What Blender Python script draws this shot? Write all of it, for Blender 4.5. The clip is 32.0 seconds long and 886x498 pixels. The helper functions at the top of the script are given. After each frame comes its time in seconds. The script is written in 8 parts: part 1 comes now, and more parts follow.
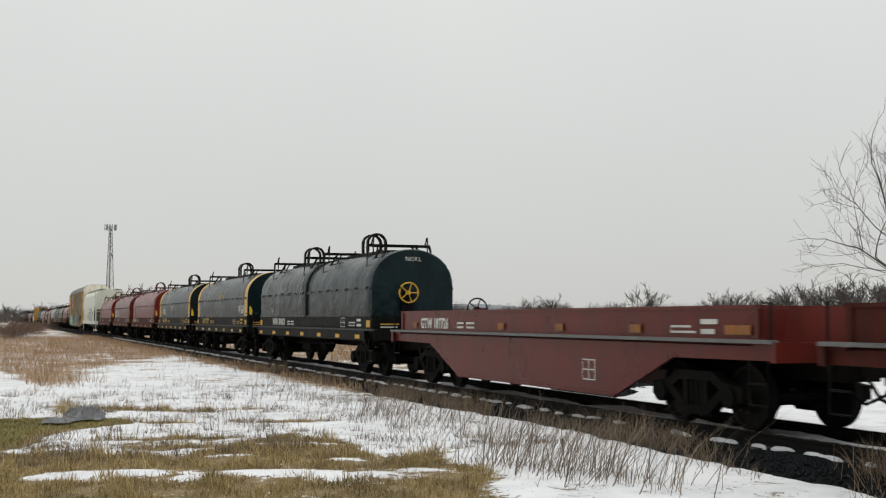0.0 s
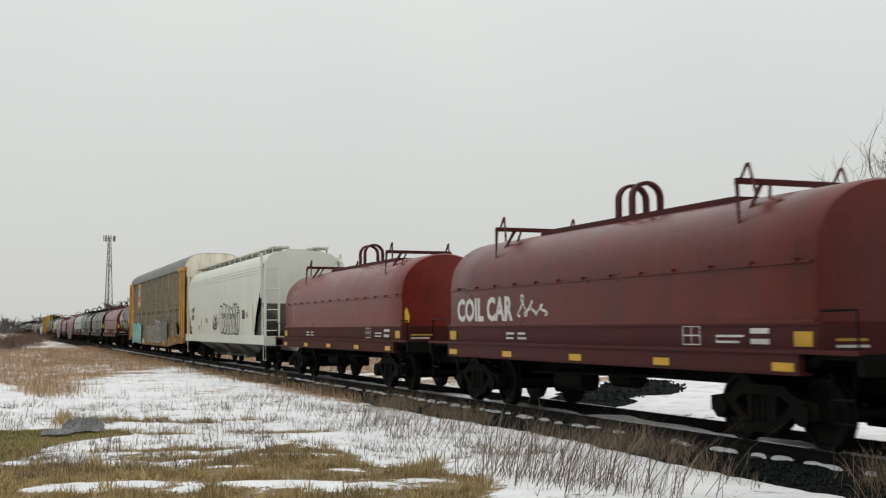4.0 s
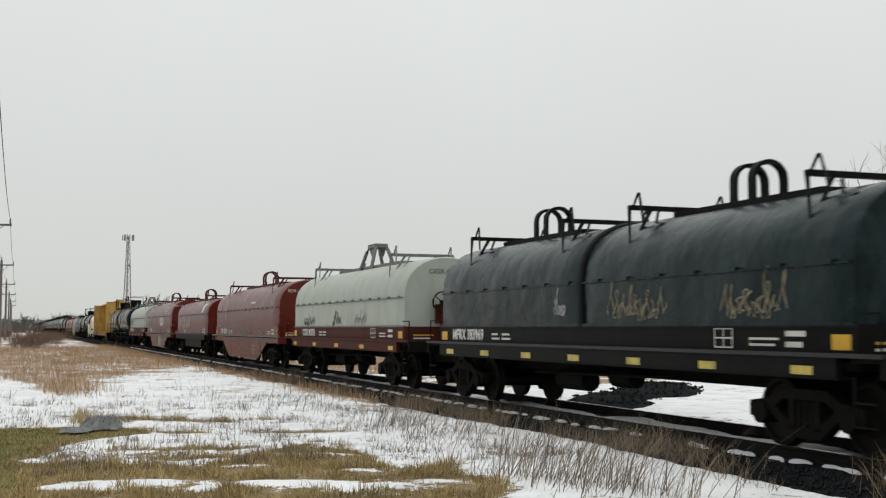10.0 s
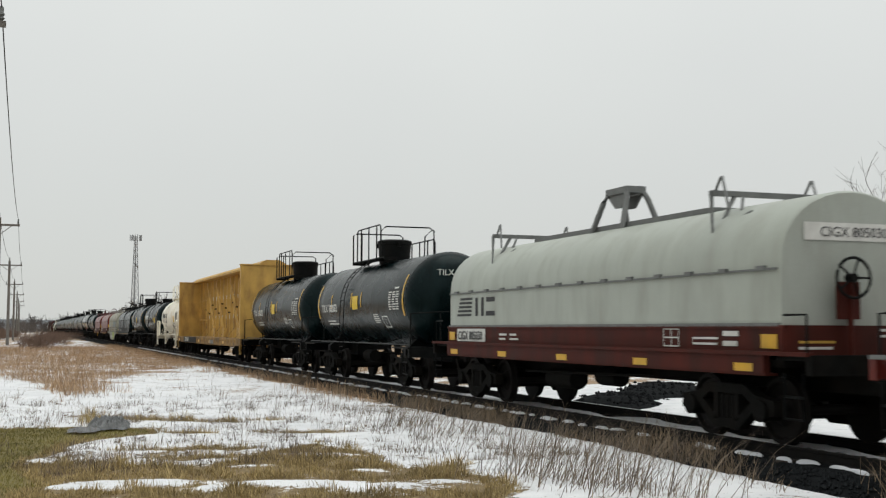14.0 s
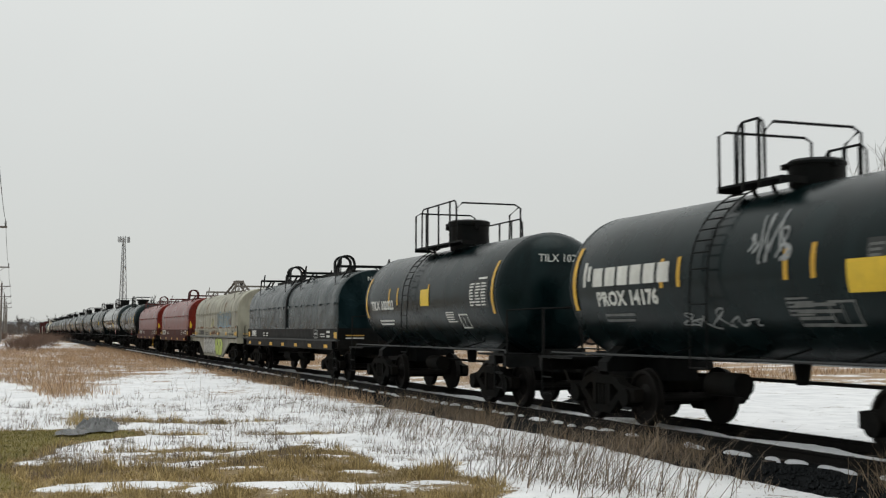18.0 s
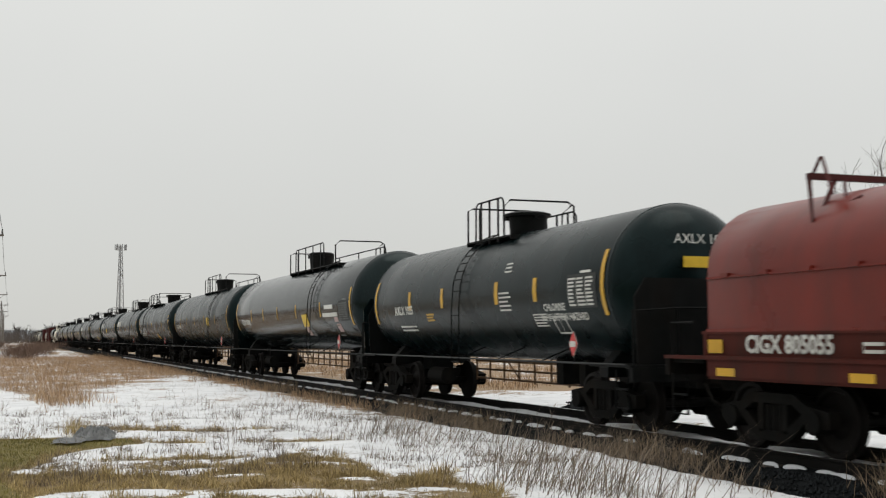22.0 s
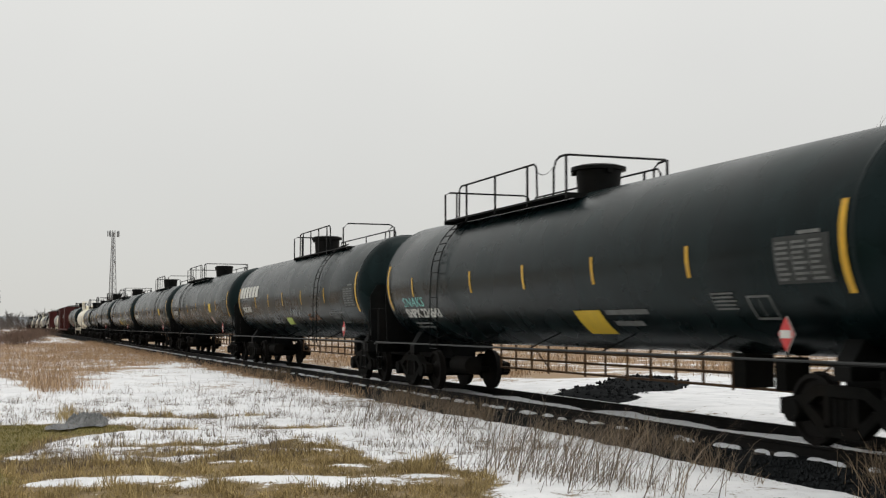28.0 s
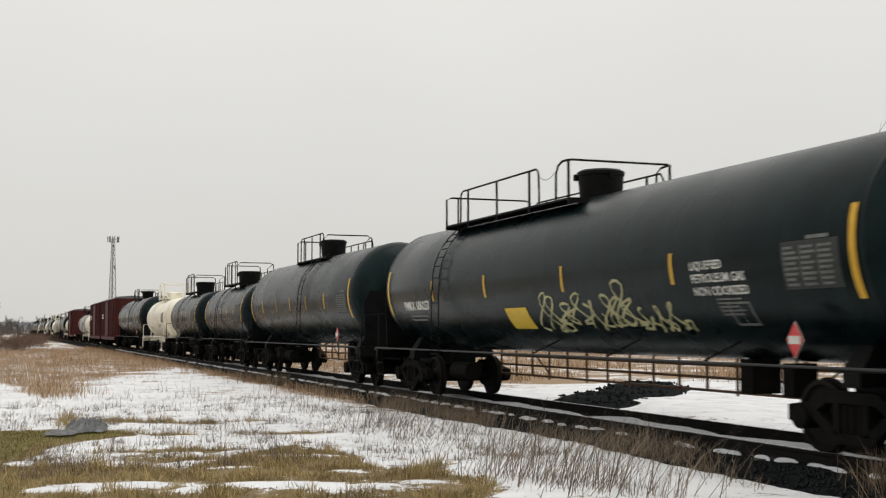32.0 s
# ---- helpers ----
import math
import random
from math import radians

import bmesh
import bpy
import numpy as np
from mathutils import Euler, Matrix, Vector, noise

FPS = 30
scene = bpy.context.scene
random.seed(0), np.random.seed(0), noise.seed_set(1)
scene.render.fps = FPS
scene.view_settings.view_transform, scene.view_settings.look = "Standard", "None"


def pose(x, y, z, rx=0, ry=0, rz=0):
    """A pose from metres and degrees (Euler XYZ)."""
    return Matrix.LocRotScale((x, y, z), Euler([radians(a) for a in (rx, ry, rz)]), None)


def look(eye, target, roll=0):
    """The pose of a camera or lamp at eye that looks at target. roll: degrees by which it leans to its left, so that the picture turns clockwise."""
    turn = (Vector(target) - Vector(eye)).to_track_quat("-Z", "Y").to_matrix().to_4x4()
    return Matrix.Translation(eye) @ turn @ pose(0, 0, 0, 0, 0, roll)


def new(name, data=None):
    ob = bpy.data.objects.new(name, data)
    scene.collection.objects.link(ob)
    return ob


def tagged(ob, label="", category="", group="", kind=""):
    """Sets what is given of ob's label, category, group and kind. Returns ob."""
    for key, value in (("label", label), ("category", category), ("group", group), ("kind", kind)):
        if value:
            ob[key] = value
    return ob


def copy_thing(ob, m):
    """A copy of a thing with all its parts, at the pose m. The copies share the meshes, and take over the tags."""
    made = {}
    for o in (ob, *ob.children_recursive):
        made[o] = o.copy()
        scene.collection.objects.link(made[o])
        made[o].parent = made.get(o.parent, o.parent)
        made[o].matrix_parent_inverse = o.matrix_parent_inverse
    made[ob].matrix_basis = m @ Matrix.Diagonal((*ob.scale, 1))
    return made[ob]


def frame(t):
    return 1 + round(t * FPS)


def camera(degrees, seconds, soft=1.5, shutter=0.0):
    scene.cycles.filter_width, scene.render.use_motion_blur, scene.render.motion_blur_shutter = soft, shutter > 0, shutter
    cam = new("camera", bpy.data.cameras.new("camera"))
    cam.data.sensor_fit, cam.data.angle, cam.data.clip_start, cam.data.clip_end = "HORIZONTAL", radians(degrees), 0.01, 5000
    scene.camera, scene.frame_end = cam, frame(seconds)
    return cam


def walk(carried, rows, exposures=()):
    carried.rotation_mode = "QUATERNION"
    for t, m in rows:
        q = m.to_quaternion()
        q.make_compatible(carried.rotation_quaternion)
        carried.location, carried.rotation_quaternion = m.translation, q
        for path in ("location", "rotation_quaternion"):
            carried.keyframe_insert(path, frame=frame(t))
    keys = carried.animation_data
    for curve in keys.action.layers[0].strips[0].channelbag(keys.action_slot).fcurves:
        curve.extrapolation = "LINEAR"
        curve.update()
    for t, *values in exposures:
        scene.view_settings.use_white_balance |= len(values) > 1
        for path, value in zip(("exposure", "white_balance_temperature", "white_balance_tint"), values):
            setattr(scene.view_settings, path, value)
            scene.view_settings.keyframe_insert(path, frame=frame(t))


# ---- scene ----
cam = camera(41.3, 32.0, soft=1.2, shutter=0.12)
EYE = (0.0, 0.0, 1.545)


def view(tilt, turn, lean):
    """A camera pose at the standing point: degrees above the horizon, from the line of the track, and of lean."""
    return pose(*EYE, 90 + tilt, 0, turn) @ pose(0, 0, 0, 0, 0, lean)


walk(cam, [(t, view(a, b, c)) for t, a, b, c in (
    (0, 3.395, -20.581, 0.02),
    (0.5, 3.345, -20.728, -0.30),
    (1, 3.356, -20.782, -0.39),
    (1.5, 3.382, -20.795, -0.32),
    (2, 3.415, -20.780, -0.29),
    (2.5, 3.532, -20.752, -0.23),
    (3, 3.637, -20.704, -0.27),
    (3.5, 3.776, -20.654, -0.15),
    (5.5, 4.046, -20.583, -0.21),
    (6, 4.069, -20.578, 0.02),
    (6.5, 4.152, -20.360, 0.01),
    (7, 4.157, -20.205, -0.20),
    (7.5, 4.102, -20.069, -0.08),
    (8, 4.044, -19.989, -0.11),
    (8.5, 4.017, -19.896, -0.08),
    (9, 3.986, -19.847, -0.03),
    (9.5, 3.957, -19.817, 0.04),
    (10, 3.918, -19.780, 0.17),
    (10.5, 3.943, -19.773, 0.35),
    (11, 3.908, -19.705, 0.28),
    (11.5, 3.996, -19.647, 0.29),
    (12, 4.054, -19.512, 0.32),
    (12.5, 4.113, -19.431, 0.32),
    (13, 4.044, -19.330, 0.30),
    (13.5, 3.939, -19.400, 0.45),
    (14, 3.928, -19.435, 0.19),
    (14.5, 3.943, -19.509, 0.15),
    (16.5, 4.004, -20.009, 0.26),
    (17, 4.057, -20.051, 0.23),
    (17.5, 4.025, -19.996, 0.06),
    (18, 3.983, -19.980, 0.06),
    (18.5, 3.948, -19.964, 0.00),
    (19, 3.906, -20.004, 0.00),
    (19.5, 3.946, -19.994, -0.01),
    (20, 4.067, -19.993, -0.16),
    (20.5, 4.155, -19.942, -0.02),
    (21, 4.191, -19.925, -0.04),
    (21.5, 4.247, -19.969, -0.35),
    (22, 4.295, -20.121, -0.20),
    (22.5, 4.203, -20.303, -0.15),
    (23, 4.006, -20.419, -0.11),
    (23.5, 3.778, -20.408, -0.06),
    (24, 3.651, -20.386, -0.15),
    (24.5, 3.629, -20.378, -0.17),
    (25, 3.659, -20.386, -0.14),
    (25.5, 3.705, -20.348, -0.23),
    (27.5, 3.738, -20.354, 0.00),
    (28, 3.676, -20.457, -0.08),
    (28.5, 3.651, -20.544, -0.01),
    (29, 3.578, -20.643, -0.01),
    (29.5, 3.731, -20.617, 0.01),
    (30, 3.812, -20.567, -0.04),
    (30.5, 3.929, -20.546, -0.13),
    (31, 3.945, -20.514, -0.15),
    (31.5, 3.935, -20.501, -0.06),
    (32, 3.949, -20.464, -0.07),
)], exposures=[(0.0, 0.0, 6500, 10), (6.0, 0.03, 6520, 9.5), (7.0, 0.15, 6510, 10), (8.0, 0.13, 6500, 9.5), (9.0, 0.05, 6480, 8.8), (13.0, 0.05, 6450, 8.5), (19.0, 0.02, 6470, 8.5), (21.5, 0.02, 6560, 10), (25.5, 0.02, 6580, 9.5), (28.0, 0.05, 6610, 10.8), (32.0, 0.08, 6700, 11.5)])

# ---- light: an overcast winter sky ----
scene.view_settings.exposure = 0.0
world = bpy.data.worlds.new("overcast_sky")
scene.world = world
world.use_nodes = True
wn, wl = world.node_tree.nodes, world.node_tree.links
wn.clear()
sky = wn.new("ShaderNodeTexSky")
sky.sky_type, sky.sun_disc = "NISHITA", False
sky.sun_elevation, sky.sun_rotation = radians(74), radians(125)
sky_gain = wn.new("ShaderNodeMix")
sky_gain.data_type, sky_gain.blend_type = "RGBA", "MULTIPLY"
sky_gain.inputs["Factor"].default_value = 1.0
sky_gain.inputs["B"].default_value = (0.10, 0.10, 0.10, 1)
cloud_noise = wn.new("ShaderNodeTexNoise")
cloud_noise.inputs["Scale"].default_value = 1.6
cloud_noise.inputs["Detail"].default_value = 4.0
cloud_tone = wn.new("ShaderNodeValToRGB")
cloud_tone.color_ramp.elements[0].position, cloud_tone.color_ramp.elements[1].position = 0.25, 0.75
cloud_tone.color_ramp.elements[0].color = (0.695, 0.700, 0.685, 1)
cloud_tone.color_ramp.elements[1].color = (0.775, 0.785, 0.755, 1)
sky_mix = wn.new("ShaderNodeMix")
sky_mix.data_type = "RGBA"
sky_mix.inputs["Factor"].default_value = 0.93
sky_dir, sky_axes, sky_low = wn.new("ShaderNodeTexCoord"), wn.new("ShaderNodeSeparateXYZ"), wn.new("ShaderNodeMapRange")
sky_low.inputs["From Min"].default_value, sky_low.inputs["From Max"].default_value = 0.0, 0.30
sky_low.inputs["To Min"].default_value, sky_low.inputs["To Max"].default_value = 0.83, 1.05
sky_depth = wn.new("ShaderNodeMix")
sky_depth.data_type, sky_depth.blend_type = "RGBA", "MULTIPLY"
sky_depth.inputs["Factor"].default_value = 1.0
sky_back, sky_out = wn.new("ShaderNodeBackground"), wn.new("ShaderNodeOutputWorld")
wl.new(sky.outputs["Color"], sky_gain.inputs["A"])
wl.new(cloud_noise.outputs["Fac"], cloud_tone.inputs["Fac"])
wl.new(sky_gain.outputs["Result"], sky_mix.inputs["A"])
wl.new(cloud_tone.outputs["Color"], sky_mix.inputs["B"])
wl.new(sky_dir.outputs["Generated"], sky_axes.inputs[0])
wl.new(sky_axes.outputs["Z"], sky_low.inputs["Value"])
wl.new(sky_mix.outputs["Result"], sky_depth.inputs["A"])
# an overcast dome is brighter overhead than near the horizon
sky_high, sky_both = wn.new("ShaderNodeMapRange"), wn.new("ShaderNodeMath")
sky_high.inputs["From Min"].default_value, sky_high.inputs["From Max"].default_value = 0.30, 0.95
sky_high.inputs["To Min"].default_value, sky_high.inputs["To Max"].default_value = 1.0, 1.65
sky_both.operation = "MULTIPLY"
wl.new(sky_axes.outputs["Z"], sky_high.inputs["Value"])
wl.new(sky_low.outputs["Result"], sky_both.inputs[0])
wl.new(sky_high.outputs["Result"], sky_both.inputs[1])
wl.new(sky_both.outputs[0], sky_depth.inputs["B"])
wl.new(sky_depth.outputs["Result"], sky_back.inputs["Color"])
wl.new(sky_back.outputs["Background"], sky_out.inputs["Surface"])

sun = new("sun", bpy.data.lights.new("sun", "SUN"))
sun.data.energy, sun.data.angle, sun.data.color = 0.6, radians(40), (1.0, 0.97, 0.92)
sun.matrix_world = look((30, 20, 60), (16, 30, 0))

# ---- plan ----
TRACK_X = 10.52      # middle of the track; the camera stands at x = 0
SPEED = 20.55        # metres a second, towards -y
GROUND = -0.28       # rail heads lie at z = 0


# ---- materials ----
def rgba(c):
    return (c[0], c[1], c[2], 1.0)


def material(name, base, rough=0.6, metal=0.0, vary=0.25, scale=3.0, dirt=None, dirt_amount=0.0, dirt_scale=(1.2, 1.2, 0.35),
             bump=0.0, bump_scale=40.0, bump_depth=0.02, grain=60.0, per_object=0.0, gloss=0.35, tint=None):
    """Paint, metal or soil: two scales of variation, streaks of dirt, fine relief."""
    m = bpy.data.materials.new(name)
    m.use_nodes = True
    n, l = m.node_tree.nodes, m.node_tree.links
    b = n["Principled BSDF"]
    b.inputs["Metallic"].default_value = metal
    b.inputs["Specular IOR Level"].default_value = gloss
    if tint:
        b.inputs["Specular Tint"].default_value = rgba(tint)
    co = n.new("ShaderNodeTexCoord")
    big, fine = n.new("ShaderNodeTexNoise"), n.new("ShaderNodeTexNoise")
    big.inputs["Scale"].default_value, big.inputs["Detail"].default_value = scale, 5.0
    fine.inputs["Scale"].default_value, fine.inputs["Detail"].default_value = grain, 3.0
    l.new(co.outputs["Object"], big.inputs["Vector"])
    l.new(co.outputs["Object"], fine.inputs["Vector"])
    both = n.new("ShaderNodeMath")
    both.operation = "MULTIPLY_ADD"
    both.inputs[1].default_value = 0.35
    l.new(fine.outputs["Fac"], both.inputs[0])
    l.new(big.outputs["Fac"], both.inputs[2])
    ramp = n.new("ShaderNodeValToRGB")
    ramp.color_ramp.elements[0].position, ramp.color_ramp.elements[1].position = 0.42, 0.95
    ramp.color_ramp.elements[0].color = rgba([c * (1 - vary) for c in base])
    ramp.color_ramp.elements[1].color = rgba([min(1, c * (1 + vary)) for c in base])
    l.new(both.outputs[0], ramp.inputs["Fac"])
    colour = ramp.outputs["Color"]
    if dirt:
        mp, dn, dr, mx = n.new("ShaderNodeMapping"), n.new("ShaderNodeTexNoise"), n.new("ShaderNodeValToRGB"), n.new("ShaderNodeMix")
        mp.inputs["Scale"].default_value = dirt_scale
        dn.inputs["Scale"].default_value, dn.inputs["Detail"].default_value = 2.2, 7.0
        dr.color_ramp.elements[0].position, dr.color_ramp.elements[1].position = 0.44, 0.72
        dr.color_ramp.elements[1].color = (dirt_amount,) * 3 + (1,)
        mx.data_type = "RGBA"
        mx.inputs["B"].default_value = rgba(dirt)
        l.new(co.outputs["Object"], mp.inputs["Vector"])
        l.new(mp.outputs["Vector"], dn.inputs["Vector"])
        l.new(dn.outputs["Fac"], dr.inputs["Fac"])
        l.new(dr.outputs["Color"], mx.inputs["Factor"])
        l.new(colour, mx.inputs["A"])
        colour = mx.outputs["Result"]
    if per_object:
        info, hs = n.new("ShaderNodeObjectInfo"), n.new("ShaderNodeHueSaturation")
        mr = n.new("ShaderNodeMapRange")
        mr.inputs["To Min"].default_value, mr.inputs["To Max"].default_value = 1 - per_object, 1 + per_object
        l.new(info.outputs["Random"], mr.inputs["Value"])
        l.new(mr.outputs["Result"], hs.inputs["Value"])
        l.new(colour, hs.inputs["Color"])
        colour = hs.outputs["Color"]
    l.new(colour, b.inputs["Base Color"])
    rr = n.new("ShaderNodeMapRange")
    rr.inputs["To Min"].default_value, rr.inputs["To Max"].default_value = max(0.05, rough - 0.12), min(1, rough + 0.12)
    l.new(big.outputs["Fac"], rr.inputs["Value"])
    l.new(rr.outputs["Result"], b.inputs["Roughness"])
    if bump:
        bn, bp = n.new("ShaderNodeTexNoise"), n.new("ShaderNodeBump")
        bn.inputs["Scale"].default_value, bn.inputs["Detail"].default_value = bump_scale, 4.0
        bp.inputs["Strength"].default_value, bp.inputs["Distance"].default_value = bump, bump_depth
        l.new(co.outputs["Object"], bn.inputs["Vector"])
        l.new(bn.outputs["Fac"], bp.inputs["Height"])
        l.new(bp.outputs["Normal"], b.inputs["Normal"])
    return m


BLACK_TANK = material("black_tank_enamel", (0.0013, 0.0052, 0.0056), 0.27, vary=0.5, scale=0.9, dirt=(0.0070, 0.0168, 0.0178), dirt_amount=0.6, bump=0.02, bump_scale=3, gloss=0.13, tint=(0.80, 0.99, 1.0))
GLOSS_TANK = material("fresh_glossy_black_enamel", (0.0020, 0.0050, 0.0052), 0.12, vary=0.4, scale=0.9, dirt=(0.006, 0.011, 0.0115), dirt_amount=0.5, gloss=0.22, tint=(0.80, 0.99, 1.0))
BLACK_COIL = material("black_hood_paint", (0.0032, 0.0092, 0.0106), 0.29, vary=0.4, scale=1.1, dirt=(0.0130, 0.0265, 0.0300), dirt_amount=0.6, gloss=0.20, bump=0.30, bump_scale=1.8, tint=(0.80, 0.99, 1.0))
BLACK_DENTED = material("dented_black_hood_paint", (0.0030, 0.0090, 0.0104), 0.26, vary=0.4, scale=1.1, dirt=(0.0120, 0.0250, 0.0285), dirt_amount=0.6, gloss=0.18, bump=0.9, bump_scale=0.9, bump_depth=0.10, tint=(0.80, 0.99, 1.0))
BLACK_PART = material("black_sooty_steel", (0.0062, 0.0070, 0.0070), 0.5, gloss=0.05, vary=0.4, scale=4, dirt=(0.016, 0.013, 0.011), dirt_amount=0.4)
UNDER = material("grimy_underframe_steel", (0.0075, 0.0076, 0.0070), 0.8, gloss=0.04, vary=0.45, scale=5, dirt=(0.016, 0.012, 0.009), dirt_amount=0.5, bump=0.2, bump_scale=25)
WHEEL = material("dark_rolled_wheel_steel", (0.0085, 0.0078, 0.0072), 0.6, 0.0, gloss=0.08, vary=0.4, scale=6, dirt=(0.018, 0.0135, 0.011), dirt_amount=0.35)
RED_COIL = material("faded_oxide_red_hood", (0.112, 0.0165, 0.0115), 0.30, vary=0.25, scale=0.9, dirt=(0.056, 0.0165, 0.0125), dirt_amount=0.55, bump=0.14, bump_scale=2.0, gloss=0.22)
RED_BRIGHT = material("signal_red_hood", (0.150, 0.0185, 0.0115), 0.30, vary=0.22, scale=0.9, dirt=(0.078, 0.018, 0.0125), dirt_amount=0.5, bump=0.14, bump_scale=2.0, gloss=0.24)
MAROON = material("maroon_car_paint", (0.070, 0.017, 0.016), 0.55, vary=0.25, scale=1.2, dirt=(0.05, 0.028, 0.024), dirt_amount=0.5, gloss=0.10)
RED_BASE = material("brown_red_underframe_paint", (0.066, 0.0145, 0.0100), 0.62, vary=0.3, scale=1.6, dirt=(0.030, 0.015, 0.011), dirt_amount=0.6, gloss=0.1)
GREY_COIL = material("pale_grey_green_hood", (0.36, 0.385, 0.34), 0.48, vary=0.12, scale=0.8, dirt=(0.22, 0.22, 0.18), dirt_amount=0.4, bump=0.1, bump_scale=3)
CREAM_COIL = material("weathered_cream_hood", (0.31, 0.30, 0.235), 0.55, vary=0.25, scale=1.0, dirt=(0.095, 0.085, 0.062), dirt_amount=0.85, bump=0.12, bump_scale=3, gloss=0.4)
WHITE_TANK = material("cream_white_tank_enamel", (0.84, 0.81, 0.70), 0.42, vary=0.06, scale=0.9, dirt=(0.46, 0.35, 0.19), dirt_amount=0.55)
GREY_TANK = material("dull_grey_tank_paint", (0.34, 0.34, 0.33), 0.5, vary=0.15, scale=0.9, dirt=(0.16, 0.15, 0.13), dirt_amount=0.5)
HOPPER = material("pale_grey_hopper_paint", (0.60, 0.62, 0.54), 0.45, vary=0.06, scale=0.8, dirt=(0.47, 0.47, 0.40), dirt_amount=0.35)
# hopper paint darkened for the shade under the body, with mud stains
HOPPER_SHADE = material("shaded_muddy_hopper_paint", (0.19, 0.185, 0.16), 0.7, vary=0.3, scale=2.5, dirt=(0.06, 0.055, 0.045), dirt_amount=0.7)
YELLOW_CAR = material("weathered_freight_yellow", (0.52, 0.27, 0.045), 0.55, vary=0.2, scale=1.5, dirt=(0.19, 0.085, 0.025), dirt_amount=0.6)
BAND = material("sun_faded_band_yellow", (0.60, 0.37, 0.085), 0.45, vary=0.15, scale=1.5, dirt=(0.36, 0.20, 0.06), dirt_amount=0.45)
FADED_ORANGE = material("faded_orange_film", (0.27, 0.105, 0.022), 0.55, vary=0.3, scale=5, dirt=(0.11, 0.04, 0.02), dirt_amount=0.5)
GHOST_WHITE = material("chalky_white_spray_fill", (0.50, 0.50, 0.47), 0.7, vary=0.2, scale=3)
GHOST = material("ghosted_spray_fill", (0.150, 0.145, 0.112), 0.75, vary=0.45, scale=2.5)
BEAM_YELLOW = material("sun_faded_lumber_car_yellow", (0.49, 0.295, 0.070), 0.6, vary=0.22, scale=1.3, dirt=(0.20, 0.10, 0.035), dirt_amount=0.65, dirt_scale=(1.2, 1.2, 0.5))
WORN_SILL = material("rust_worn_yellow_sill", (0.27, 0.155, 0.045), 0.75, vary=0.4, scale=2.5, dirt=(0.055, 0.036, 0.024), dirt_amount=0.8, dirt_scale=(1, 0.5, 1))
POST_CREAM = material("sun_bleached_post_paint", (0.46, 0.33, 0.15), 0.65, vary=0.25, scale=2.5, dirt=(0.20, 0.12, 0.06), dirt_amount=0.6)
RACK_PANEL = material("dirty_galvanised_screen", (0.180, 0.164, 0.120), 0.75, 0.0, vary=0.3, scale=2.2, dirt=(0.06, 0.054, 0.040), dirt_amount=0.6, grain=120, gloss=0.15)
RACK_ROOF = material("dull_galvanised_roof", (0.17, 0.18, 0.175), 0.5, 0.35, vary=0.25, scale=1.5, dirt=(0.08, 0.08, 0.075), dirt_amount=0.5)
WHITE_PAINT = material("white_stencil_paint", (0.62, 0.62, 0.58), 0.6, vary=0.15, scale=5, dirt=(0.3, 0.28, 0.25), dirt_amount=0.35)
FADED_WHITE = material("faded_white_stencil", (0.13, 0.135, 0.13), 0.65, vary=0.35, scale=6)
CHALK = material("thin_white_spray_paint", (0.22, 0.23, 0.23), 0.7, vary=0.4, scale=4)
TEAL = material("teal_spray_paint", (0.20, 0.50, 0.46), 0.6, vary=0.25, scale=2)
PALE_TEAL = material("pale_teal_spray_shading", (0.40, 0.66, 0.58), 0.6, vary=0.3, scale=3)
LIME = material("lime_spray_paint", (0.42, 0.50, 0.12), 0.6, vary=0.25, scale=2)
INK = material("black_spray_paint", (0.02, 0.02, 0.022), 0.6, vary=0.3, scale=3)
PINK = material("dull_red_spray_paint", (0.20, 0.05, 0.06), 0.65, vary=0.3, scale=3)
STRAW_STAIN = material("yellow_run_off_stain", (0.62, 0.50, 0.28), 0.6, vary=0.25, scale=4)
STRAW_PAINT = material("pale_yellow_spray_paint", (0.42, 0.40, 0.22), 0.65, vary=0.3, scale=3)
WORN_RAIL = material("worn_grey_handrail", (0.022, 0.024, 0.024), 0.6, vary=0.3, scale=3)
MOTTLED = material("mottled_dark_stencil_plate", (0.030, 0.033, 0.032), 0.7, vary=0.4, scale=9)
BLUSH = material("pale_pink_notice", (0.42, 0.30, 0.28), 0.6, vary=0.2, scale=6)
DULL_STRAW = material("scratched_straw_paint", (0.20, 0.175, 0.115), 0.7, vary=0.5, scale=6)
RUST_STAIN = material("brown_rust_stain", (0.16, 0.075, 0.035), 0.8, vary=0.4, scale=5)
BLUE_GREY = material("faded_blue_spray_paint", (0.17, 0.24, 0.28), 0.65, vary=0.3, scale=3)
YELLOW = material("reflective_yellow_film", (0.60, 0.34, 0.02), 0.4, vary=0.12, scale=6, dirt=(0.3, 0.17, 0.03), dirt_amount=0.4)
PALE_FILM = material("sun_bleached_reflector_film", (0.50, 0.40, 0.09), 0.45, vary=0.25, scale=6, dirt=(0.12, 0.10, 0.05), dirt_amount=0.6)
LEMON = material("amber_yellow_placard", (0.64, 0.43, 0.03), 0.45, vary=0.12, scale=6)
ORANGE_LETTER = material("ochre_stencil_paint", (0.48, 0.29, 0.05), 0.55, vary=0.2, scale=5)
SIGN_RED = material("placard_red", (0.55, 0.05, 0.05), 0.45, vary=0.15, scale=6)
SIGN_BLUE = material("shield_blue", (0.03, 0.06, 0.24), 0.5, vary=0.15, scale=4)
PALE_PATCH = material("bare_primer_patch", (0.33, 0.31, 0.25), 0.7, vary=0.3, scale=6)
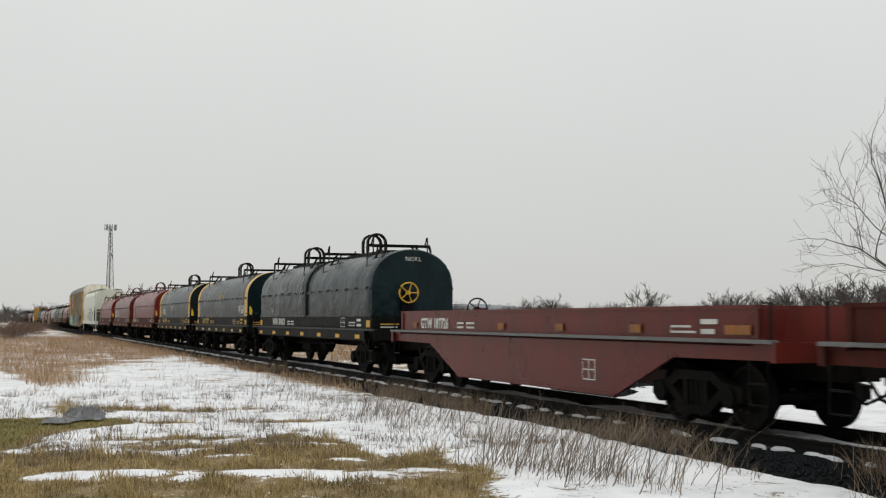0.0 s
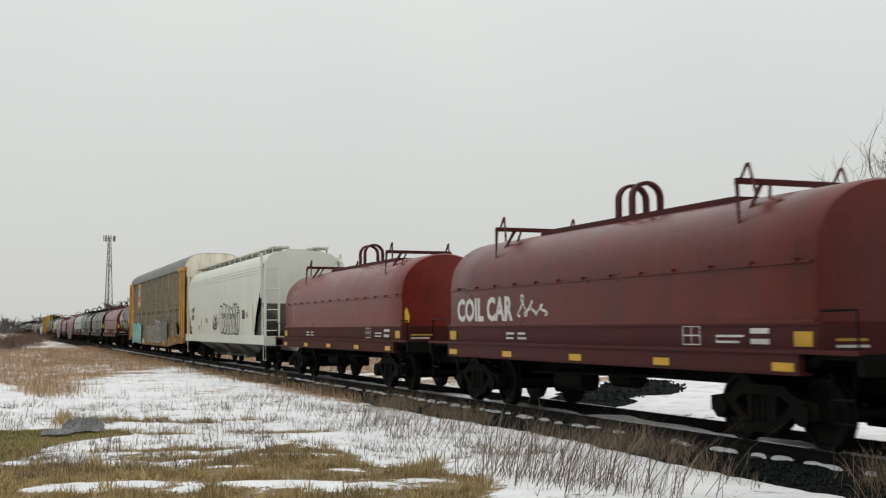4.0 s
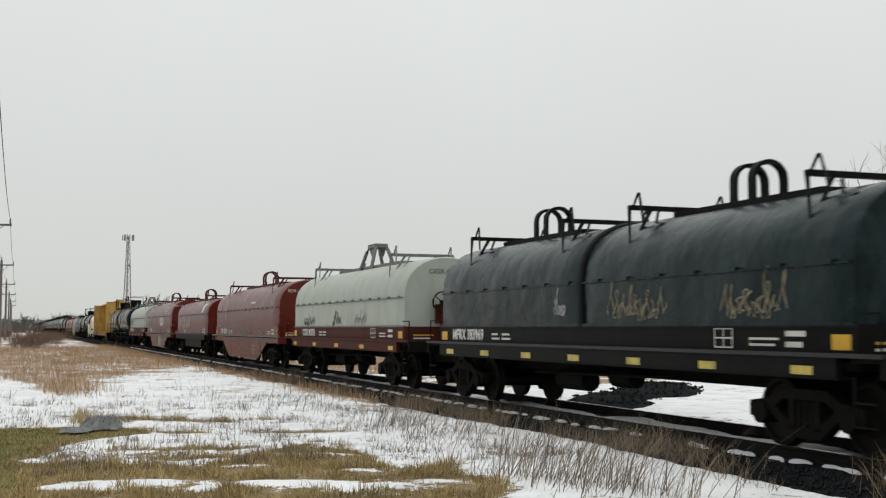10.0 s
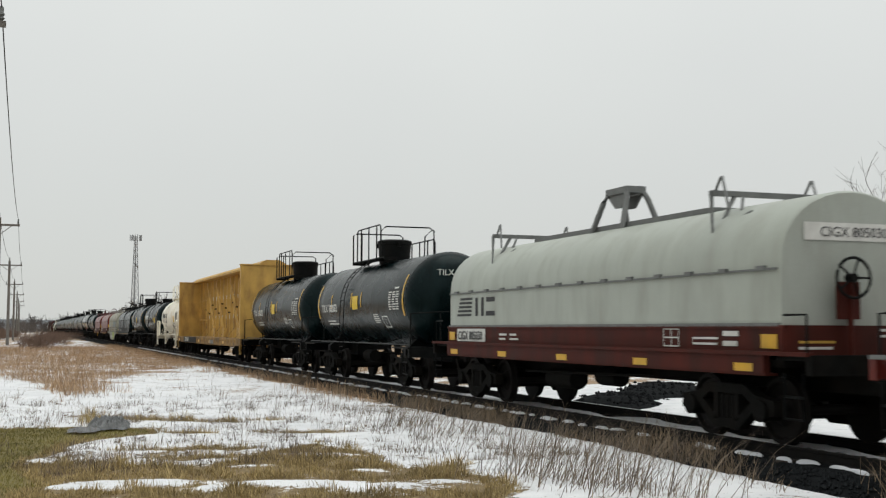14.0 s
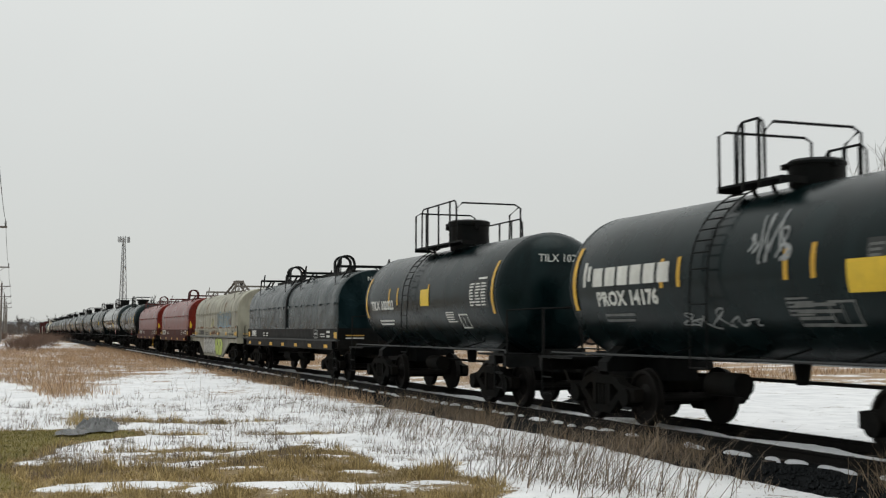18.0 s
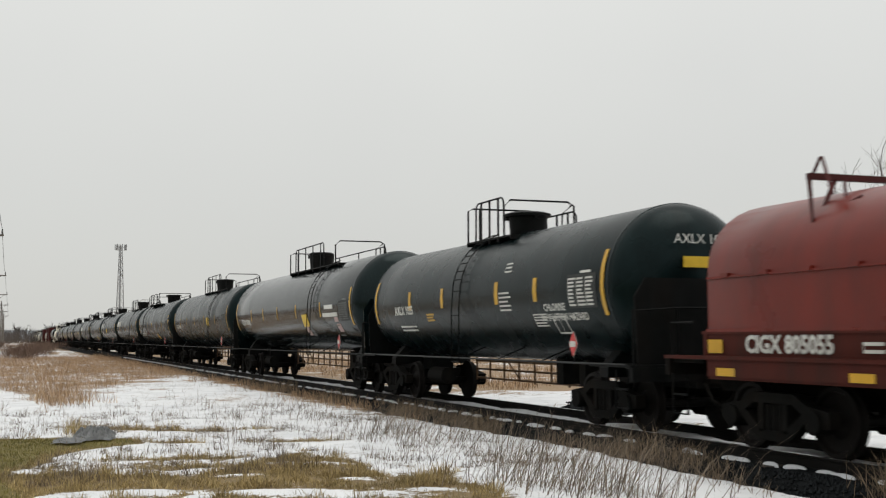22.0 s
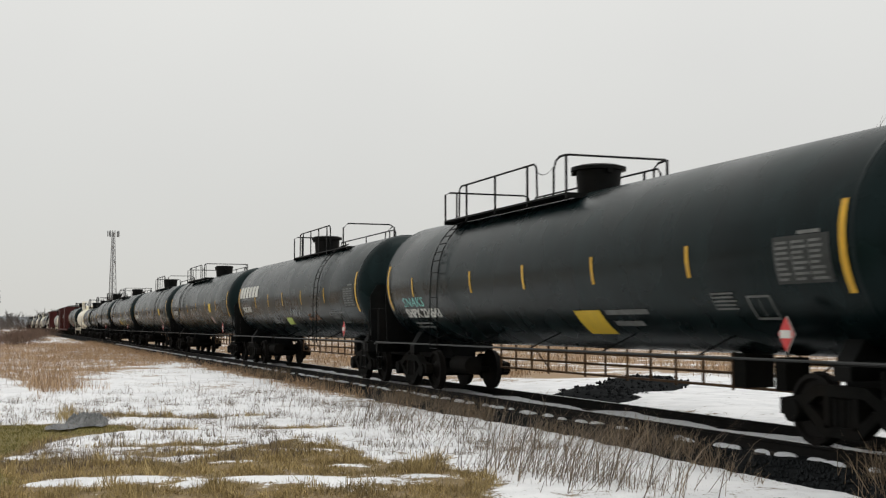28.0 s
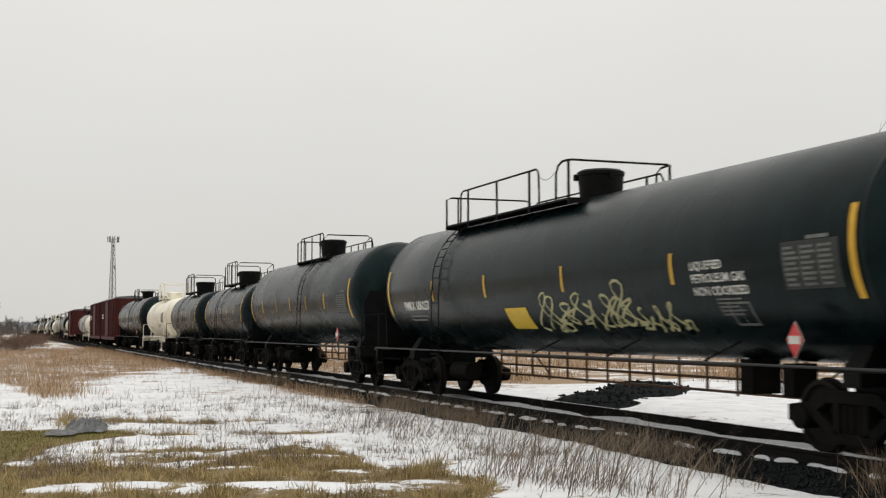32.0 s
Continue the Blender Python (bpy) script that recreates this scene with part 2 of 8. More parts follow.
GREY_STEEL = material("weathered_grey_edge_strip", (0.14, 0.145, 0.14), 0.55, 0.2, vary=0.25, scale=4)
RUSTY_PIPE = material("rust_brown_pipework", (0.105, 0.056, 0.024), 0.75, vary=0.35, scale=6, dirt=(0.05, 0.025, 0.015), dirt_amount=0.5)
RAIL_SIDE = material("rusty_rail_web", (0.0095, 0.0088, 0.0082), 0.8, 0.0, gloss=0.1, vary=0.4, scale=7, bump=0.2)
RAIL_HEAD = material("worn_bright_rail_head", (0.32, 0.32, 0.32), 0.28, 0.9, vary=0.25, scale=5)
TIE = material("tarred_timber", (0.035, 0.028, 0.022), 0.85, vary=0.4, scale=5, bump=0.4, bump_scale=30, per_object=0.25)
POLE_WOOD = material("grey_weathered_pole", (0.14, 0.125, 0.11), 0.85, vary=0.3, scale=4, bump=0.3)
GALV = material("galvanised_lattice", (0.30, 0.31, 0.32), 0.5, 0.5, vary=0.2, scale=4)
BARK = material("grey_brown_bark", (0.085, 0.068, 0.055), 0.9, vary=0.35, scale=9, bump=0.4)
TWIG = material("bare_winter_twigs", (0.090, 0.070, 0.058), 0.9, vary=0.35, scale=0.35)
SLATE = material("weathered_grey_sheet", (0.125, 0.128, 0.128), 0.6, vary=0.5, scale=7, bump=0.9, bump_scale=6)
SNOW_CLOD = material("old_granular_snow", (0.58, 0.59, 0.61), 0.75, vary=0.08, scale=4, bump=0.5, bump_scale=30)


# ---- mesh helpers ----
class Form:
    """Gathers plain solids into one mesh."""

    def __init__(self):
        self.v, self.f = [], []

    def box(self, x0, x1, y0, y1, z0, z1):
        k = len(self.v)
        self.v += [(x0, y0, z0), (x1, y0, z0), (x1, y1, z0), (x0, y1, z0), (x0, y0, z1), (x1, y0, z1), (x1, y1, z1), (x0, y1, z1)]
        self.f += [(k, k + 3, k + 2, k + 1), (k + 4, k + 5, k + 6, k + 7), (k, k + 1, k + 5, k + 4), (k + 1, k + 2, k + 6, k + 5),
                   (k + 2, k + 3, k + 7, k + 6), (k + 3, k, k + 4, k + 7)]
        return self

    def slab(self, outline, axis, a, b):
        """An outline in the two other axes (in the order x, y, z), thickened from a to b along the axis."""
        k, n = len(self.v), len(outline)
        for c in (a, b):
            for p, q in outline:
                self.v.append((c, p, q) if axis == "x" else (p, c, q) if axis == "y" else (p, q, c))
        self.f += [tuple(range(k + n - 1, k - 1, -1)), tuple(range(k + n, k + 2 * n))]
        self.f += [(k + i, k + (i + 1) % n, k + n + (i + 1) % n, k + n + i) for i in range(n)]
        return self

    def tube(self, pts, r, n=6):
        pts = [Vector(p) for p in pts]
        k = len(self.v)
        for i, p in enumerate(pts):
            d = (pts[min(i + 1, len(pts) - 1)] - pts[max(i - 1, 0)]).normalized()
            a = d.orthogonal().normalized() if abs(d.z) > 0.9 else d.cross(Vector((0, 0, 1))).normalized()
            b = d.cross(a)
            rr = r[i] if isinstance(r, (list, tuple)) else r
            for j in range(n):
                w = 2 * math.pi * j / n
                self.v.append(tuple(p + a * (rr * math.cos(w)) + b * (rr * math.sin(w))))
        for i in range(len(pts) - 1):
            for j in range(n):
                self.f.append((k + i * n + j, k + i * n + (j + 1) % n, k + (i + 1) * n + (j + 1) % n, k + (i + 1) * n + j))
        e = k + (len(pts) - 1) * n
        self.f += [tuple(range(k + n - 1, k - 1, -1)), tuple(range(e, e + n))]
        return self

    def lathe(self, prof, axis, n=32, at=(0, 0, 0)):
        """prof: (distance along the axis, radius)."""
        k = len(self.v)
        for s, r in prof:
            for j in range(n):
                w = 2 * math.pi * j / n
                c, d = r * math.cos(w), r * math.sin(w)
                p = (s, c, d) if axis == "x" else (d, s, c) if axis == "y" else (c, d, s)
                self.v.append((p[0] + at[0], p[1] + at[1], p[2] + at[2]))
        for i in range(len(prof) - 1):
            for j in range(n):
                self.f.append((k + i * n + j, k + i * n + (j + 1) % n, k + (i + 1) * n + (j + 1) % n, k + (i + 1) * n + j))
        e = k + (len(prof) - 1) * n
        self.f += [tuple(range(k + n - 1, k - 1, -1)), tuple(range(e, e + n))]
        return self

    def sheet(self, grid):
        """A grid of points as one open skin."""
        k, w = len(self.v), len(grid[0])
        for row in grid:
            self.v += [tuple(p) for p in row]
        for i in range(len(grid) - 1):
            for j in range(w - 1):
                self.f.append((k + i * w + j, k + i * w + j + 1, k + (i + 1) * w + j + 1, k + (i + 1) * w + j))
        return self

    def mesh(self, name, mat, smooth=True):
        me = bpy.data.meshes.new(name)
        me.from_pydata(self.v, [], self.f)
        me.materials.append(mat)
        if smooth and me.polygons:
            me.polygons.foreach_set("use_smooth", [True] * len(me.polygons))
            me.set_sharp_from_angle(angle=radians(32))
        me.update()
        return me


def put(name, mesh, parent, at=(0, 0, 0), label=""):
    ob = new(name, mesh)
    ob.parent = parent
    ob.location = at
    if label:
        ob["label"] = label
    return ob


def part(name, form, mat, parent, label="", smooth=True):
    """One mesh object under a thing or a part."""
    me = form.mesh(name, mat, smooth)
    return put(name, me, parent, (0, 0, 0), label)


CARS = []


def rail_car(name, label, category, s):
    ob = new(name)
    ob.empty_display_size = 0.5
    ob.location = (TRACK_X, s, 0)
    tagged(ob, label, category, "cars of the freight train")
    CARS.append((ob, s))
    return ob


# ---- running gear, shared by all cars ----
WHEEL_R = 0.457
SHARED = {}


def shared(key, make, mat, smooth=True):
    if key not in SHARED:
        SHARED[key] = make().mesh(key, mat, smooth)
    return SHARED[key]


def wheelset_form():
    f = Form()
    for s in (-1, 1):
        x = s * 0.72
        o = s
        prof = [(x - o * 0.085, 0.10), (x - o * 0.085, 0.36), (x - o * 0.07, 0.486), (x - o * 0.035, 0.484), (x - o * 0.025, 0.459), (x + o * 0.065, 0.455),
                (x + o * 0.07, 0.40), (x + o * 0.02, 0.37), (x + o * 0.01, 0.22), (x + o * 0.06, 0.15), (x + o * 0.09, 0.10)]
        f.lathe(prof, "x", 28)
    f.lathe([(-1.02, 0.075), (1.02, 0.075)], "x", 10)
    for s in (-1, 1):
        f.lathe([(s * 0.93, 0.12), (s * 1.10, 0.12), (s * 1.13, 0.08)], "x", 12)
    return f


def sideframe_form():
    f = Form()
    a, b = -0.09, 0.09
    f.slab([(-1.16, 0.40), (-1.16, 0.60), (-0.72, 0.66), (-0.45, 0.80), (0.45, 0.80), (0.72, 0.66), (1.16, 0.60), (1.16, 0.40), (0.98, 0.38),
            (0.98, 0.48), (0.70, 0.50), (0.42, 0.66), (-0.42, 0.66), (-0.70, 0.50), (-0.98, 0.48), (-0.98, 0.38)], "x", a, b)
    f.slab([(-0.74, 0.50), (-0.62, 0.56), (-0.24, 0.30), (0.24, 0.30), (0.62, 0.56), (0.74, 0.50), (0.32, 0.17), (-0.32, 0.17)], "x", a * 0.9, b * 0.9)
    for s in (-1, 1):
        f.box(a * 0.9, b * 0.9, s * 0.26 - 0.05, s * 0.26 + 0.05, 0.28, 0.68)
        f.lathe([(a - 0.05, 0.15), (b + 0.05, 0.15)], "x", 12, (0, s * 0.889, WHEEL_R))
    for s in (-0.13, 0.0, 0.13):
        f.lathe([(0.30, 0.055), (0.64, 0.055)], "z", 8, (-0.02, s, 0))
    return f


def bolster_form():
    f = Form()
    f.box(-1.02, 1.02, -0.17, 0.17, 0.52, 0.74)
    f.lathe([(0.74, 0.22), (0.86, 0.22)], "z", 14)
    for s in (-1, 1):
        f.box(-0.75, 0.75, s * 0.36 - 0.05, s * 0.36 + 0.05, 0.34, 0.44)
        f.box(-0.60, 0.60, s * 0.47 - 0.03, s * 0.47 + 0.03, 0.30, 0.50)
    return f


def coupler_form():
    f = Form()
    f.box(-0.09, 0.09, 0.0, 0.62, 0.80, 0.96)
    f.slab([(-0.13, 0.55), (0.15, 0.55), (0.17, 0.80), (0.02, 0.84), (-0.01, 0.72), (-0.13, 0.74)], "z", 0.74, 1.02)
    f.tube([(0.24, 0.25, 0.80), (0.26, 0.5, 0.55), (0.15, 0.75, 0.42), (0.08, 0.88, 0.52)], 0.025, 6)
    return f


WHEELSETS = []


def running_gear(car, centres, end):
    """Two trucks with their wheelsets and the two couplers."""
    for c in centres:
        truck = put("truck", shared("truck_bolster", bolster_form, UNDER), car, (0, c, 0))
        for s in (-1, 1):
            put("side_frame", shared("truck_side_frame", sideframe_form, UNDER), truck, (s * 1.0, 0, 0))
        for s in (-0.889, 0.889):
            w = put("wheelset", shared("truck_wheelset", wheelset_form, WHEEL), truck)
            w.matrix_parent_inverse = Matrix.Translation((0, s, WHEEL_R))
            WHEELSETS.append(w)
    for s in (-1, 1):
        k = put("coupler", shared("knuckle_coupler", coupler_form, UNDER), car, (0, s * (end - 0.55), 0))
        if s < 0:
            k.rotation_euler = (0, 0, math.pi)


# ---- lettering and paint marks on car sides ----
def flat_side(x):
    return lambda z: x


def round_side(r, zc):
    return lambda z: -math.sqrt(max(0.01, r * r - (z - zc) ** 2))


def letters(text, car, side, y, z, height, mat, name="stencil", label="", stretch=1.0, weight=0.03):
    """Words on the side that faces the camera, reading from the car's rear to its front."""
    cu = bpy.data.curves.new("words", "FONT")
    cu.body, cu.size, cu.resolution_u, cu.offset = text, height * 1.4, 2, height * weight
    tmp = bpy.data.objects.new("words", cu)
    me = bpy.data.meshes.new_from_object(tmp)
    bpy.data.objects.remove(tmp)
    bpy.data.curves.remove(cu)
    for v in me.vertices:
        zz = z + v.co.y
        v.co = (side(zz) - 0.008, y - v.co.x * stretch, zz)
    me.materials.clear()
    me.materials.append(mat)
    me.name = name
    return put(name, me, car, (0, 0, 0), label)


def letters_on_end(text, car, y, x, z, height, mat):
    """Words on the end wall that faces along the track to the front."""
    cu = bpy.data.curves.new("words", "FONT")
    cu.body, cu.size, cu.resolution_u, cu.align_x = text, height * 1.4, 2, "CENTER"
    tmp = bpy.data.objects.new("words", cu)
    me = bpy.data.meshes.new_from_object(tmp)
    bpy.data.objects.remove(tmp)
    bpy.data.curves.remove(cu)
    for v in me.vertices:
        v.co = (x + v.co.x, y - 0.008, z + v.co.y)
    me.materials.clear()
    me.materials.append(mat)
    return put("stencil", me, car)


def panel(form, side, y0, y1, z0, z1, lift=0.006, n=4, slant=0.0):
    """A thin plate that follows the side between y0 > y1 and z0 < z1."""
    rows = []
    for i in range(n + 1):
        z = z0 + (z1 - z0) * i / n
        d = slant * (1 - i / n)
        rows.append([(side(z) - lift, y0 - d, z), (side(z) - lift, y1 - d, z)])
    form.sheet(rows)
    return form


def comb(form, side, y, z, w, rows, step, thick, ends, lift=0.007):
    """Lines of small writing, ragged at the end, joined along a thin margin."""
    m = 0.012
    k = len(form.v)
    levels = []
    for i in range(rows):
        levels += [z + i * step, z + i * step + thick]
    for i, zz in enumerate(levels):
        form.v += [(side(zz) - lift, y, zz), (side(zz) - lift, y - m, zz), (side(zz) - lift, y - w * ends[i // 2], zz)]
    for i in range(2 * rows - 1):
        a = k + 3 * i
        form.f.append((a, a + 1, a + 4, a + 3))
        if i % 2 == 0:
            form.f.append((a + 1, a + 2, a + 5, a + 4))


def bars(car, side, y, z, w, h, rows, mat, name="stencil", seed=0, gap=0.45):
    """Unreadable lines of writing as plain bars."""
    rnd = random.Random(seed * 7 + rows)
    f = Form()
    step = h / rows
    comb(f, side, y, z, w, rows, step, step * (1 - gap), [rnd.uniform(0.7, 1.0) for _ in range(rows)])
    return part(name, f, mat, car, smooth=False)


def table_block(car, side, y, z, w, h, rows, cols, mat):
    """A stencilled table of small lettering on a dull plate."""
    f = Form()
    panel(f, side, y + 0.04, y - w - 0.04, z - 0.04, z + h + 0.03, 0.005, 4)
    plate = part("stencil_plate", f, PALE_PATCH if mat is INK else MOTTLED, car, smooth=False)
    rnd = random.Random(rows * 31 + int(y * 10))
    for j in range(cols):
        f = Form()
        comb(f, side, y - w * j / cols, z, w / cols * 0.9, rows, h / rows, h / rows * 0.5, [rnd.uniform(0.6, 1.0) for _ in range(rows)], 0.009)
        part("stencil_column", f, mat, plate, smooth=False)
    return plate


def scrawl(car, side, y, z, w, h, mat, seed, strokes=7, width=0.045, name="graffiti", label="", fill=None):
    """Sprayed tags: invented strokes side by side, no words."""
    rnd = random.Random(seed)
    if fill:
        g = Form()
        for i in range(strokes):
            c, hw = y - w * (i + 0.5) / strokes, w / strokes * 0.56
            low, high = z + h * rnd.uniform(0, 0.12), z + h * rnd.uniform(0.8, 1.0)
            rows = []
            for j in range(9):
                k = j / 8
                zz = low + (high - low) * k
                b = hw * (0.8 + 0.3 * math.sin(5.1 * k + i * 2.0)) * (0.65 + 0.35 * math.sin(math.pi * min(1, k + 0.12)))
                o = 0.25 * hw * math.sin(3.7 * k + i)
                rows.append([(side(zz) - 0.006, c + b + o, zz), (side(zz) - 0.006, c - b + o, zz)])
            g.sheet(rows)
        part(name, g, fill, car, label, smooth=False)
    f = Form()
    slant = rnd.uniform(-0.05, 0.25)
    for i in range(strokes):
        cell = w / strokes
        # one loose sweep: up and down strokes that bend, with a loop now and then
        turns, oz, tall = rnd.randint(2, 4), z + rnd.uniform(0, 0.2) * h, h * rnd.uniform(0.6, 1.0)
        loop, ph, reach = rnd.uniform(0.1, 0.45), rnd.uniform(0, 6.3), rnd.uniform(0.8, 1.25)
        pts = []
        for m in range(8 * turns + 1):
            k = m / (8.0 * turns)
            up = 0.5 - 0.5 * math.cos(math.pi * turns * k + 0.5 * math.sin(ph))
            up *= 0.65 + 0.35 * math.sin(5.0 * k + ph)
            py = y - cell * (i + 0.1) - cell * reach * k + loop * cell * math.sin(2 * math.pi * turns * k + ph) - slant * up * tall
            pts.append((py, oz + tall * max(0.0, up)))
        rows, n = [], len(pts) - 1
        for j, (py, pz) in enumerate(pts):
            q, o = pts[min(j + 1, n)], pts[max(j - 1, 0)]
            dy, dz = q[0] - o[0], q[1] - o[1]
            m = math.hypot(dy, dz) or 1
            ww = width * (0.55 + 0.5 * abs(math.sin(j * 0.9 + i)))
            a, b = (py - dz / m * ww / 2, pz + dy / m * ww / 2), (py + dz / m * ww / 2, pz - dy / m * ww / 2)
            rows.append([(side(a[1]) - 0.009, a[0], a[1]), (side(b[1]) - 0.009, b[0], b[1])])
        f.sheet(rows)
    return part(name, f, mat, car, "" if fill else label, smooth=False)


def bubble(car, side, y, z, w, h, count, fill, line, seed, label="", stroke=0.05, spiky=0.0):
    """Fat sprayed letter shapes, invented: filled blots with outlines that overlap."""
    rnd = random.Random(seed)
    body, edge = Form(), Form()
    cell = w / count
    for i in range(count):
        c, zc2 = y - cell * (i + 0.5), z + h * (0.5 + rnd.uniform(-0.04, 0.04))
        a0, a1 = rnd.uniform(0, 6.3), rnd.uniform(0, 6.3)
        hw, hh, lean = cell * 0.66, h * rnd.uniform(0.46, 0.54), rnd.uniform(-0.12, 0.2)
        ring = []
        for j in range(28):
            a = 2 * math.pi * j / 28
            k = (abs(math.cos(a)) ** 3 + abs(math.sin(a)) ** 3) ** (-1 / 3)
            k *= 1 + 0.13 * math.sin(3 * a + a0) + 0.09 * math.sin(5 * a + a1) + spiky * max(0.0, math.sin(4 * a + a0)) ** 6
            dz = hh * k * math.sin(a)
            ring.append((c + hw * k * math.cos(a) - lean * dz, max(z, min(z + h * 1.08, zc2 + dz))))
        lift = 0.005 + 0.0012 * i
        if fill:
            body.sheet([[(side(zc2 + (q - zc2) * m) - lift, c + (p - c) * m, zc2 + (q - zc2) * m) for m in (0.02, 0.5, 1.0)] for p, q in ring + ring[:1]])
        paths = [ring + ring[:1]]
        paths.append([(c + hw * 0.16 * math.cos(t) - 0.1 * hw, zc2 + hh * (0.30 + 0.18 * math.sin(t))) for t in [k * 0.7 for k in range(10)]])
        if rnd.random() < 0.7:
            paths.append([(c + hw * rnd.uniform(-0.3, 0.3), z + h * 0.03), (c + hw * 0.05, zc2 - hh * 0.4), (c + hw * rnd.uniform(-0.2, 0.2), zc2 - hh * 0.1)])
        for pts in paths:
            rows, n = [], len(pts) - 1
            for j, (py, pz) in enumerate(pts):
                q, o = pts[min(j + 1, n)], pts[max(j - 1, 0)]
                dy, dz = q[0] - o[0], q[1] - o[1]
                m = math.hypot(dy, dz) or 1
                ww = stroke * (0.75 + 0.4 * abs(math.sin(j * 0.7 + i)))
                rows.append([(side(pz) - lift - 0.003, py - dz / m * ww / 2, pz + dy / m * ww / 2), (side(pz) - lift - 0.003, py + dz / m * ww / 2, pz - dy / m * ww / 2)])
            edge.sheet(rows)
    if fill:
        part("graffiti", body, fill, car, label, smooth=False)
    part("graffiti_outline", edge, line, car, "" if fill else label, smooth=False)




# ---- coil cars ----
def hood_profile(n=16, w=1.18, z0=1.60, zs=2.38, top=3.45):
    """Half-round hood: straight sides up to the seam, then an arch."""
    pts = [(-w, z0), (-w, (z0 + zs) / 2), (-w, zs)]
    for i in range(1, n):
        a = math.pi * i / n
        pts.append((-w * math.cos(a), zs + (top - zs) * math.sin(a) ** 0.85))
    return pts + [(w, zs), (w, (z0 + zs) / 2), (w, z0)]


def hood_side(w=1.18, zs=2.38, top=3.45):
    def at(z):
        if z <= zs:
            return -w
        k = min(1.0, (z - zs) / (top - zs)) ** (1 / 0.85)
        return -w * math.sqrt(max(0.0, 1 - k * k))
    return at


def hood_form(y0, y1, prof, steps):
    f = Form()
    k, n = 0, len(prof)
    ys = [y0 + (y1 - y0) * i / steps for i in range(steps + 1)]
    # slightly rounded ends
    ring = [(ys[0] + 0.0, 0.985)] + [(ys[0] + 0.05, 1.0)] + [(y, 1.0) for y in ys[1:-1]] + [(ys[-1] - 0.05, 1.0), (ys[-1], 0.985)]
    zb = prof[0][1]
    for y, s in ring:
        f.v += [(x * s, y, zb + (z - zb) * s) for x, z in prof]
    for i in range(len(ring) - 1):
        for j in range(n - 1):
            f.f.append((i * n + j, (i + 1) * n + j, (i + 1) * n + j + 1, i * n + j + 1))
        f.f.append((i * n + n - 1, (i + 1) * n + n - 1, (i + 1) * n, i * n))
    e = (len(ring) - 1) * n
    f.f += [tuple(range(0, n)), tuple(range(e + n - 1, e - 1, -1))]
    return f


def arch_loop_form():
    """One lifting loop across the hood: a flat bar bent over two legs."""
    f = Form()
    pts = [(-0.28, 0.0), (-0.28, 0.34)] + [(-0.28 * math.cos(math.pi * i / 10), 0.34 + 0.26 * math.sin(math.pi * i / 10)) for i in range(1, 10)] + [(0.28, 0.34), (0.28, 0.0)]
    n = len(pts) - 1
    for i, (a, b) in enumerate(pts):
        p, q = pts[max(0, i - 1)], pts[min(n, i + 1)]
        m = math.hypot(q[0] - p[0], q[1] - p[1])
        u, v = -(q[1] - p[1]) / m * 0.028, (q[0] - p[0]) / m * 0.028
        f.v += [(a + u, -0.075, b + v), (a + u, 0.075, b + v), (a - u, 0.075, b - v), (a - u, -0.075, b - v)]
    for i in range(n):
        k = 4 * i
        f.f += [(k + j, k + (j + 1) % 4, k + 4 + (j + 1) % 4, k + 4 + j) for j in range(4)]
    f.f += [(3, 2, 1, 0), (4 * n, 4 * n + 1, 4 * n + 2, 4 * n + 3)]
    return f


def wide_trestle_form():
    return trestle_form(0.85, 0.55, -0.16)


def trestle_form(sy_foot=0.62, sx_foot=0.40, down=0.0):
    """A raised lifting frame with four splayed legs and a flat head."""
    f = Form()
    for sx in (-1, 1):
        for sy in (-1, 1):
            f.tube([(sx * sx_foot, sy * sy_foot, -0.10), (sx * 0.22, sy * (0.3 + 0.25 * sy_foot), 0.50 + down), (sx * 0.16, sy * 0.36, 0.66 + down)], 0.055, 6)
    f.box(-0.2, 0.2, -0.42, 0.42, 0.62 + down, 0.74 + down)
    for sx in (-1, 1):
        f.slab([(-0.40, 0.60 + down), (0.40, 0.60 + down), (0.12, 0.36 + down), (-0.12, 0.36 + down)], "x", sx * 0.14 - 0.02, sx * 0.14 + 0.02)
    return f


def bracket_form():
    """A stacking bracket: a bar across the hood on two legs, braced along it."""
    f = Form()
    f.box(-0.92, 0.92, -0.05, 0.05, 0.30, 0.38)
    for s in (-1, 1):
        f.tube([(s * 0.91, 0.0, 0.34), (s * 1.03, -0.22, -0.42), (s * 0.50, 0.0, 0.32)], 0.036, 6)
        f.tube([(s * 0.35, 0.0, 0.33), (s * 0.62, -0.35, 0.0)], 0.025, 5)
        f.tube([(s * 0.95, 0.05, -0.30), (s * 0.88, -0.35, -0.20), (s * 0.70, -0.75, 0.0)], 0.03, 5)
    return f


def spike_form():
    """A bent guide rod that stands above the bracket."""
    f = Form()
    f.tube([(0.0, 0.06, 0.02), (0.02, -0.06, 0.22), (0.02, -0.10, 0.22), (-0.10, -0.45, -0.30)], 0.022, 5)
    return f


def handwheel_form():
    f = Form()
    n = 20
    f.tube([(0.27 * math.cos(2 * math.pi * i / n), 0, 0.27 * math.sin(2 * math.pi * i / n)) for i in range(n + 1)], 0.022, 6)
    for i in range(5):
        a = 2 * math.pi * i / 5
        f.tube([(0, 0.02, 0), (0.27 * math.cos(a), 0, 0.27 * math.sin(a))], 0.016, 5)
    f.lathe([(-0.03, 0.06), (0.12, 0.06)], "y", 10)
    return f


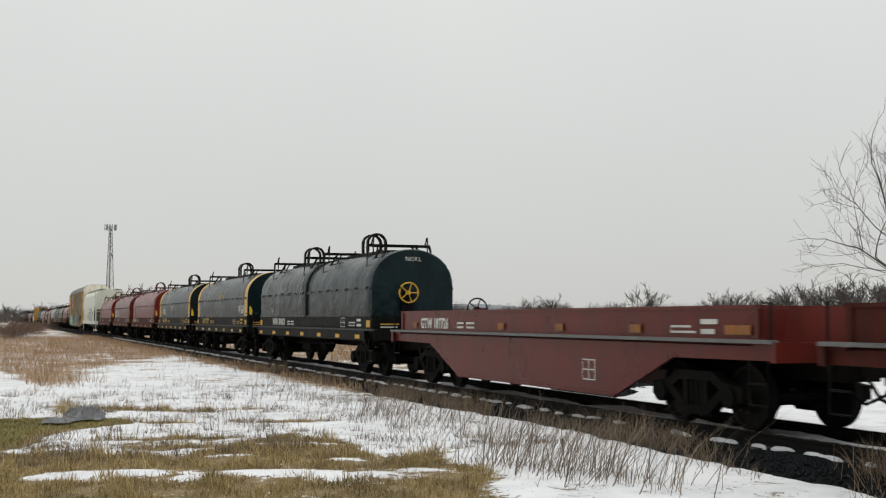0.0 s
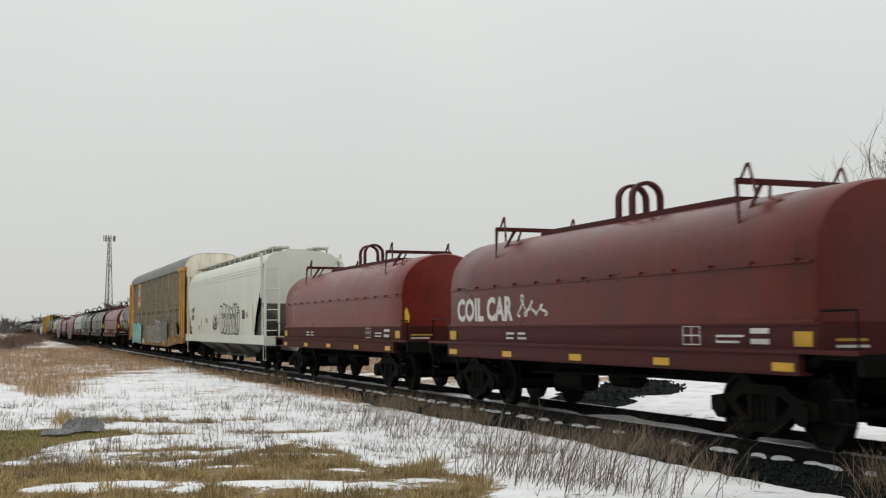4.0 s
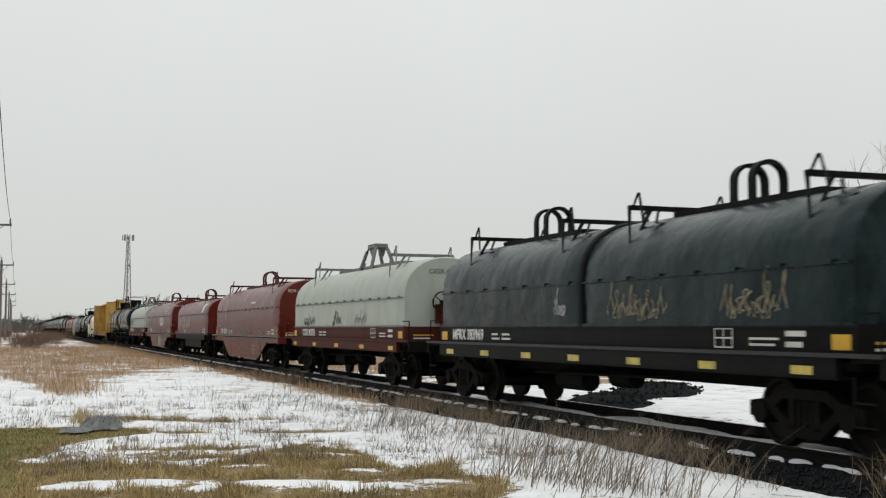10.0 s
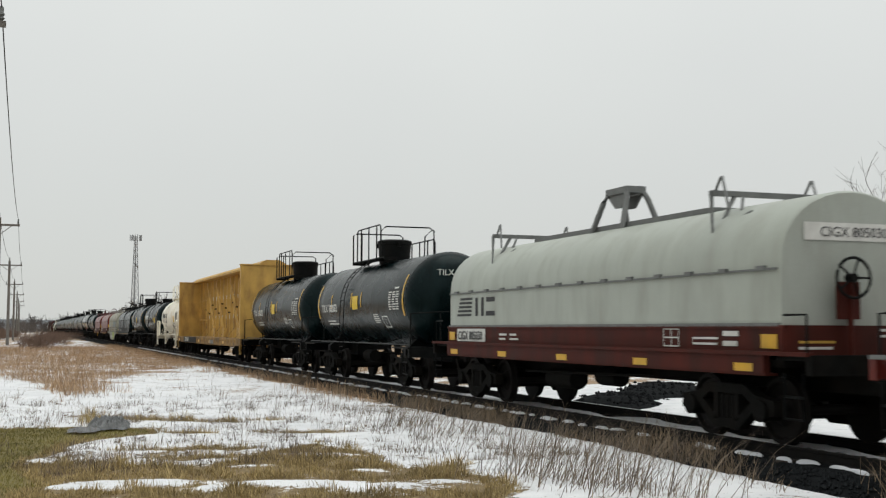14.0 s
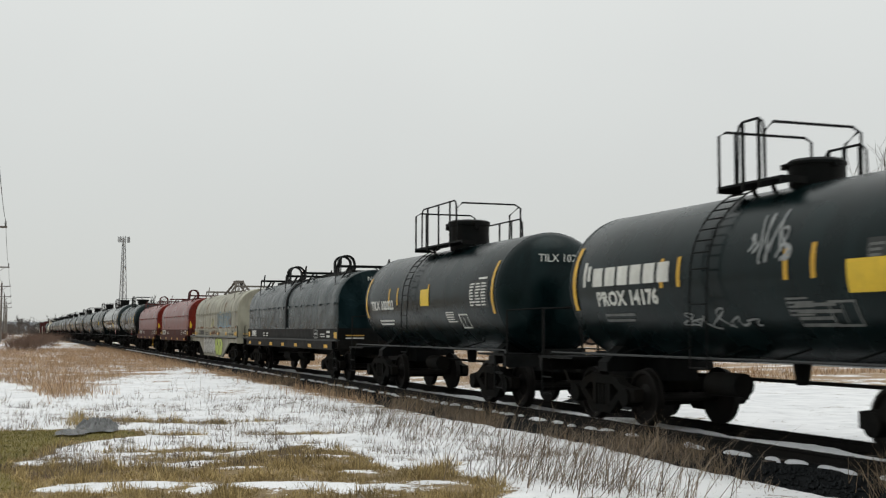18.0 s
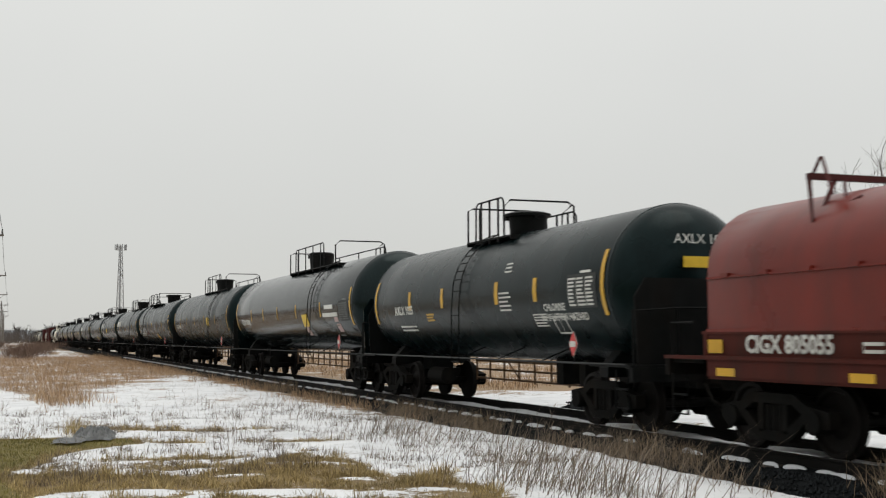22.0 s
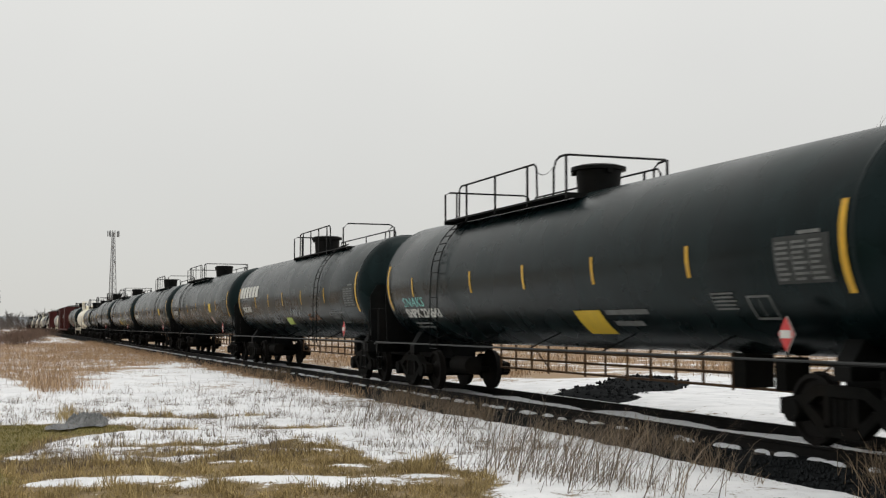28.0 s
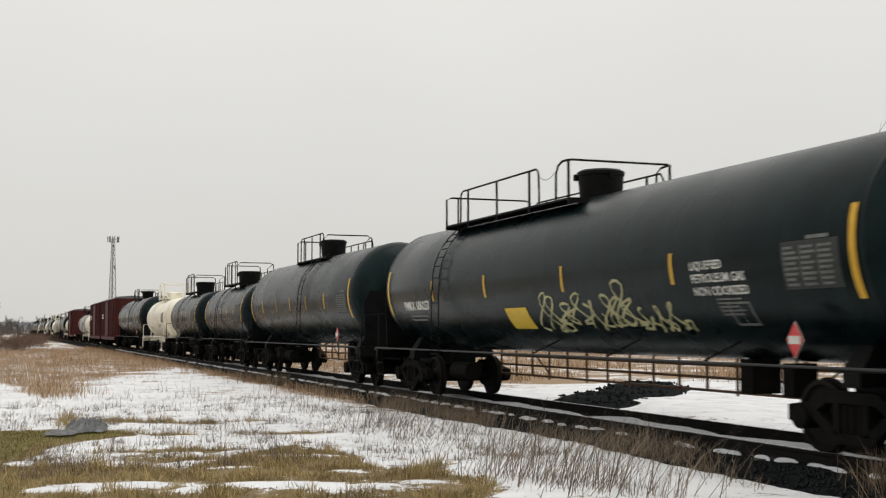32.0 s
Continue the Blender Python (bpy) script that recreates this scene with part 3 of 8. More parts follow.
def ladder(car, x, y, z0, z1, wide=0.42, rungs=4, mat=None, along=True, name="ladder"):
    f = Form()
    for s in (-1, 1):
        a = (x, y + s * wide / 2) if along else (x + s * wide / 2, y)
        f.tube([(a[0], a[1], z0), (a[0], a[1], z1)], 0.02, 5)
    for i in range(rungs):
        z = z0 + (z1 - z0) * (i + 0.5) / rungs
        p = ((x, y - wide / 2, z), (x, y + wide / 2, z)) if along else ((x - wide / 2, y, z), (x + wide / 2, y, z))
        f.tube(p, 0.013, 5)
    return part(name, f, mat or BLACK_PART, car)


def coil_car(name, label, s, hood, hood_mat, base_mat, end=7.6, trucks=4.95, twin=False, bands=None, well=False, bare=False,
             loops="arch", fitting=None, number="", number_mat=None, number_panel=False, number_y=None, seed=1, wheel_mat=None, strips=True, front_wheel=False, low=False):
    """A gondola for steel coils with its removable hood."""
    car = rail_car(name, label, "rail car", s)
    rnd = random.Random(seed)
    fitting = fitting or hood_mat
    number_mat = number_mat or WHITE_PAINT
    half = hood / 2
    car["half"] = half
    # foot, seam and crown of the hood
    z0, zs, top = (1.28, 2.32, 3.21) if low else (1.60, 2.38, 3.45)
    # underframe
    f = Form()
    f.box(-0.32, 0.32, -end + 0.35, end - 0.35, 0.72, 1.06)
    f.box(-1.15, 1.15, -half, half, 1.06, 1.16)
    part("centre_sill", f, UNDER, car)
    for sx in (-1, 1):
        f = Form()
        if well:
            f.slab([(-end + 0.45, 1.18), (-end + 0.45, 1.00), (-trucks + 0.35, 0.98), (-trucks + 2.1, 0.32), (trucks - 2.1, 0.32),
                    (trucks - 0.35, 0.98), (end - 0.45, 1.00), (end - 0.45, 1.18)], "x", sx * 1.20 - 0.03, sx * 1.20 + 0.03)
            f.box(sx * 1.20 - 0.05, sx * 1.20 + 0.05, -trucks + 2.1, trucks - 2.1, 0.30, 0.34)
        else:
            f.box(sx * 1.27 - 0.05, sx * 1.27 + 0.05, -half + 0.2, half - 0.2, 0.985, 1.22)
            f.box(sx * 1.20 - 0.10, sx * 1.20 + 0.10, -half + 0.2, half - 0.2, 0.95, 0.985)
            if low:
                f.box(sx * 1.05 - 0.03, sx * 1.05 + 0.03, -trucks + 1.75, trucks - 1.75, 0.52, 0.95)
        part("side_sill", f, base_mat, car)
        f = Form()
        f.box(sx * 1.30 - 0.06, sx * 1.30 + 0.06, -end + 0.40, end - 0.40, 1.222, 1.272)
        part("edge_strip", f, GREY_STEEL if (well or bare) else WORN_RAIL if base_mat is BLACK_PART else base_mat, car, "grey weathered edge strip" if well else "")
        f = Form()
        f.box(sx * 1.15 - 0.035, sx * 1.15 + 0.035, -half - 0.1, half + 0.1, 1.24, z0 + 0.02 if not bare else 1.72)
        f.box(sx * 1.17 - 0.04, sx * 1.17 + 0.04, -half - 0.1, half + 0.1, z0 - 0.025 if not bare else 1.68, z0 + 0.02 if not bare else 1.73)
        part("trough_side", f, base_mat, car)
    for sy in (-1, 1):
        f = Form()
        f.box(-1.32, 1.32, sy * (end - 0.42) - 0.06, sy * (end - 0.42) + 0.06, 0.98, 1.24)
        f.box(-1.26, 1.26, min(sy * half, sy * (end - 0.42)), max(sy * half, sy * (end - 0.42)), 1.16, 1.21)
        part("end_platform", f, base_mat if well else UNDER, car)
        for sx in (-1, 1):
            f = Form()
            y = sy * (end - 0.75)
            f.tube([(sx * 1.30, y - 0.2, 1.0), (sx * 1.30, y - 0.2, 0.42), (sx * 1.30, y + 0.2, 0.42), (sx * 1.30, y + 0.2, 1.0)], 0.022, 5)
            f.tube([(sx * 1.30, y - 0.2, 0.70), (sx * 1.30, y + 0.2, 0.70)], 0.018, 5)
            part("step", f, BLACK_PART, car)
            f = Form()
            f.tube([(sx * 1.28, sy * (end - 0.5), 1.25), (sx * 1.28, sy * (end - 0.5), 1.75), (sx * 1.28, sy * (half + 0.2), 1.75)], 0.018, 5)
            part("grab_iron", f, BLACK_PART, car)
        if not bare:
            f = Form()
            f.box(-1.20, 1.20, sy * (half + 0.02) - 0.04, sy * (half + 0.02) + 0.04, 1.2, z0 + 0.02)
            part("end_wall", f, base_mat, car)
            if sy < 0 and not low:
                ye = -half - 0.025
                for k, (x, m) in enumerate(((-0.95, number_mat), (-0.95, ORANGE_LETTER), (0.35, number_mat), (0.35, number_mat))):
                    f = Form()
                    f.box(x, x + rnd.uniform(0.45, 0.6), ye - 0.042, ye - 0.036, 1.30 + 0.08 * k, 1.335 + 0.08 * k)
                    part("end_stencil", f, m, car)
                if hood_mat is RED_BRIGHT or bands:
                    f = Form()
                    f.slab([(-1.10, 1.72), (-1.00, 1.70), (-0.97, 1.85), (-1.05, 2.08), (-1.10, 2.0)], "y", -half - 0.035, -half - 0.018)
                    part("end_tag", f, LEMON, car, "yellow end tag")
    # brake gear
    f = Form()
    f.lathe([(-0.55, 0.19), (0.55, 0.19)], "y", 14, (-0.72, 1.1, 0.62))
    part("brake_cylinder", f, UNDER, car)
    f = Form()
    f.lathe([(-0.42, 0.05), (-0.36, 0.17), (0.36, 0.17), (0.42, 0.05)], "y", 12, (-0.62, -0.6, 0.72))
    part("air_reservoir", f, UNDER, car)
    f = Form()
    f.tube([(-0.9, -2.6, 0.8), (-0.9, 2.6, 0.72)], 0.025, 5)
    part("brake_rod", f, UNDER, car)
    ws = -1 if front_wheel else 1
    put("brake_wheel", shared("brake_handwheel_" + (wheel_mat or BLACK_PART).name, handwheel_form, wheel_mat or BLACK_PART), car, (-0.2, ws * (half + 0.24), 1.85 if well else 2.25) if not bare else (0.95, ws * (end - 0.52), 1.80))
    f = Form()
    if bare:
        f.tube([(0.95, ws * (end - 0.60), 1.2), (0.95, ws * (end - 0.60), 1.80)], 0.04, 6)
        f.box(0.8, 1.1, min(ws * (end - 0.6), ws * (end - 0.75)), max(ws * (end - 0.6), ws * (end - 0.75)), 1.6, 1.8)
    else:
        f.tube([(-0.2, ws * (half + 0.16), 1.2), (-0.2, ws * (half + 0.16), 1.88 if well else 2.28)], 0.04, 6)
        f.box(-0.36, -0.04, min(ws * (half + 0.07), ws * (half + 0.16)), max(ws * (half + 0.07), ws * (half + 0.16)), 1.3 if well else 1.7, 1.8 if well else 2.2)
    part("brake_mast", f, base_mat, car)
    # hood
    if not bare:
        prof = hood_profile(z0=z0, zs=zs, top=top)
        spans = [(-half, -0.06), (0.06, half)] if twin else [(-half, half)]
        for a, b in spans:
            h = part("hood", hood_form(a, b, prof, 10), hood_mat, car)
            f = Form()
            for sx in (-1, 1):
                f.box(sx * 1.195 - 0.02, sx * 1.195 + 0.02, a + 0.05, b - 0.05, zs - 0.025, zs + 0.005)
                n = int((b - a) / 0.9)
                for i in range(n):
                    y = a + (b - a) * (i + 0.5) / n
                    f.box(sx * 1.21 - 0.025, sx * 1.21 + 0.025, y - 0.16, y + 0.02, zs - 0.02, zs + 0.04)
                f.box(sx * 1.19 - 0.02, sx * 1.19 + 0.02, a + 0.02, b - 0.02, z0 + 0.005, z0 + 0.05)
            part("seam", f, hood_mat if hood_mat is not GREY_COIL else GREY_STEEL, h)
            mid = (a + b) / 2 + (0.6 if low else 0.0)
            if loops == "arch":
                for oy in (-0.24, 0.24):
                    put("lifting_loop", shared("lifting_loop_" + fitting.name, arch_loop_form, fitting), h, (0, mid + oy, top + 0.03))
                f = Form()
                f.box(-0.06, 0.06, mid - 0.24, mid + 0.24, top + 0.60, top + 0.64)
                part("loop_tie", f, fitting, h)
            else:
                put("lifting_frame", shared("lifting_frame_" + fitting.name, wide_trestle_form if well else trestle_form, fitting), h, (0, mid, top + 0.01))
            f = Form()
            reach = 0.09 if well and loops != "arch" else 0.27
            f.box(-0.32, 0.32, mid - (b - a) * reach, mid + (b - a) * reach, top - 0.05, top + 0.05)
            f.box(-0.26, 0.26, mid - (b - a) * (reach - 0.02), mid + (b - a) * (reach - 0.02), top + 0.05, top + 0.065)
            part("lifting_beam", f, fitting, h)
            inset = (b - a) * 0.16 if not twin else (b - a) * 0.17
            for sy in (-1, 1):
                bk = put("stacking_bracket", shared("stacking_bracket_" + fitting.name, bracket_form, fitting), h, (0, mid + sy * ((b - a) / 2 - inset), top - 0.19))
                for sx in (-0.80, 0.80):
                    put("guide", shared("bracket_guide_" + fitting.name, spike_form, fitting), bk, (sx, 0.0, 0.36))
        if twin:
            f = Form()
            pr = hood_profile(w=1.22, top=3.50)
            f2 = hood_form(-0.10, 0.10, pr, 2)
            part("joint_band", f2, BLACK_PART, car)
        if bands:
            for sy in (-1, 1):
                a, b = sorted((sy * (half - 0.62), sy * (half + 0.004)))
                part("end_band", hood_form(a, b, hood_profile(w=1.186, top=3.457), 3), BAND, car, "yellow painted end band")
            put_end = Form()
            put_end.slab([p for p in hood_profile(w=1.178, top=3.449)], "y", -half - 0.016, -half - 0.006)
            part("end_panel", put_end, hood_mat, car, "black end panel")
    else:
        f = Form()
        f.box(-1.15, 1.15, -half, half, 1.16, 1.24)
        for i in range(9):
            y = -half + 0.5 + (hood - 1) * i / 8
            f.box(-1.12, 1.12, y - 0.08, y + 0.08, 1.24, 1.42)
        part("coil_trough", f, RED_BASE, car)
        for sy in (-1, 1):
            f = Form()
            f.box(-1.22, 1.22, sy * half - 0.05, sy * half + 0.05, 1.2, 1.72)
            part("bulkhead", f, base_mat, car)
    # marks
    lower = flat_side(-1.192)
    ny = number_y if number_y is not None else half - (1.65 if bands else 1.35 if well else 0.75)
    if number:
        if number_panel:
            f = Form()
            panel(f, lower, half - 0.55, half - 0.55 - 1.75, 1.29, 1.57, 0.006, 1)
            part("number_board", f, WHITE_PAINT, car)
            letters(number, car, flat_side(-1.199), half - 0.62, 1.33, 0.19, INK)
        else:
            letters(number, car, lower, ny, 1.33, 0.23, number_mat, stretch=1.0, weight=0.05)
    for k in (0, 1):
        bars(car, lower, ny - 2.35 - 0.55 * k, 1.34, 0.46, 0.18, 2, number_mat, seed=seed + k, gap=0.55)
    bars(car, lower, -half + 2.15, 1.34, 0.75, 0.16, 2, number_mat, seed=seed + 3, gap=0.6)
    for k in (0, 1):
        bars(car, lower, -half + 1.35, 1.33 + 0.14 * k, 0.50, 0.08, 1, number_mat, seed=seed + 6 + k, gap=0.1)
    f = Form()
    iy, iz, ih, bx = (-2.43 * half / 7.45, 0.52, 0.33, flat_side(-1.232)) if well else (-half + 3.0, 1.30, 0.26, lower)
    for z in (0.0, 0.5, 1.0):
        panel(f, bx, iy, iy - 0.46, iz + ih * z, iz + ih * z + 0.02, 0.008, 1)
    for k in (0.0, 0.5, 1.0):
        y = iy - k * 0.44
        panel(f, bx, y, y - 0.02, iz, iz + ih, 0.008, 1)
    if not low:
        part("inspection_box", f, number_mat, car, smooth=False)
    if strips and well:
        for y, w in ((0.885 * half, 0.25), (0.18 * half, 0.30), (-0.175 * half, 0.32), (-0.54 * half, 0.36), (-0.90 * half, 0.60)):
            f = Form()
            panel(f, flat_side(-1.212), y, y - w, 1.33, 1.46, 0.005, 1)
            part("reflector", f, FADED_ORANGE if hood_mat is not CREAM_COIL else YELLOW, car)
    elif strips:
        n = 7 if base_mat is BLACK_PART else 5
        for i in range(n):
            y = end - 1.9 - i * (2 * end - 3.8) / (n - 1) + rnd.uniform(-0.06, 0.06) + 0.22
            f = Form()
            panel(f, flat_side(-1.322), y, y - 0.44, 1.0, 1.11, 0.005, 1)
            part("reflector", f, YELLOW if seed % 2 or n == 5 else PALE_FILM, car)
    if strips and not bare:
        for y in (half - 0.05, -half + 0.42):
            f = Form()
            panel(f, flat_side(-1.20), y, y - 0.36, 1.31, 1.50, 0.005, 1)
            part("reflector", f, YELLOW, car)
    running_gear(car, (-trucks, trucks), end + 0.35)
    return car


# ---- tank cars ----
def tank_form(half, r, zc, head, n=48):
    prof = []
    for i in range(9):
        a = math.pi / 2 * i / 8
        prof.append((-half - head * math.cos(a), max(0.02, r * math.sin(a))))
    prof += [(-half + 2 * half * i / 6, r) for i in range(1, 6)]
    for i in range(9):
        a = math.pi / 2 * (1 - i / 8)
        prof.append((half + head * math.cos(a), max(0.02, r * math.sin(a))))
    return Form().lathe(prof, "y", n, (0, 0, zc))


def rail_panel(f, pts, low, r=0.022):
    """A handrail over posts."""
    f.tube(pts, r, 6)
    for p in pts[1:-1]:
        f.tube([(p[0], p[1], low), p], r, 6)


def tank_platform(car, mat, zp, y0, y1, hy, hr, hh, top, wide=0.42, tall=0.80, flare=0.1, hooked=False):
    """The walkway on a tank's crown, its handrails, and the valve housing."""
    f = Form()
    f.lathe([(top - 0.12, hr * 0.92), (top + hh * 0.85, hr), (top + hh * 0.86, hr * (1 + flare)), (top + hh, hr * (1 + flare)), (top + hh + 0.04, hr * 0.9)], "z", 22, (0, hy, 0))
    h = part("valve_housing", f, mat, car)
    for i in range(3):
        a = 2 * math.pi * i / 3 + 2.6
        f = Form()
        f.box(hr * 1.05 * math.cos(a) - 0.05, hr * 1.05 * math.cos(a) + 0.05, hy + hr * 1.05 * math.sin(a) - 0.05, hy + hr * 1.05 * math.sin(a) + 0.05, top + hh * 0.7, top + hh * 0.95)
        part("hinge_lug", f, mat, h)
    p = Form()
    for sx in (-1, 1):
        x0, x1 = sorted((sx * wide, sx * (wide + 0.42)))
        p.box(x0, x1, y0, y1, zp, zp + 0.035)
        p.box(x0, x1, y0, y0 + 0.04, zp - 0.06, zp)
        p.box(x0, x1, y1 - 0.04, y1, zp - 0.06, zp)
        for y in (y0 + 0.3, (y0 + y1) / 2, y1 - 0.3):
            p.tube([(sx * wide, y, zp), (sx * (wide - 0.1), y, zp - 0.25)], 0.035, 5)
    deck = part("walkway", p, mat, car)
    xo = wide + 0.40
    z1 = zp + tall
    short = y1 - y0 < 4.5
    n0, n1 = (y1 - 0.5, y0 + 0.4) if short else (y1 - 0.9, y1 - 5.0)
    f = Form()
    n = 2 if n0 - n1 < 1.2 else 3 if short or hooked else 4
    edge = min(0.45, 0.2 * (n0 - n1))
    f.tube([(-xo, n0, zp), (-xo, n0 - 0.02, z1 - 0.12), (-xo, n0 - 0.05, z1 - 0.05), (-xo, n0 - 0.14, z1), (-xo, n1 + 0.14, z1), (-xo, n1 + 0.05, z1 - 0.05), (-xo, n1 + 0.02, z1 - 0.12), (-xo, n1, zp)], 0.020, 6)
    near_rail = part("handrail", f, mat, deck)
    for i in range(n):
        y = n0 - edge - (n0 - n1 - 2 * edge) * i / (n - 1)
        f = Form()
        f.box(-xo - 0.012, -xo + 0.012, y - 0.032, y + 0.032, zp - 0.08, z1)
        part("rail_post", f, mat, near_rail)
    f = Form()
    f.tube([(xo, y1 - 0.3, zp), (xo, y1 - 0.32, zp + 0.5), (xo, y1 - 0.42, zp + 0.6), (xo, y0 + 0.4, zp + 0.6), (xo, y0 + 0.3, zp + 0.5), (xo, y0 + 0.28, zp)], 0.020, 6)
    far_rail = part("handrail", f, mat, deck)
    for i in range(3):
        y = y0 + 0.28 * (y1 - y0) + 0.44 * (y1 - y0) * i / 2 if short else y0 + 0.9 + (y1 - y0 - 1.8) * i / 2
        f = Form()
        f.box(xo - 0.012, xo + 0.012, y - 0.03, y + 0.03, zp - 0.08, zp + 0.6)
        part("rail_post", f, mat, far_rail)
    f = Form()
    f.tube([(-xo, y1 - 0.03, zp), (-xo, y1 - 0.03, zp + tall * 0.88), (-xo + 0.12, y1 - 0.03, zp + tall * 0.95), (xo - 0.12, y1 - 0.03, zp + tall * 0.95), (xo, y1 - 0.03, zp + tall * 0.88), (xo, y1 - 0.03, zp)], 0.022, 6)
    f.tube([(-xo + 0.28, y1 - 0.03, zp), (-xo + 0.28, y1 - 0.03, zp + tall * 0.95)], 0.02, 6)
    part("end_rail", f, mat, deck)
    f = Form()
    ye = y0 + (0.4 if short else 0.45)
    ze = z1 - 0.12
    if hooked:
        # one bent rail: short returns on both sides, straight across the crown
        ye = y0 + 0.03
        f.tube([(-xo, ye + 0.55, zp), (-xo, ye + 0.54, z1 - 0.2), (-xo, ye + 0.45, z1 - 0.06), (-xo, ye + 0.28, z1), (-xo, ye + 0.06, z1), (-xo + 0.06, ye, z1), (xo - 0.06, ye, z1), (xo, ye + 0.06, z1), (xo, ye + 0.35, z1 - 0.02), (xo, ye + 0.5, z1 - 0.1), (xo, ye + 0.55, zp)], 0.022, 6)
        for x in (-xo, xo):
            f.box(x - 0.012, x + 0.012, ye, ye + 0.06, zp - 0.08, z1)
        # slack safety chain across the gap in the rail
        f.tube([(-xo, n1 + 0.02 - (n1 - ye - 0.54) * k / 6, z1 - 0.16 - 0.1 * math.sin(math.pi * k / 6)) for k in range(7)], 0.006, 4)
    else:
        f.tube([(-xo, ye, zp), (-xo, ye, ze - 0.08), (-xo + 0.15, ye, ze + 0.06), (xo - 0.15, ye, ze + 0.06), (xo, ye, ze - 0.02), (xo, ye, zp)], 0.022, 6)
        f.tube([(xo - 0.3, ye, zp), (xo - 0.28, ye, ze - 0.2), (xo - 0.05, ye, ze)], 0.02, 6)
    part("end_rail", f, mat, deck)
    return deck


def tank_ladder(car, r, zc, y, mat, z0=1.02, wide=0.45):
    """A ladder bent over the shell from the sill to the crown."""
    f = Form()
    pts = [(-r - 0.12, z0), (-r - 0.12, zc - 0.3)]
    for i in range(1, 9):
        a = math.radians(68) * i / 8
        pts.append((-(r + 0.10) * math.cos(a), zc + (r + 0.10) * math.sin(a)))
    for s in (-1, 1):
        f.tube([(x, y + s * wide / 2, z) for x, z in pts], 0.014, 5)
    rail = part("ladder", f, mat, car)
    n = 11
    for i in range(n):
        k = i / (n - 1) * (len(pts) - 1)
        a = int(min(k, len(pts) - 2))
        t = k - a
        x, z = pts[a][0] * (1 - t) + pts[a + 1][0] * t, pts[a][1] * (1 - t) + pts[a + 1][1] * t
        f = Form()
        f.tube([(x, y - wide / 2, z), (x, y + wide / 2, z)], 0.013, 5)
        part("rung", f, mat, rail)
    return rail


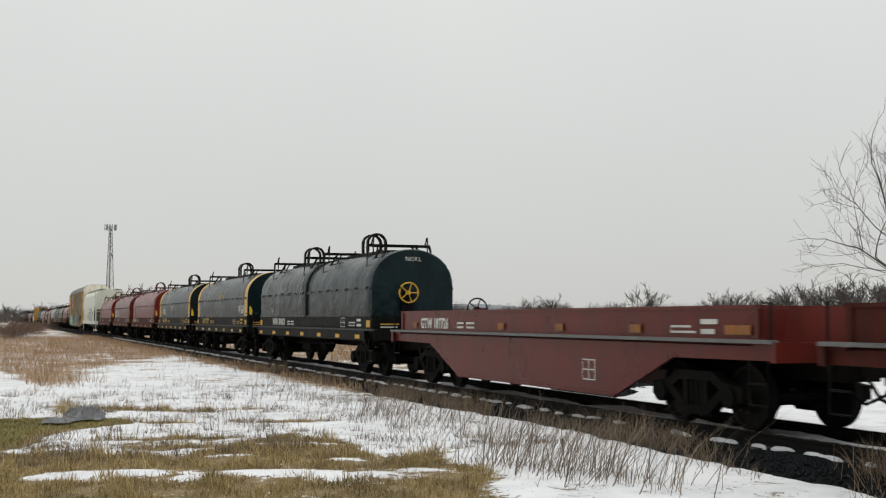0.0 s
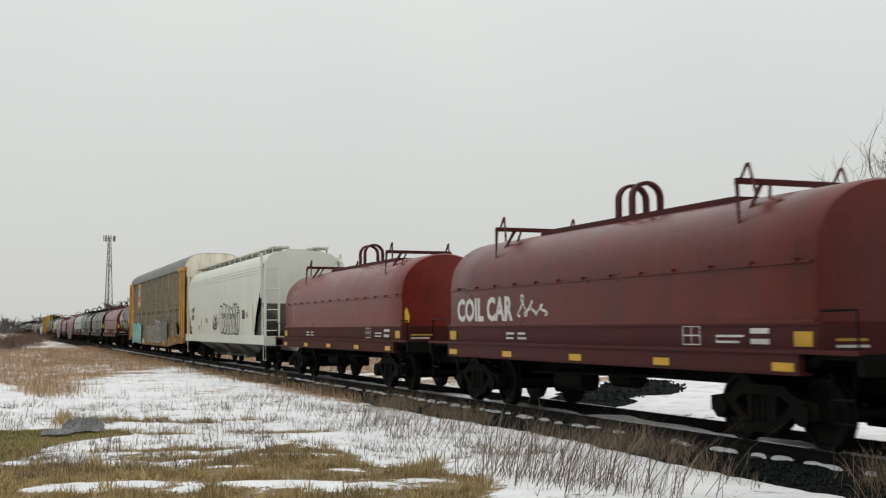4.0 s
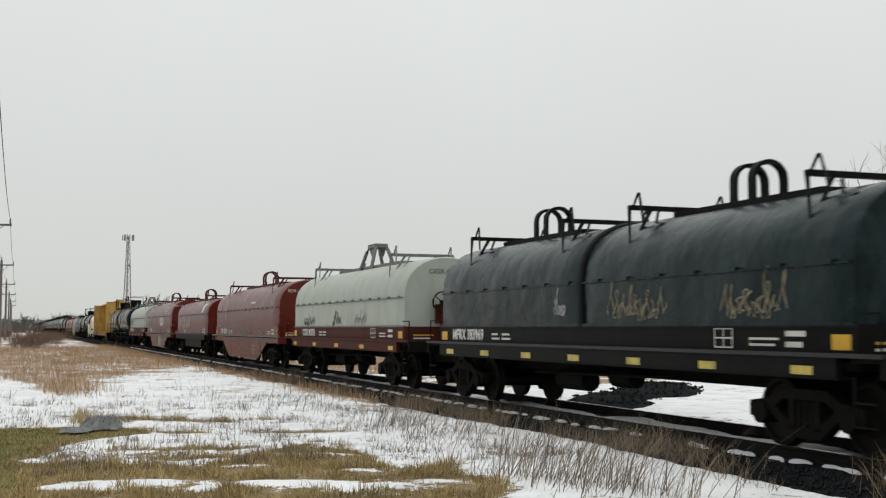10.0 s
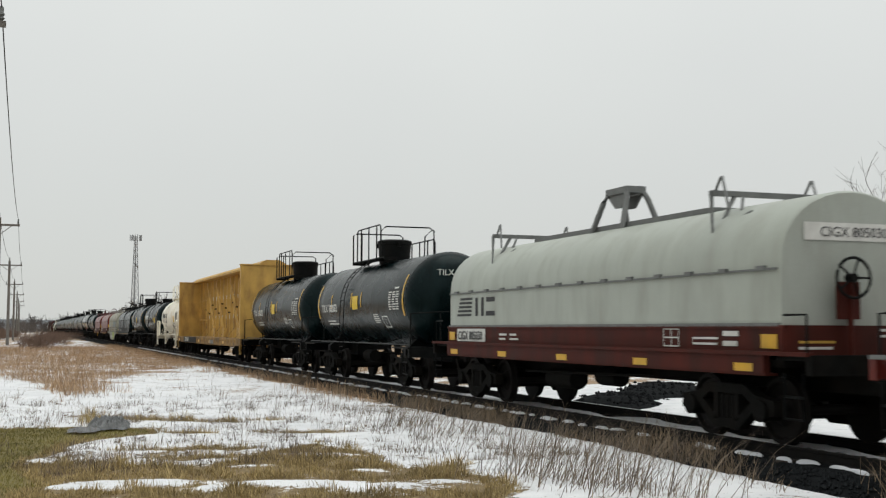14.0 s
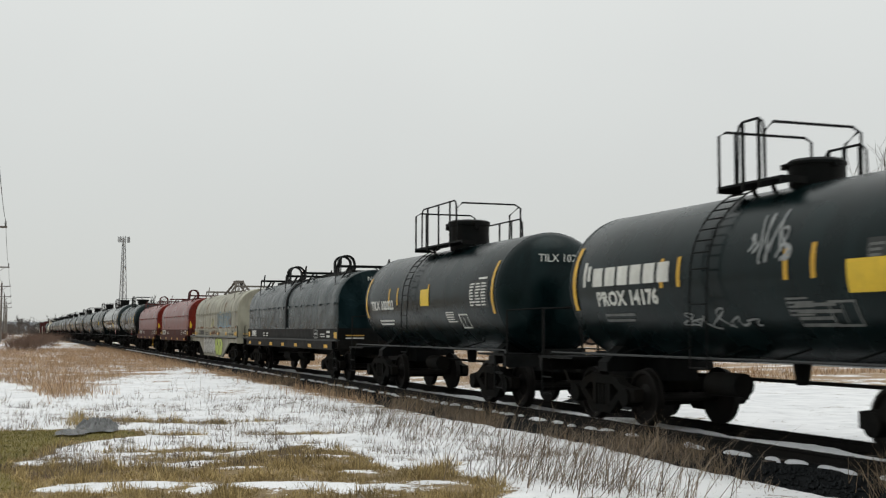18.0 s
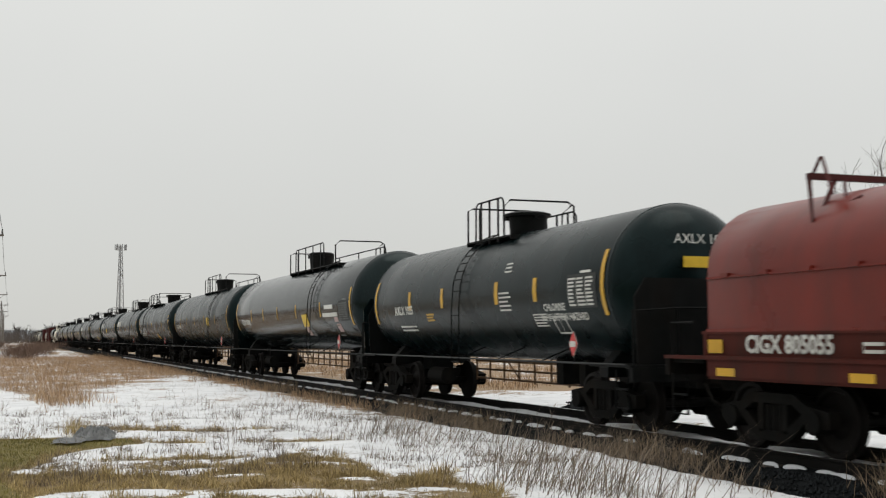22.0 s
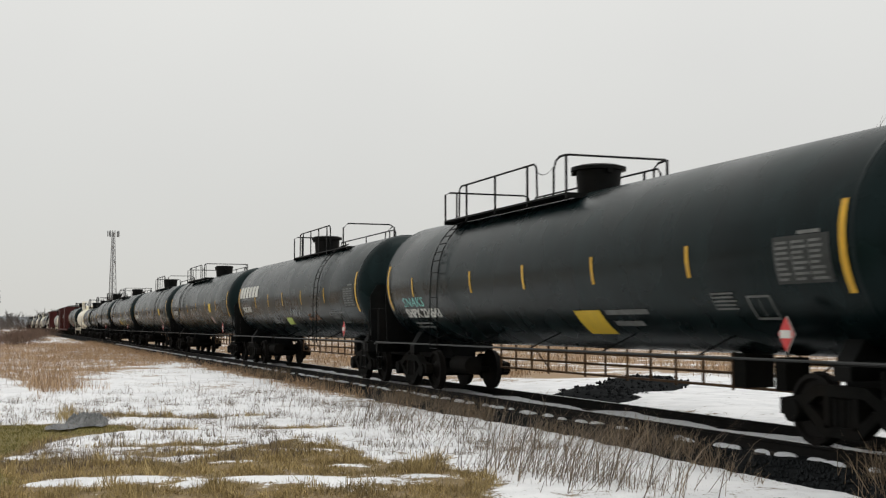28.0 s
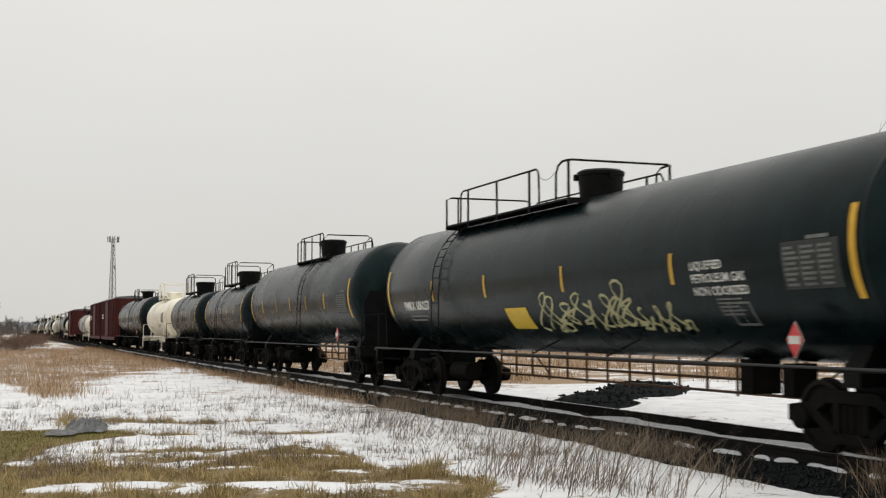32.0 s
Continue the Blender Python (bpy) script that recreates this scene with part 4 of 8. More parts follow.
def tank_car(name, label, s, half, mat, r=1.47, zc=2.57, head=0.72, end=None, trucks=None, deck=(-4.9, 2.3, 0.2), ladder_y=-1.4, number="", brand=False,
             stripes=None, pressure=True, seed=1, frame_mat=None, placard=None, marks=True, panel_mat=None, diamond=True, house=(0.43, 0.54), tall=None, number_y=None, number_z=None, number_wide=1.05, stripe_w=0.09, placard_z=None, placard_w=0.62):
    """A tank on two stub sills."""
    if half > 8:
        # long cars: the shell's rear end lies a little further back
        end = half + 1.22
        trucks = half - 0.58
        s, half = s + 0.17, half + 0.17
        deck, ladder_y = (deck[0] - 0.17, deck[1] - 0.17, deck[2] - 0.17), ladder_y - 0.17
        head -= 0.12
    car = rail_car(name, label, "tank car", s)
    end = end or half + 1.05
    trucks = trucks or half - 0.75
    fm = frame_mat or BLACK_PART
    side = round_side(r, zc)
    top = zc + r
    tank = part("tank", tank_form(half, r, zc, head), mat, car)
    # weld bands and saddle
    for y in (-half, half):
        f = Form()
        f.lathe([(y - 0.03, r - 0.002), (y - 0.025, r + 0.004), (y + 0.025, r + 0.004), (y + 0.03, r - 0.002)], "y", 48, (0, 0, zc))
        part("weld_band", f, mat, tank)
    for sy in (-1, 1):
        f = Form()
        y0, y1 = sorted((sy * (trucks - 0.85), sy * (end - 0.1)))
        f.box(-0.30, 0.30, y0, y1, 0.72, zc - r + 0.12)
        f.box(-1.45, 1.45, sy * (end - 0.16) - 0.07, sy * (end - 0.16) + 0.07, 0.84, 1.06)
        f.slab([(-1.05, 0.86), (1.05, 0.86), (1.05, 1.02), (r * 0.55, zc - r * 0.80), (0.0, zc - r + 0.03), (-r * 0.55, zc - r * 0.80), (-1.05, 1.02)], "y", sy * trucks - 0.16, sy * trucks + 0.16)
        part("stub_sill", f, fm, car)
        for sx in (-1, 1):
            f = Form()
            f.box(min(sx * 0.75, sx * 1.48), max(sx * 0.75, sx * 1.48), min(sy * (trucks + 0.3), sy * (end - 0.1)), max(sy * (trucks + 0.3), sy * (end - 0.1)), 1.06, 1.10)
            part("end_platform", f, fm, car)
            f = Form()
            y = sy * (end - 0.42)
            f.tube([(sx * 1.45, y - 0.2, 1.02), (sx * 1.45, y - 0.2, 0.42), (sx * 1.45, y + 0.2, 0.42), (sx * 1.45, y + 0.2, 1.02)], 0.022, 5)
            f.tube([(sx * 1.45, y - 0.2, 0.72), (sx * 1.45, y + 0.2, 0.72)], 0.018, 5)
            part("step", f, fm, car)
        f = Form()
        yy = sy * (end - 0.14)
        rail_panel(f, [(-1.40, yy, 1.05), (-1.40, yy, 1.95), (-0.6, yy, 2.0), (0.6, yy, 2.0), (1.40, yy, 1.95), (1.40, yy, 1.05)], 1.05, 0.02)
        part("end_rail", f, fm, car)
        if pressure:
            f = Form()
            f.slab([(-1.25, 1.1), (1.25, 1.1), (1.30, zc - 0.25), (1.1, zc + 0.05), (-1.1, zc + 0.05), (-1.30, zc - 0.25)], "y", sy * (half + head + 0.05) - 0.012, sy * (half + head + 0.05) + 0.012)
            part("head_shield", f, BLACK_PART if mat is BLACK_TANK else mat, car)
    # side handrail
    for sx in (-1, 1):
        f = Form()
        x = sx * (r + 0.07)
        zr = 1.10 if pressure else 1.16
        rail_panel(f, [(x, -end + 0.25, 1.05), (x, -end + 0.4, zr)] + [(x, -half + 0.4 + (2 * half - 0.8) * i / 6, zr) for i in range(7)] + [(x, end - 0.4, zr), (x, end - 0.25, 1.05)], zr - 0.02, 0.02)
        rail = part("side_rail", f, WORN_RAIL if mat is BLACK_TANK else fm, car)
        for i in range(1, 6):
            y = -half + 0.4 + (2 * half - 0.8) * i / 6
            zt = zc - r * 0.80
            f = Form()
            f.tube([(x, y, zr), (sx * math.sqrt(r * r - (zt - zc) ** 2), y, zt)], 0.014, 5)
            part("rail_bracket", f, fm, rail)
    # brake rods and safety rail under the shell
    f = Form()
    g0, g1 = -trucks + 1.4, trucks - 1.4
    if pressure:
        for x in (0.75,):
            for z in (0.95, 0.74, 0.52):
                f.tube([(x, g0, z), (x, g1, z)], 0.026, 5)
            n = int((g1 - g0) / 0.85)
            for i in range(n + 1):
                y = g0 + (g1 - g0) * i / n
                f.tube([(x, y, 1.08), (x, y, 0.50 if i % 2 else 0.46)], 0.028, 5)
            f.tube([(x, g0 + 1.0, 0.95), (x, g0 + 1.8, 0.5)], 0.02, 5)
            f.tube([(x, g1 - 2.0, 0.95), (x, g1 - 2.8, 0.5)], 0.02, 5)
        part("brake_rigging", f, RUSTY_PIPE, car, "rust-brown pipes and hangers")
        f = Form()
        f.lathe([(-0.5, 0.20), (0.5, 0.20)], "y", 14, (-0.55, trucks - 2.3, 0.62))
        part("brake_cylinder", f, UNDER, car)
        f = Form()
        f.box(-0.4, 0.0, -trucks + 1.95, -trucks + 2.2, 0.62, 1.08)
        part("control_valve", f, UNDER, car)
        f = Form()
        f.box(-0.4, 0.1, -trucks + 2.9, -trucks + 3.2, 0.62, 1.12)
        part("air_reservoir", f, UNDER, car)
    else:
        f.tube([(0.3, g0, 0.8), (0.3, g1, 0.8)], 0.03, 5)
        f.lathe([(-0.4, 0.18), (0.4, 0.18)], "y", 12, (-0.5, 0.9, 0.75))
        f.lathe([(0.78, 0.09), (zc - r + 0.05, 0.14)], "z", 12, (0, -0.2, 0))
        part("bottom_outlet", f, UNDER, car)
    put("brake_wheel", shared("brake_handwheel_" + BLACK_PART.name, handwheel_form, BLACK_PART), car, (0.45, -end + 0.12, 1.55))
    # crown
    tank_platform(car, fm, top + (-0.15 if pressure else 0.02), deck[0], deck[1], deck[2], house[0], house[1] - (0.07 if deck[1] > 5 else 0.0), top, tall=tall or (0.72 if deck[1] > 5 else 0.82 if pressure else 0.95), flare=0.22 if seed % 3 == 0 and pressure else 0.05, wide=0.65 if deck[1] > 5 else 0.42, hooked=deck[1] > 5)
    tank_ladder(car, r, zc, ladder_y, fm)
    # marks
    if marks:
        zm = 2.40
        st = stripes if stripes is not None else [0.70 * half, 0.37 * half, 0.07 * half, -0.25 * half, -0.58 * half]
        for y in st:
            f = Form()
            panel(f, side, y, y - stripe_w, zm - 0.20, zm + 0.25, 0.007, 4)
            part("reflector", f, YELLOW, car)
        for y in (half - 0.10, -half + 0.22) if mat is not WHITE_TANK else ():
            f = Form()
            panel(f, side, y, y - 0.12, zm - 0.50, zm + 0.60, 0.016, 8)
            part("end_stripe", f, YELLOW, car)
        pm = panel_mat or FADED_WHITE
        table_block(car, side, -half + 1.45, zm - 0.32, 1.0, 0.52, 8, 3, pm)
        bars(car, side, -half + 1.0, zm + 0.24, 0.55, 0.08, 1, pm, seed=seed)
        if number:
            letters_on_end(number, car, -half - head - 0.03, 0.0, zc + 0.62, 0.16, INK if pm is INK else WHITE_PAINT)
            car.children[-1].name = "end_stencil"
        low_number = brand and not pressure
        if number:
            letters(number, car, side, number_y if number_y is not None else half - (0.95 if pressure or brand else 0.6), number_z or zm - 0.29 - (0.14 if low_number else 0), 0.20 if pressure else 0.23, panel_mat or WHITE_PAINT, stretch=number_wide if pressure else 1.15, weight=0.05)
        bars(car, side, (number_y or half - 0.95) - 0.15, (number_z - 0.25 if number_z else zm - 0.70), 1.3, 0.18, 2, pm, seed=seed, gap=0.55)
        bars(car, side, -half + 3.1, zm - 0.66, 0.62, 0.26, 5, pm, seed=seed + 5, gap=0.5)
        box_y = 1.95 if seed in (34, 35) else 2.9 if seed in (30, 37) else 2.3
        f = Form()
        for a, b, c, d in ((0, 0.52, 0, 0.03), (0, 0.52, 0.29, 0.32), (0, 0.035, 0, 0.32), (0.485, 0.52, 0, 0.32), (0.24, 0.255, 0, 0.32)):
            panel(f, side, -half + box_y - a, -half + box_y - b, zm - 0.80 + c, zm - 0.80 + d, 0.008, 2)
        part("inspection_box", f, pm, car, smooth=False)
        if brand:
            x = half - (0.35 if pressure else 0.48)
            f = Form()
            pitch, z0, z1, t = (0.595, zm + 0.20, zm + 0.63, 0.13) if pressure else (0.425, zm - 0.11, zm + 0.20, 0.09)
            if not pressure:
                panel(f, side, x, x - 0.10, z0, z1 + 0.12, 0.008, 2)
                panel(f, side, x - 0.16, x - 0.26, z0 + 0.1, z1 + 0.05, 0.008, 2)
                x -= 0.36
            for i in range(6):
                y = x - i * pitch
                g = Form()
                panel(g, side, y, y - pitch * 0.80, z0, z1, 0.008, 3)
                part("owner_mark", g, WHITE_PAINT if mat is not WHITE_TANK else INK, car, "plain block of the owner mark")
            if f.v:
                part("owner_flame", f, WHITE_PAINT if mat is not WHITE_TANK else INK, car, smooth=False)
        if placard is not None:
            f = Form()
            low = zm - 0.06 - placard_z if placard_z else 0.0
            panel(f, side, placard, placard - placard_w, zm - 0.26 - low, zm + 0.14 - low, 0.012, 4)
            pl = part("warning_placard", f, LEMON, car, "lemon yellow warning placard")
            bars(pl, side, placard - 0.07, zm - 0.22 - low, 0.50, 0.32, 6, RUST_STAIN, seed=seed, gap=0.6)
            if pressure and seed in (28, 34, 35):
                f = Form()
                panel(f, side, placard - 0.05, placard - 0.50, zm - 0.78, zm - 0.46, 0.009, 3)
                nt = part("notice_plate", f, BLUSH, car, "pale notice plate")
                bars(nt, side, placard - 0.1, zm - 0.74, 0.36, 0.24, 4, PINK, seed=seed + 1)
                bars(car, side, placard - 0.6, zm - 0.80, 0.5, 0.36, 3, FADED_WHITE, seed=seed + 2, gap=0.2)
        if diamond:
            f = Form()
            y, z, w = -half + (0.9 if seed in (34, 35) else 1.2), 1.42, 0.21
            xs = -r - 0.03
            f.slab([(y + w * 0.7, z), (y, z + w), (y - w * 0.7, z), (y, z - w)], "x", xs, xs - 0.012)
            d = part("hazard_diamond", f, SIGN_RED, car, "red hazard diamond placard")
            f = Form()
            f.box(xs - 0.018, xs - 0.014, y - 0.11, y + 0.11, z - 0.05, z + 0.05)
            f.slab([(y + w * 0.76, z), (y, z + w * 1.09), (y - w * 0.76, z), (y, z - w * 1.09)], "x", xs + 0.001, xs + 0.006)
            part("diamond_panel", f, WHITE_PAINT, d)
            f = Form()
            f.tube([(xs + 0.02, y, z - 0.2), (xs + 0.02, y, 1.06)], 0.02, 5)
            part("placard_bracket", f, fm, car)
    running_gear(car, (-trucks, trucks), end + 0.35)
    return car


# ---- covered hopper ----
def hopper_car(s):
    car = rail_car("covered_hopper", "pale grey covered hopper with rooftop walkway and graffiti", "rail car", s)
    half, end = 8.95, 10.1
    side_x = [(-1.50, 1.30), (-1.53, 1.60), (-1.55, 2.2), (-1.55, 3.0), (-1.545, 3.5), (-1.50, 3.80), (-1.42, 4.05), (-1.28, 4.25), (-1.08, 4.38)]

    def side(z):
        for (x0, z0), (x1, z1) in zip(side_x, side_x[1:]):
            if z <= z1:
                return x0 + (x1 - x0) * max(0.0, (z - z0) / (z1 - z0))
        return side_x[-1][0]
    prof = side_x + [(-x, z) for x, z in reversed(side_x)]
    f = Form()
    rows = []
    for x, z in side_x:
        cut = 1.35 * max(0.0, 1 - (z - 1.3) / 1.75) ** 0.8
        rows.append([(x, -half + cut + (2 * half - 2 * cut) * i / 8, z) for i in range(9)])
    f.sheet(rows)
    f.sheet([[(-x, y, z) for x, y, z in r] for r in reversed(rows)])
    part("side_sheet", f, HOPPER, car)
    f = Form()
    f.slab([(-1.09, 4.37), (-0.75, 4.45), (-0.35, 4.49), (0.35, 4.49), (0.75, 4.45), (1.09, 4.37)], "y", -half, half)
    part("roof", f, HOPPER, car)
    for z in (3.62, 3.74, 3.86):
        f = Form()
        f.slab([(side(z) + 0.02, z), (side(z + 0.04) - 0.022, z + 0.03), (side(z + 0.06) - 0.022, z + 0.05), (side(z + 0.08) + 0.02, z + 0.08)], "y", -half + 0.1, half - 0.1)
        part("side_bead", f, HOPPER, car)
    for sy in (-1, 1):
        f = Form()
        f.slab([(-1.08, 4.38), (1.08, 4.38), (1.28, 4.25), (1.46, 3.8), (1.48, 2.5), (-1.48, 2.5), (-1.46, 3.8), (-1.28, 4.25)], "y", sy * half - 0.03, sy * half + 0.03)
        grid = [[(x, sy * half, 2.5) for x in (-1.48, -0.5, 0.5, 1.48)], [(x, sy * (half - 2.4), 0.95) for x in (-1.35, -0.5, 0.5, 1.35)]]
        part("end_wall", f, HOPPER, car)
        # shade below the end wall is put into the darker paint here
        f = Form()
        f.sheet(grid)
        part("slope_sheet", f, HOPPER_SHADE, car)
        for sx in (-1, 1):
            # recessed plate, its shade painted in with the darker hopper colour
            f = Form()
            f.slab([(sy * (half - 0.02), 3.2), (sy * (half - 0.02), 2.45), (sy * (half - 0.75), 1.3), (sy * (half - 1.9), 1.3), (sy * (half - 1.2), 3.2)], "x", sx * 1.34 - 0.02, sx * 1.34 + 0.02)
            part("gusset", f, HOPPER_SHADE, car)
            f = Form()
            f.box(sx * 1.50 - 0.06, sx * 1.50 + 0.02, sy * half - 0.05, sy * half + 0.05, 2.7, 4.36)
            part("corner_post", f, HOPPER, car)
        for sx in (-1, 1):
            f = Form()
            x = sx * 1.46
            f.tube([(x, sy * (end - 0.75), 1.25), (x, sy * (end - 0.75), 4.0), (x * 0.9, sy * (end - 0.9), 4.22)], 0.055, 6)
            f.tube([(sx * 0.95, sy * (end - 0.75), 1.3), (sx * 0.95, sy * (end - 0.75), 4.1)], 0.045, 6)
            for i in range(7):
                f.tube([(x, sy * (end - 0.75), 1.5 + 0.38 * i), (sx * 0.95, sy * (end - 0.75), 1.5 + 0.38 * i)], 0.018, 5)
                if i < 4:
                    f.tube([(x, sy * (end - 0.75), 1.5 + 0.38 * i), (x, sy * (end - 1.25), 1.5 + 0.38 * i)], 0.018, 5)
            f.tube([(x, sy * (end - 1.25), 1.2), (x, sy * (end - 1.25), 2.7)], 0.03, 5)
            part("end_ladder", f, HOPPER, car)
        f = Form()
        f.box(-1.5, 1.5, sy * (end - 0.55) - 0.1, sy * (end - 0.55) + 0.1, 0.95, 1.3)
        f.box(-1.45, 1.45, min(sy * (end - 0.6), sy * (half - 2.0)), max(sy * (end - 0.6), sy * (half - 2.0)), 1.18, 1.24)
        f.box(-0.3, 0.3, min(sy * (end - 0.4), sy * (half - 3.0)), max(sy * (end - 0.4), sy * (half - 3.0)), 0.75, 1.1)
        part("end_sill", f, HOPPER, car)
        f = Form()
        for sx in (-1, 1):
            y = sy * (end - 0.8)
            f.tube([(sx * 1.46, y - 0.2, 1.0), (sx * 1.46, y - 0.2, 0.42), (sx * 1.46, y + 0.2, 0.42), (sx * 1.46, y + 0.2, 1.0)], 0.022, 5)
        part("step", f, HOPPER, car)
    for sx in (-1, 1):
        f = Form()
        f.slab([(-end + 0.5, 1.32), (-end + 0.5, 0.98), (end - 0.5, 0.98), (end - 0.5, 1.32)], "x", sx * 1.50 - 0.05, sx * 1.50 + 0.05)
        part("side_sill", f, HOPPER, car)
    f = Form()
    for sx in (-1, 1):
        f.box(sx * 0.75 - 0.3, sx * 0.75 + 0.3, -half + 0.05, half + 0.55, 4.58, 4.63)
    for i in range(15):
        y = -half + 0.3 + (2 * half - 0.3) * i / 14
        for sx in (-1, 1):
            f.box(sx * 1.04 - 0.02, sx * 1.04 + 0.02, y - 0.05, y + 0.05, 4.36, 4.60)
            f.box(sx * 0.72 - 0.33, sx * 0.72 + 0.33, y - 0.03, y + 0.03, 4.53, 4.58)
    part("running_board", f, HOPPER, car)
    f = Form()
    for i in range(8):
        y = -half + 1.2 + (2 * half - 2.4) * i / 7
        f.box(-0.3, 0.3, y - 0.8, y + 0.8, 4.48, 4.56)
    part("hatch_cover", f, HOPPER, car)
    for i in range(4):
        y = -5.6 + 3.73 * i
        f = Form()
        k = len(f.v)
        a, b = 1.5, 0.38
        f.v += [(-1.35, y - a, 1.0), (1.35, y - a, 1.0), (1.35, y + a, 1.0), (-1.35, y + a, 1.0), (-0.55, y - b, 0.48), (0.55, y - b, 0.48), (0.55, y + b, 0.48), (-0.55, y + b, 0.48)]
        f.f += [(k, k + 1, k + 5, k + 4), (k + 1, k + 2, k + 6, k + 5), (k + 2, k + 3, k + 7, k + 6), (k + 3, k, k + 4, k + 7), (k + 4, k + 5, k + 6, k + 7)]
        f.box(-0.7, 0.7, y - 0.42, y + 0.42, 0.36, 0.48)
        part("discharge_chute", f, HOPPER_SHADE, car, "discharge chute in mud-stained paint darkened as if in shade")
    letters("OCPX", car, side, half - 1.35, 2.36, 0.24, INK)
    letters("62535", car, side, half - 1.35, 2.02, 0.24, INK)
    bars(car, side, half - 1.1, 1.55, 0.6, 0.16, 2, MOTTLED, seed=3, gap=0.6)
    bars(car, side, half - 3.4, 1.55, 0.5, 0.2, 4, MOTTLED, seed=4, gap=0.6)
    f = Form()
    panel(f, side, half - 5.55, half - 6.15, 1.85, 2.06, 0.008, 2)
    pl = part("notice", f, PALE_FILM, car, "lemon yellow notice")
    bars(pl, side, half - 5.6, 1.88, 0.5, 0.15, 3, RUST_STAIN, seed=2)
    for y in (half - 0.9, half - 4.3, half - 7.5, half - 13.4, -half + 1.45):
        f = Form()
        panel(f, side, y, y - 0.10, 1.50, 2.05 if y > -6 else 2.5, 0.008, 4)
        part("reflector", f, YELLOW, car)
    bars(car, side, half - 8.4, 1.72, 0.8, 0.34, 6, BLUSH, seed=8)
    f = Form()
    panel(f, side, -half + 3.5, -half + 2.95, 1.95, 2.30, 0.008, 2)
    pl = part("notice", f, INK, car, "black and white notice")
    bars(pl, side, -half + 3.45, 2.0, 0.42, 0.25, 2, WHITE_PAINT, seed=5)
    bars(car, side, -half + 4.5, 2.2, 0.6, 0.16, 2, MOTTLED, seed=9)
    bars(car, side, -half + 2.75, 2.0, 0.5, 0.22, 4, MOTTLED, seed=10)
    bubble(car, side, half - 9.5, 1.34, 4.2, 1.22, 6, None, INK, 12, "black outlined graffiti", 0.055)
    scrawl(car, side, half - 7.5, 1.5, 1.0, 0.8, INK, 15, 5, 0.05, label="black graffiti tag")
    running_gear(car, (-7.2, 7.2), end + 0.35)
    return car


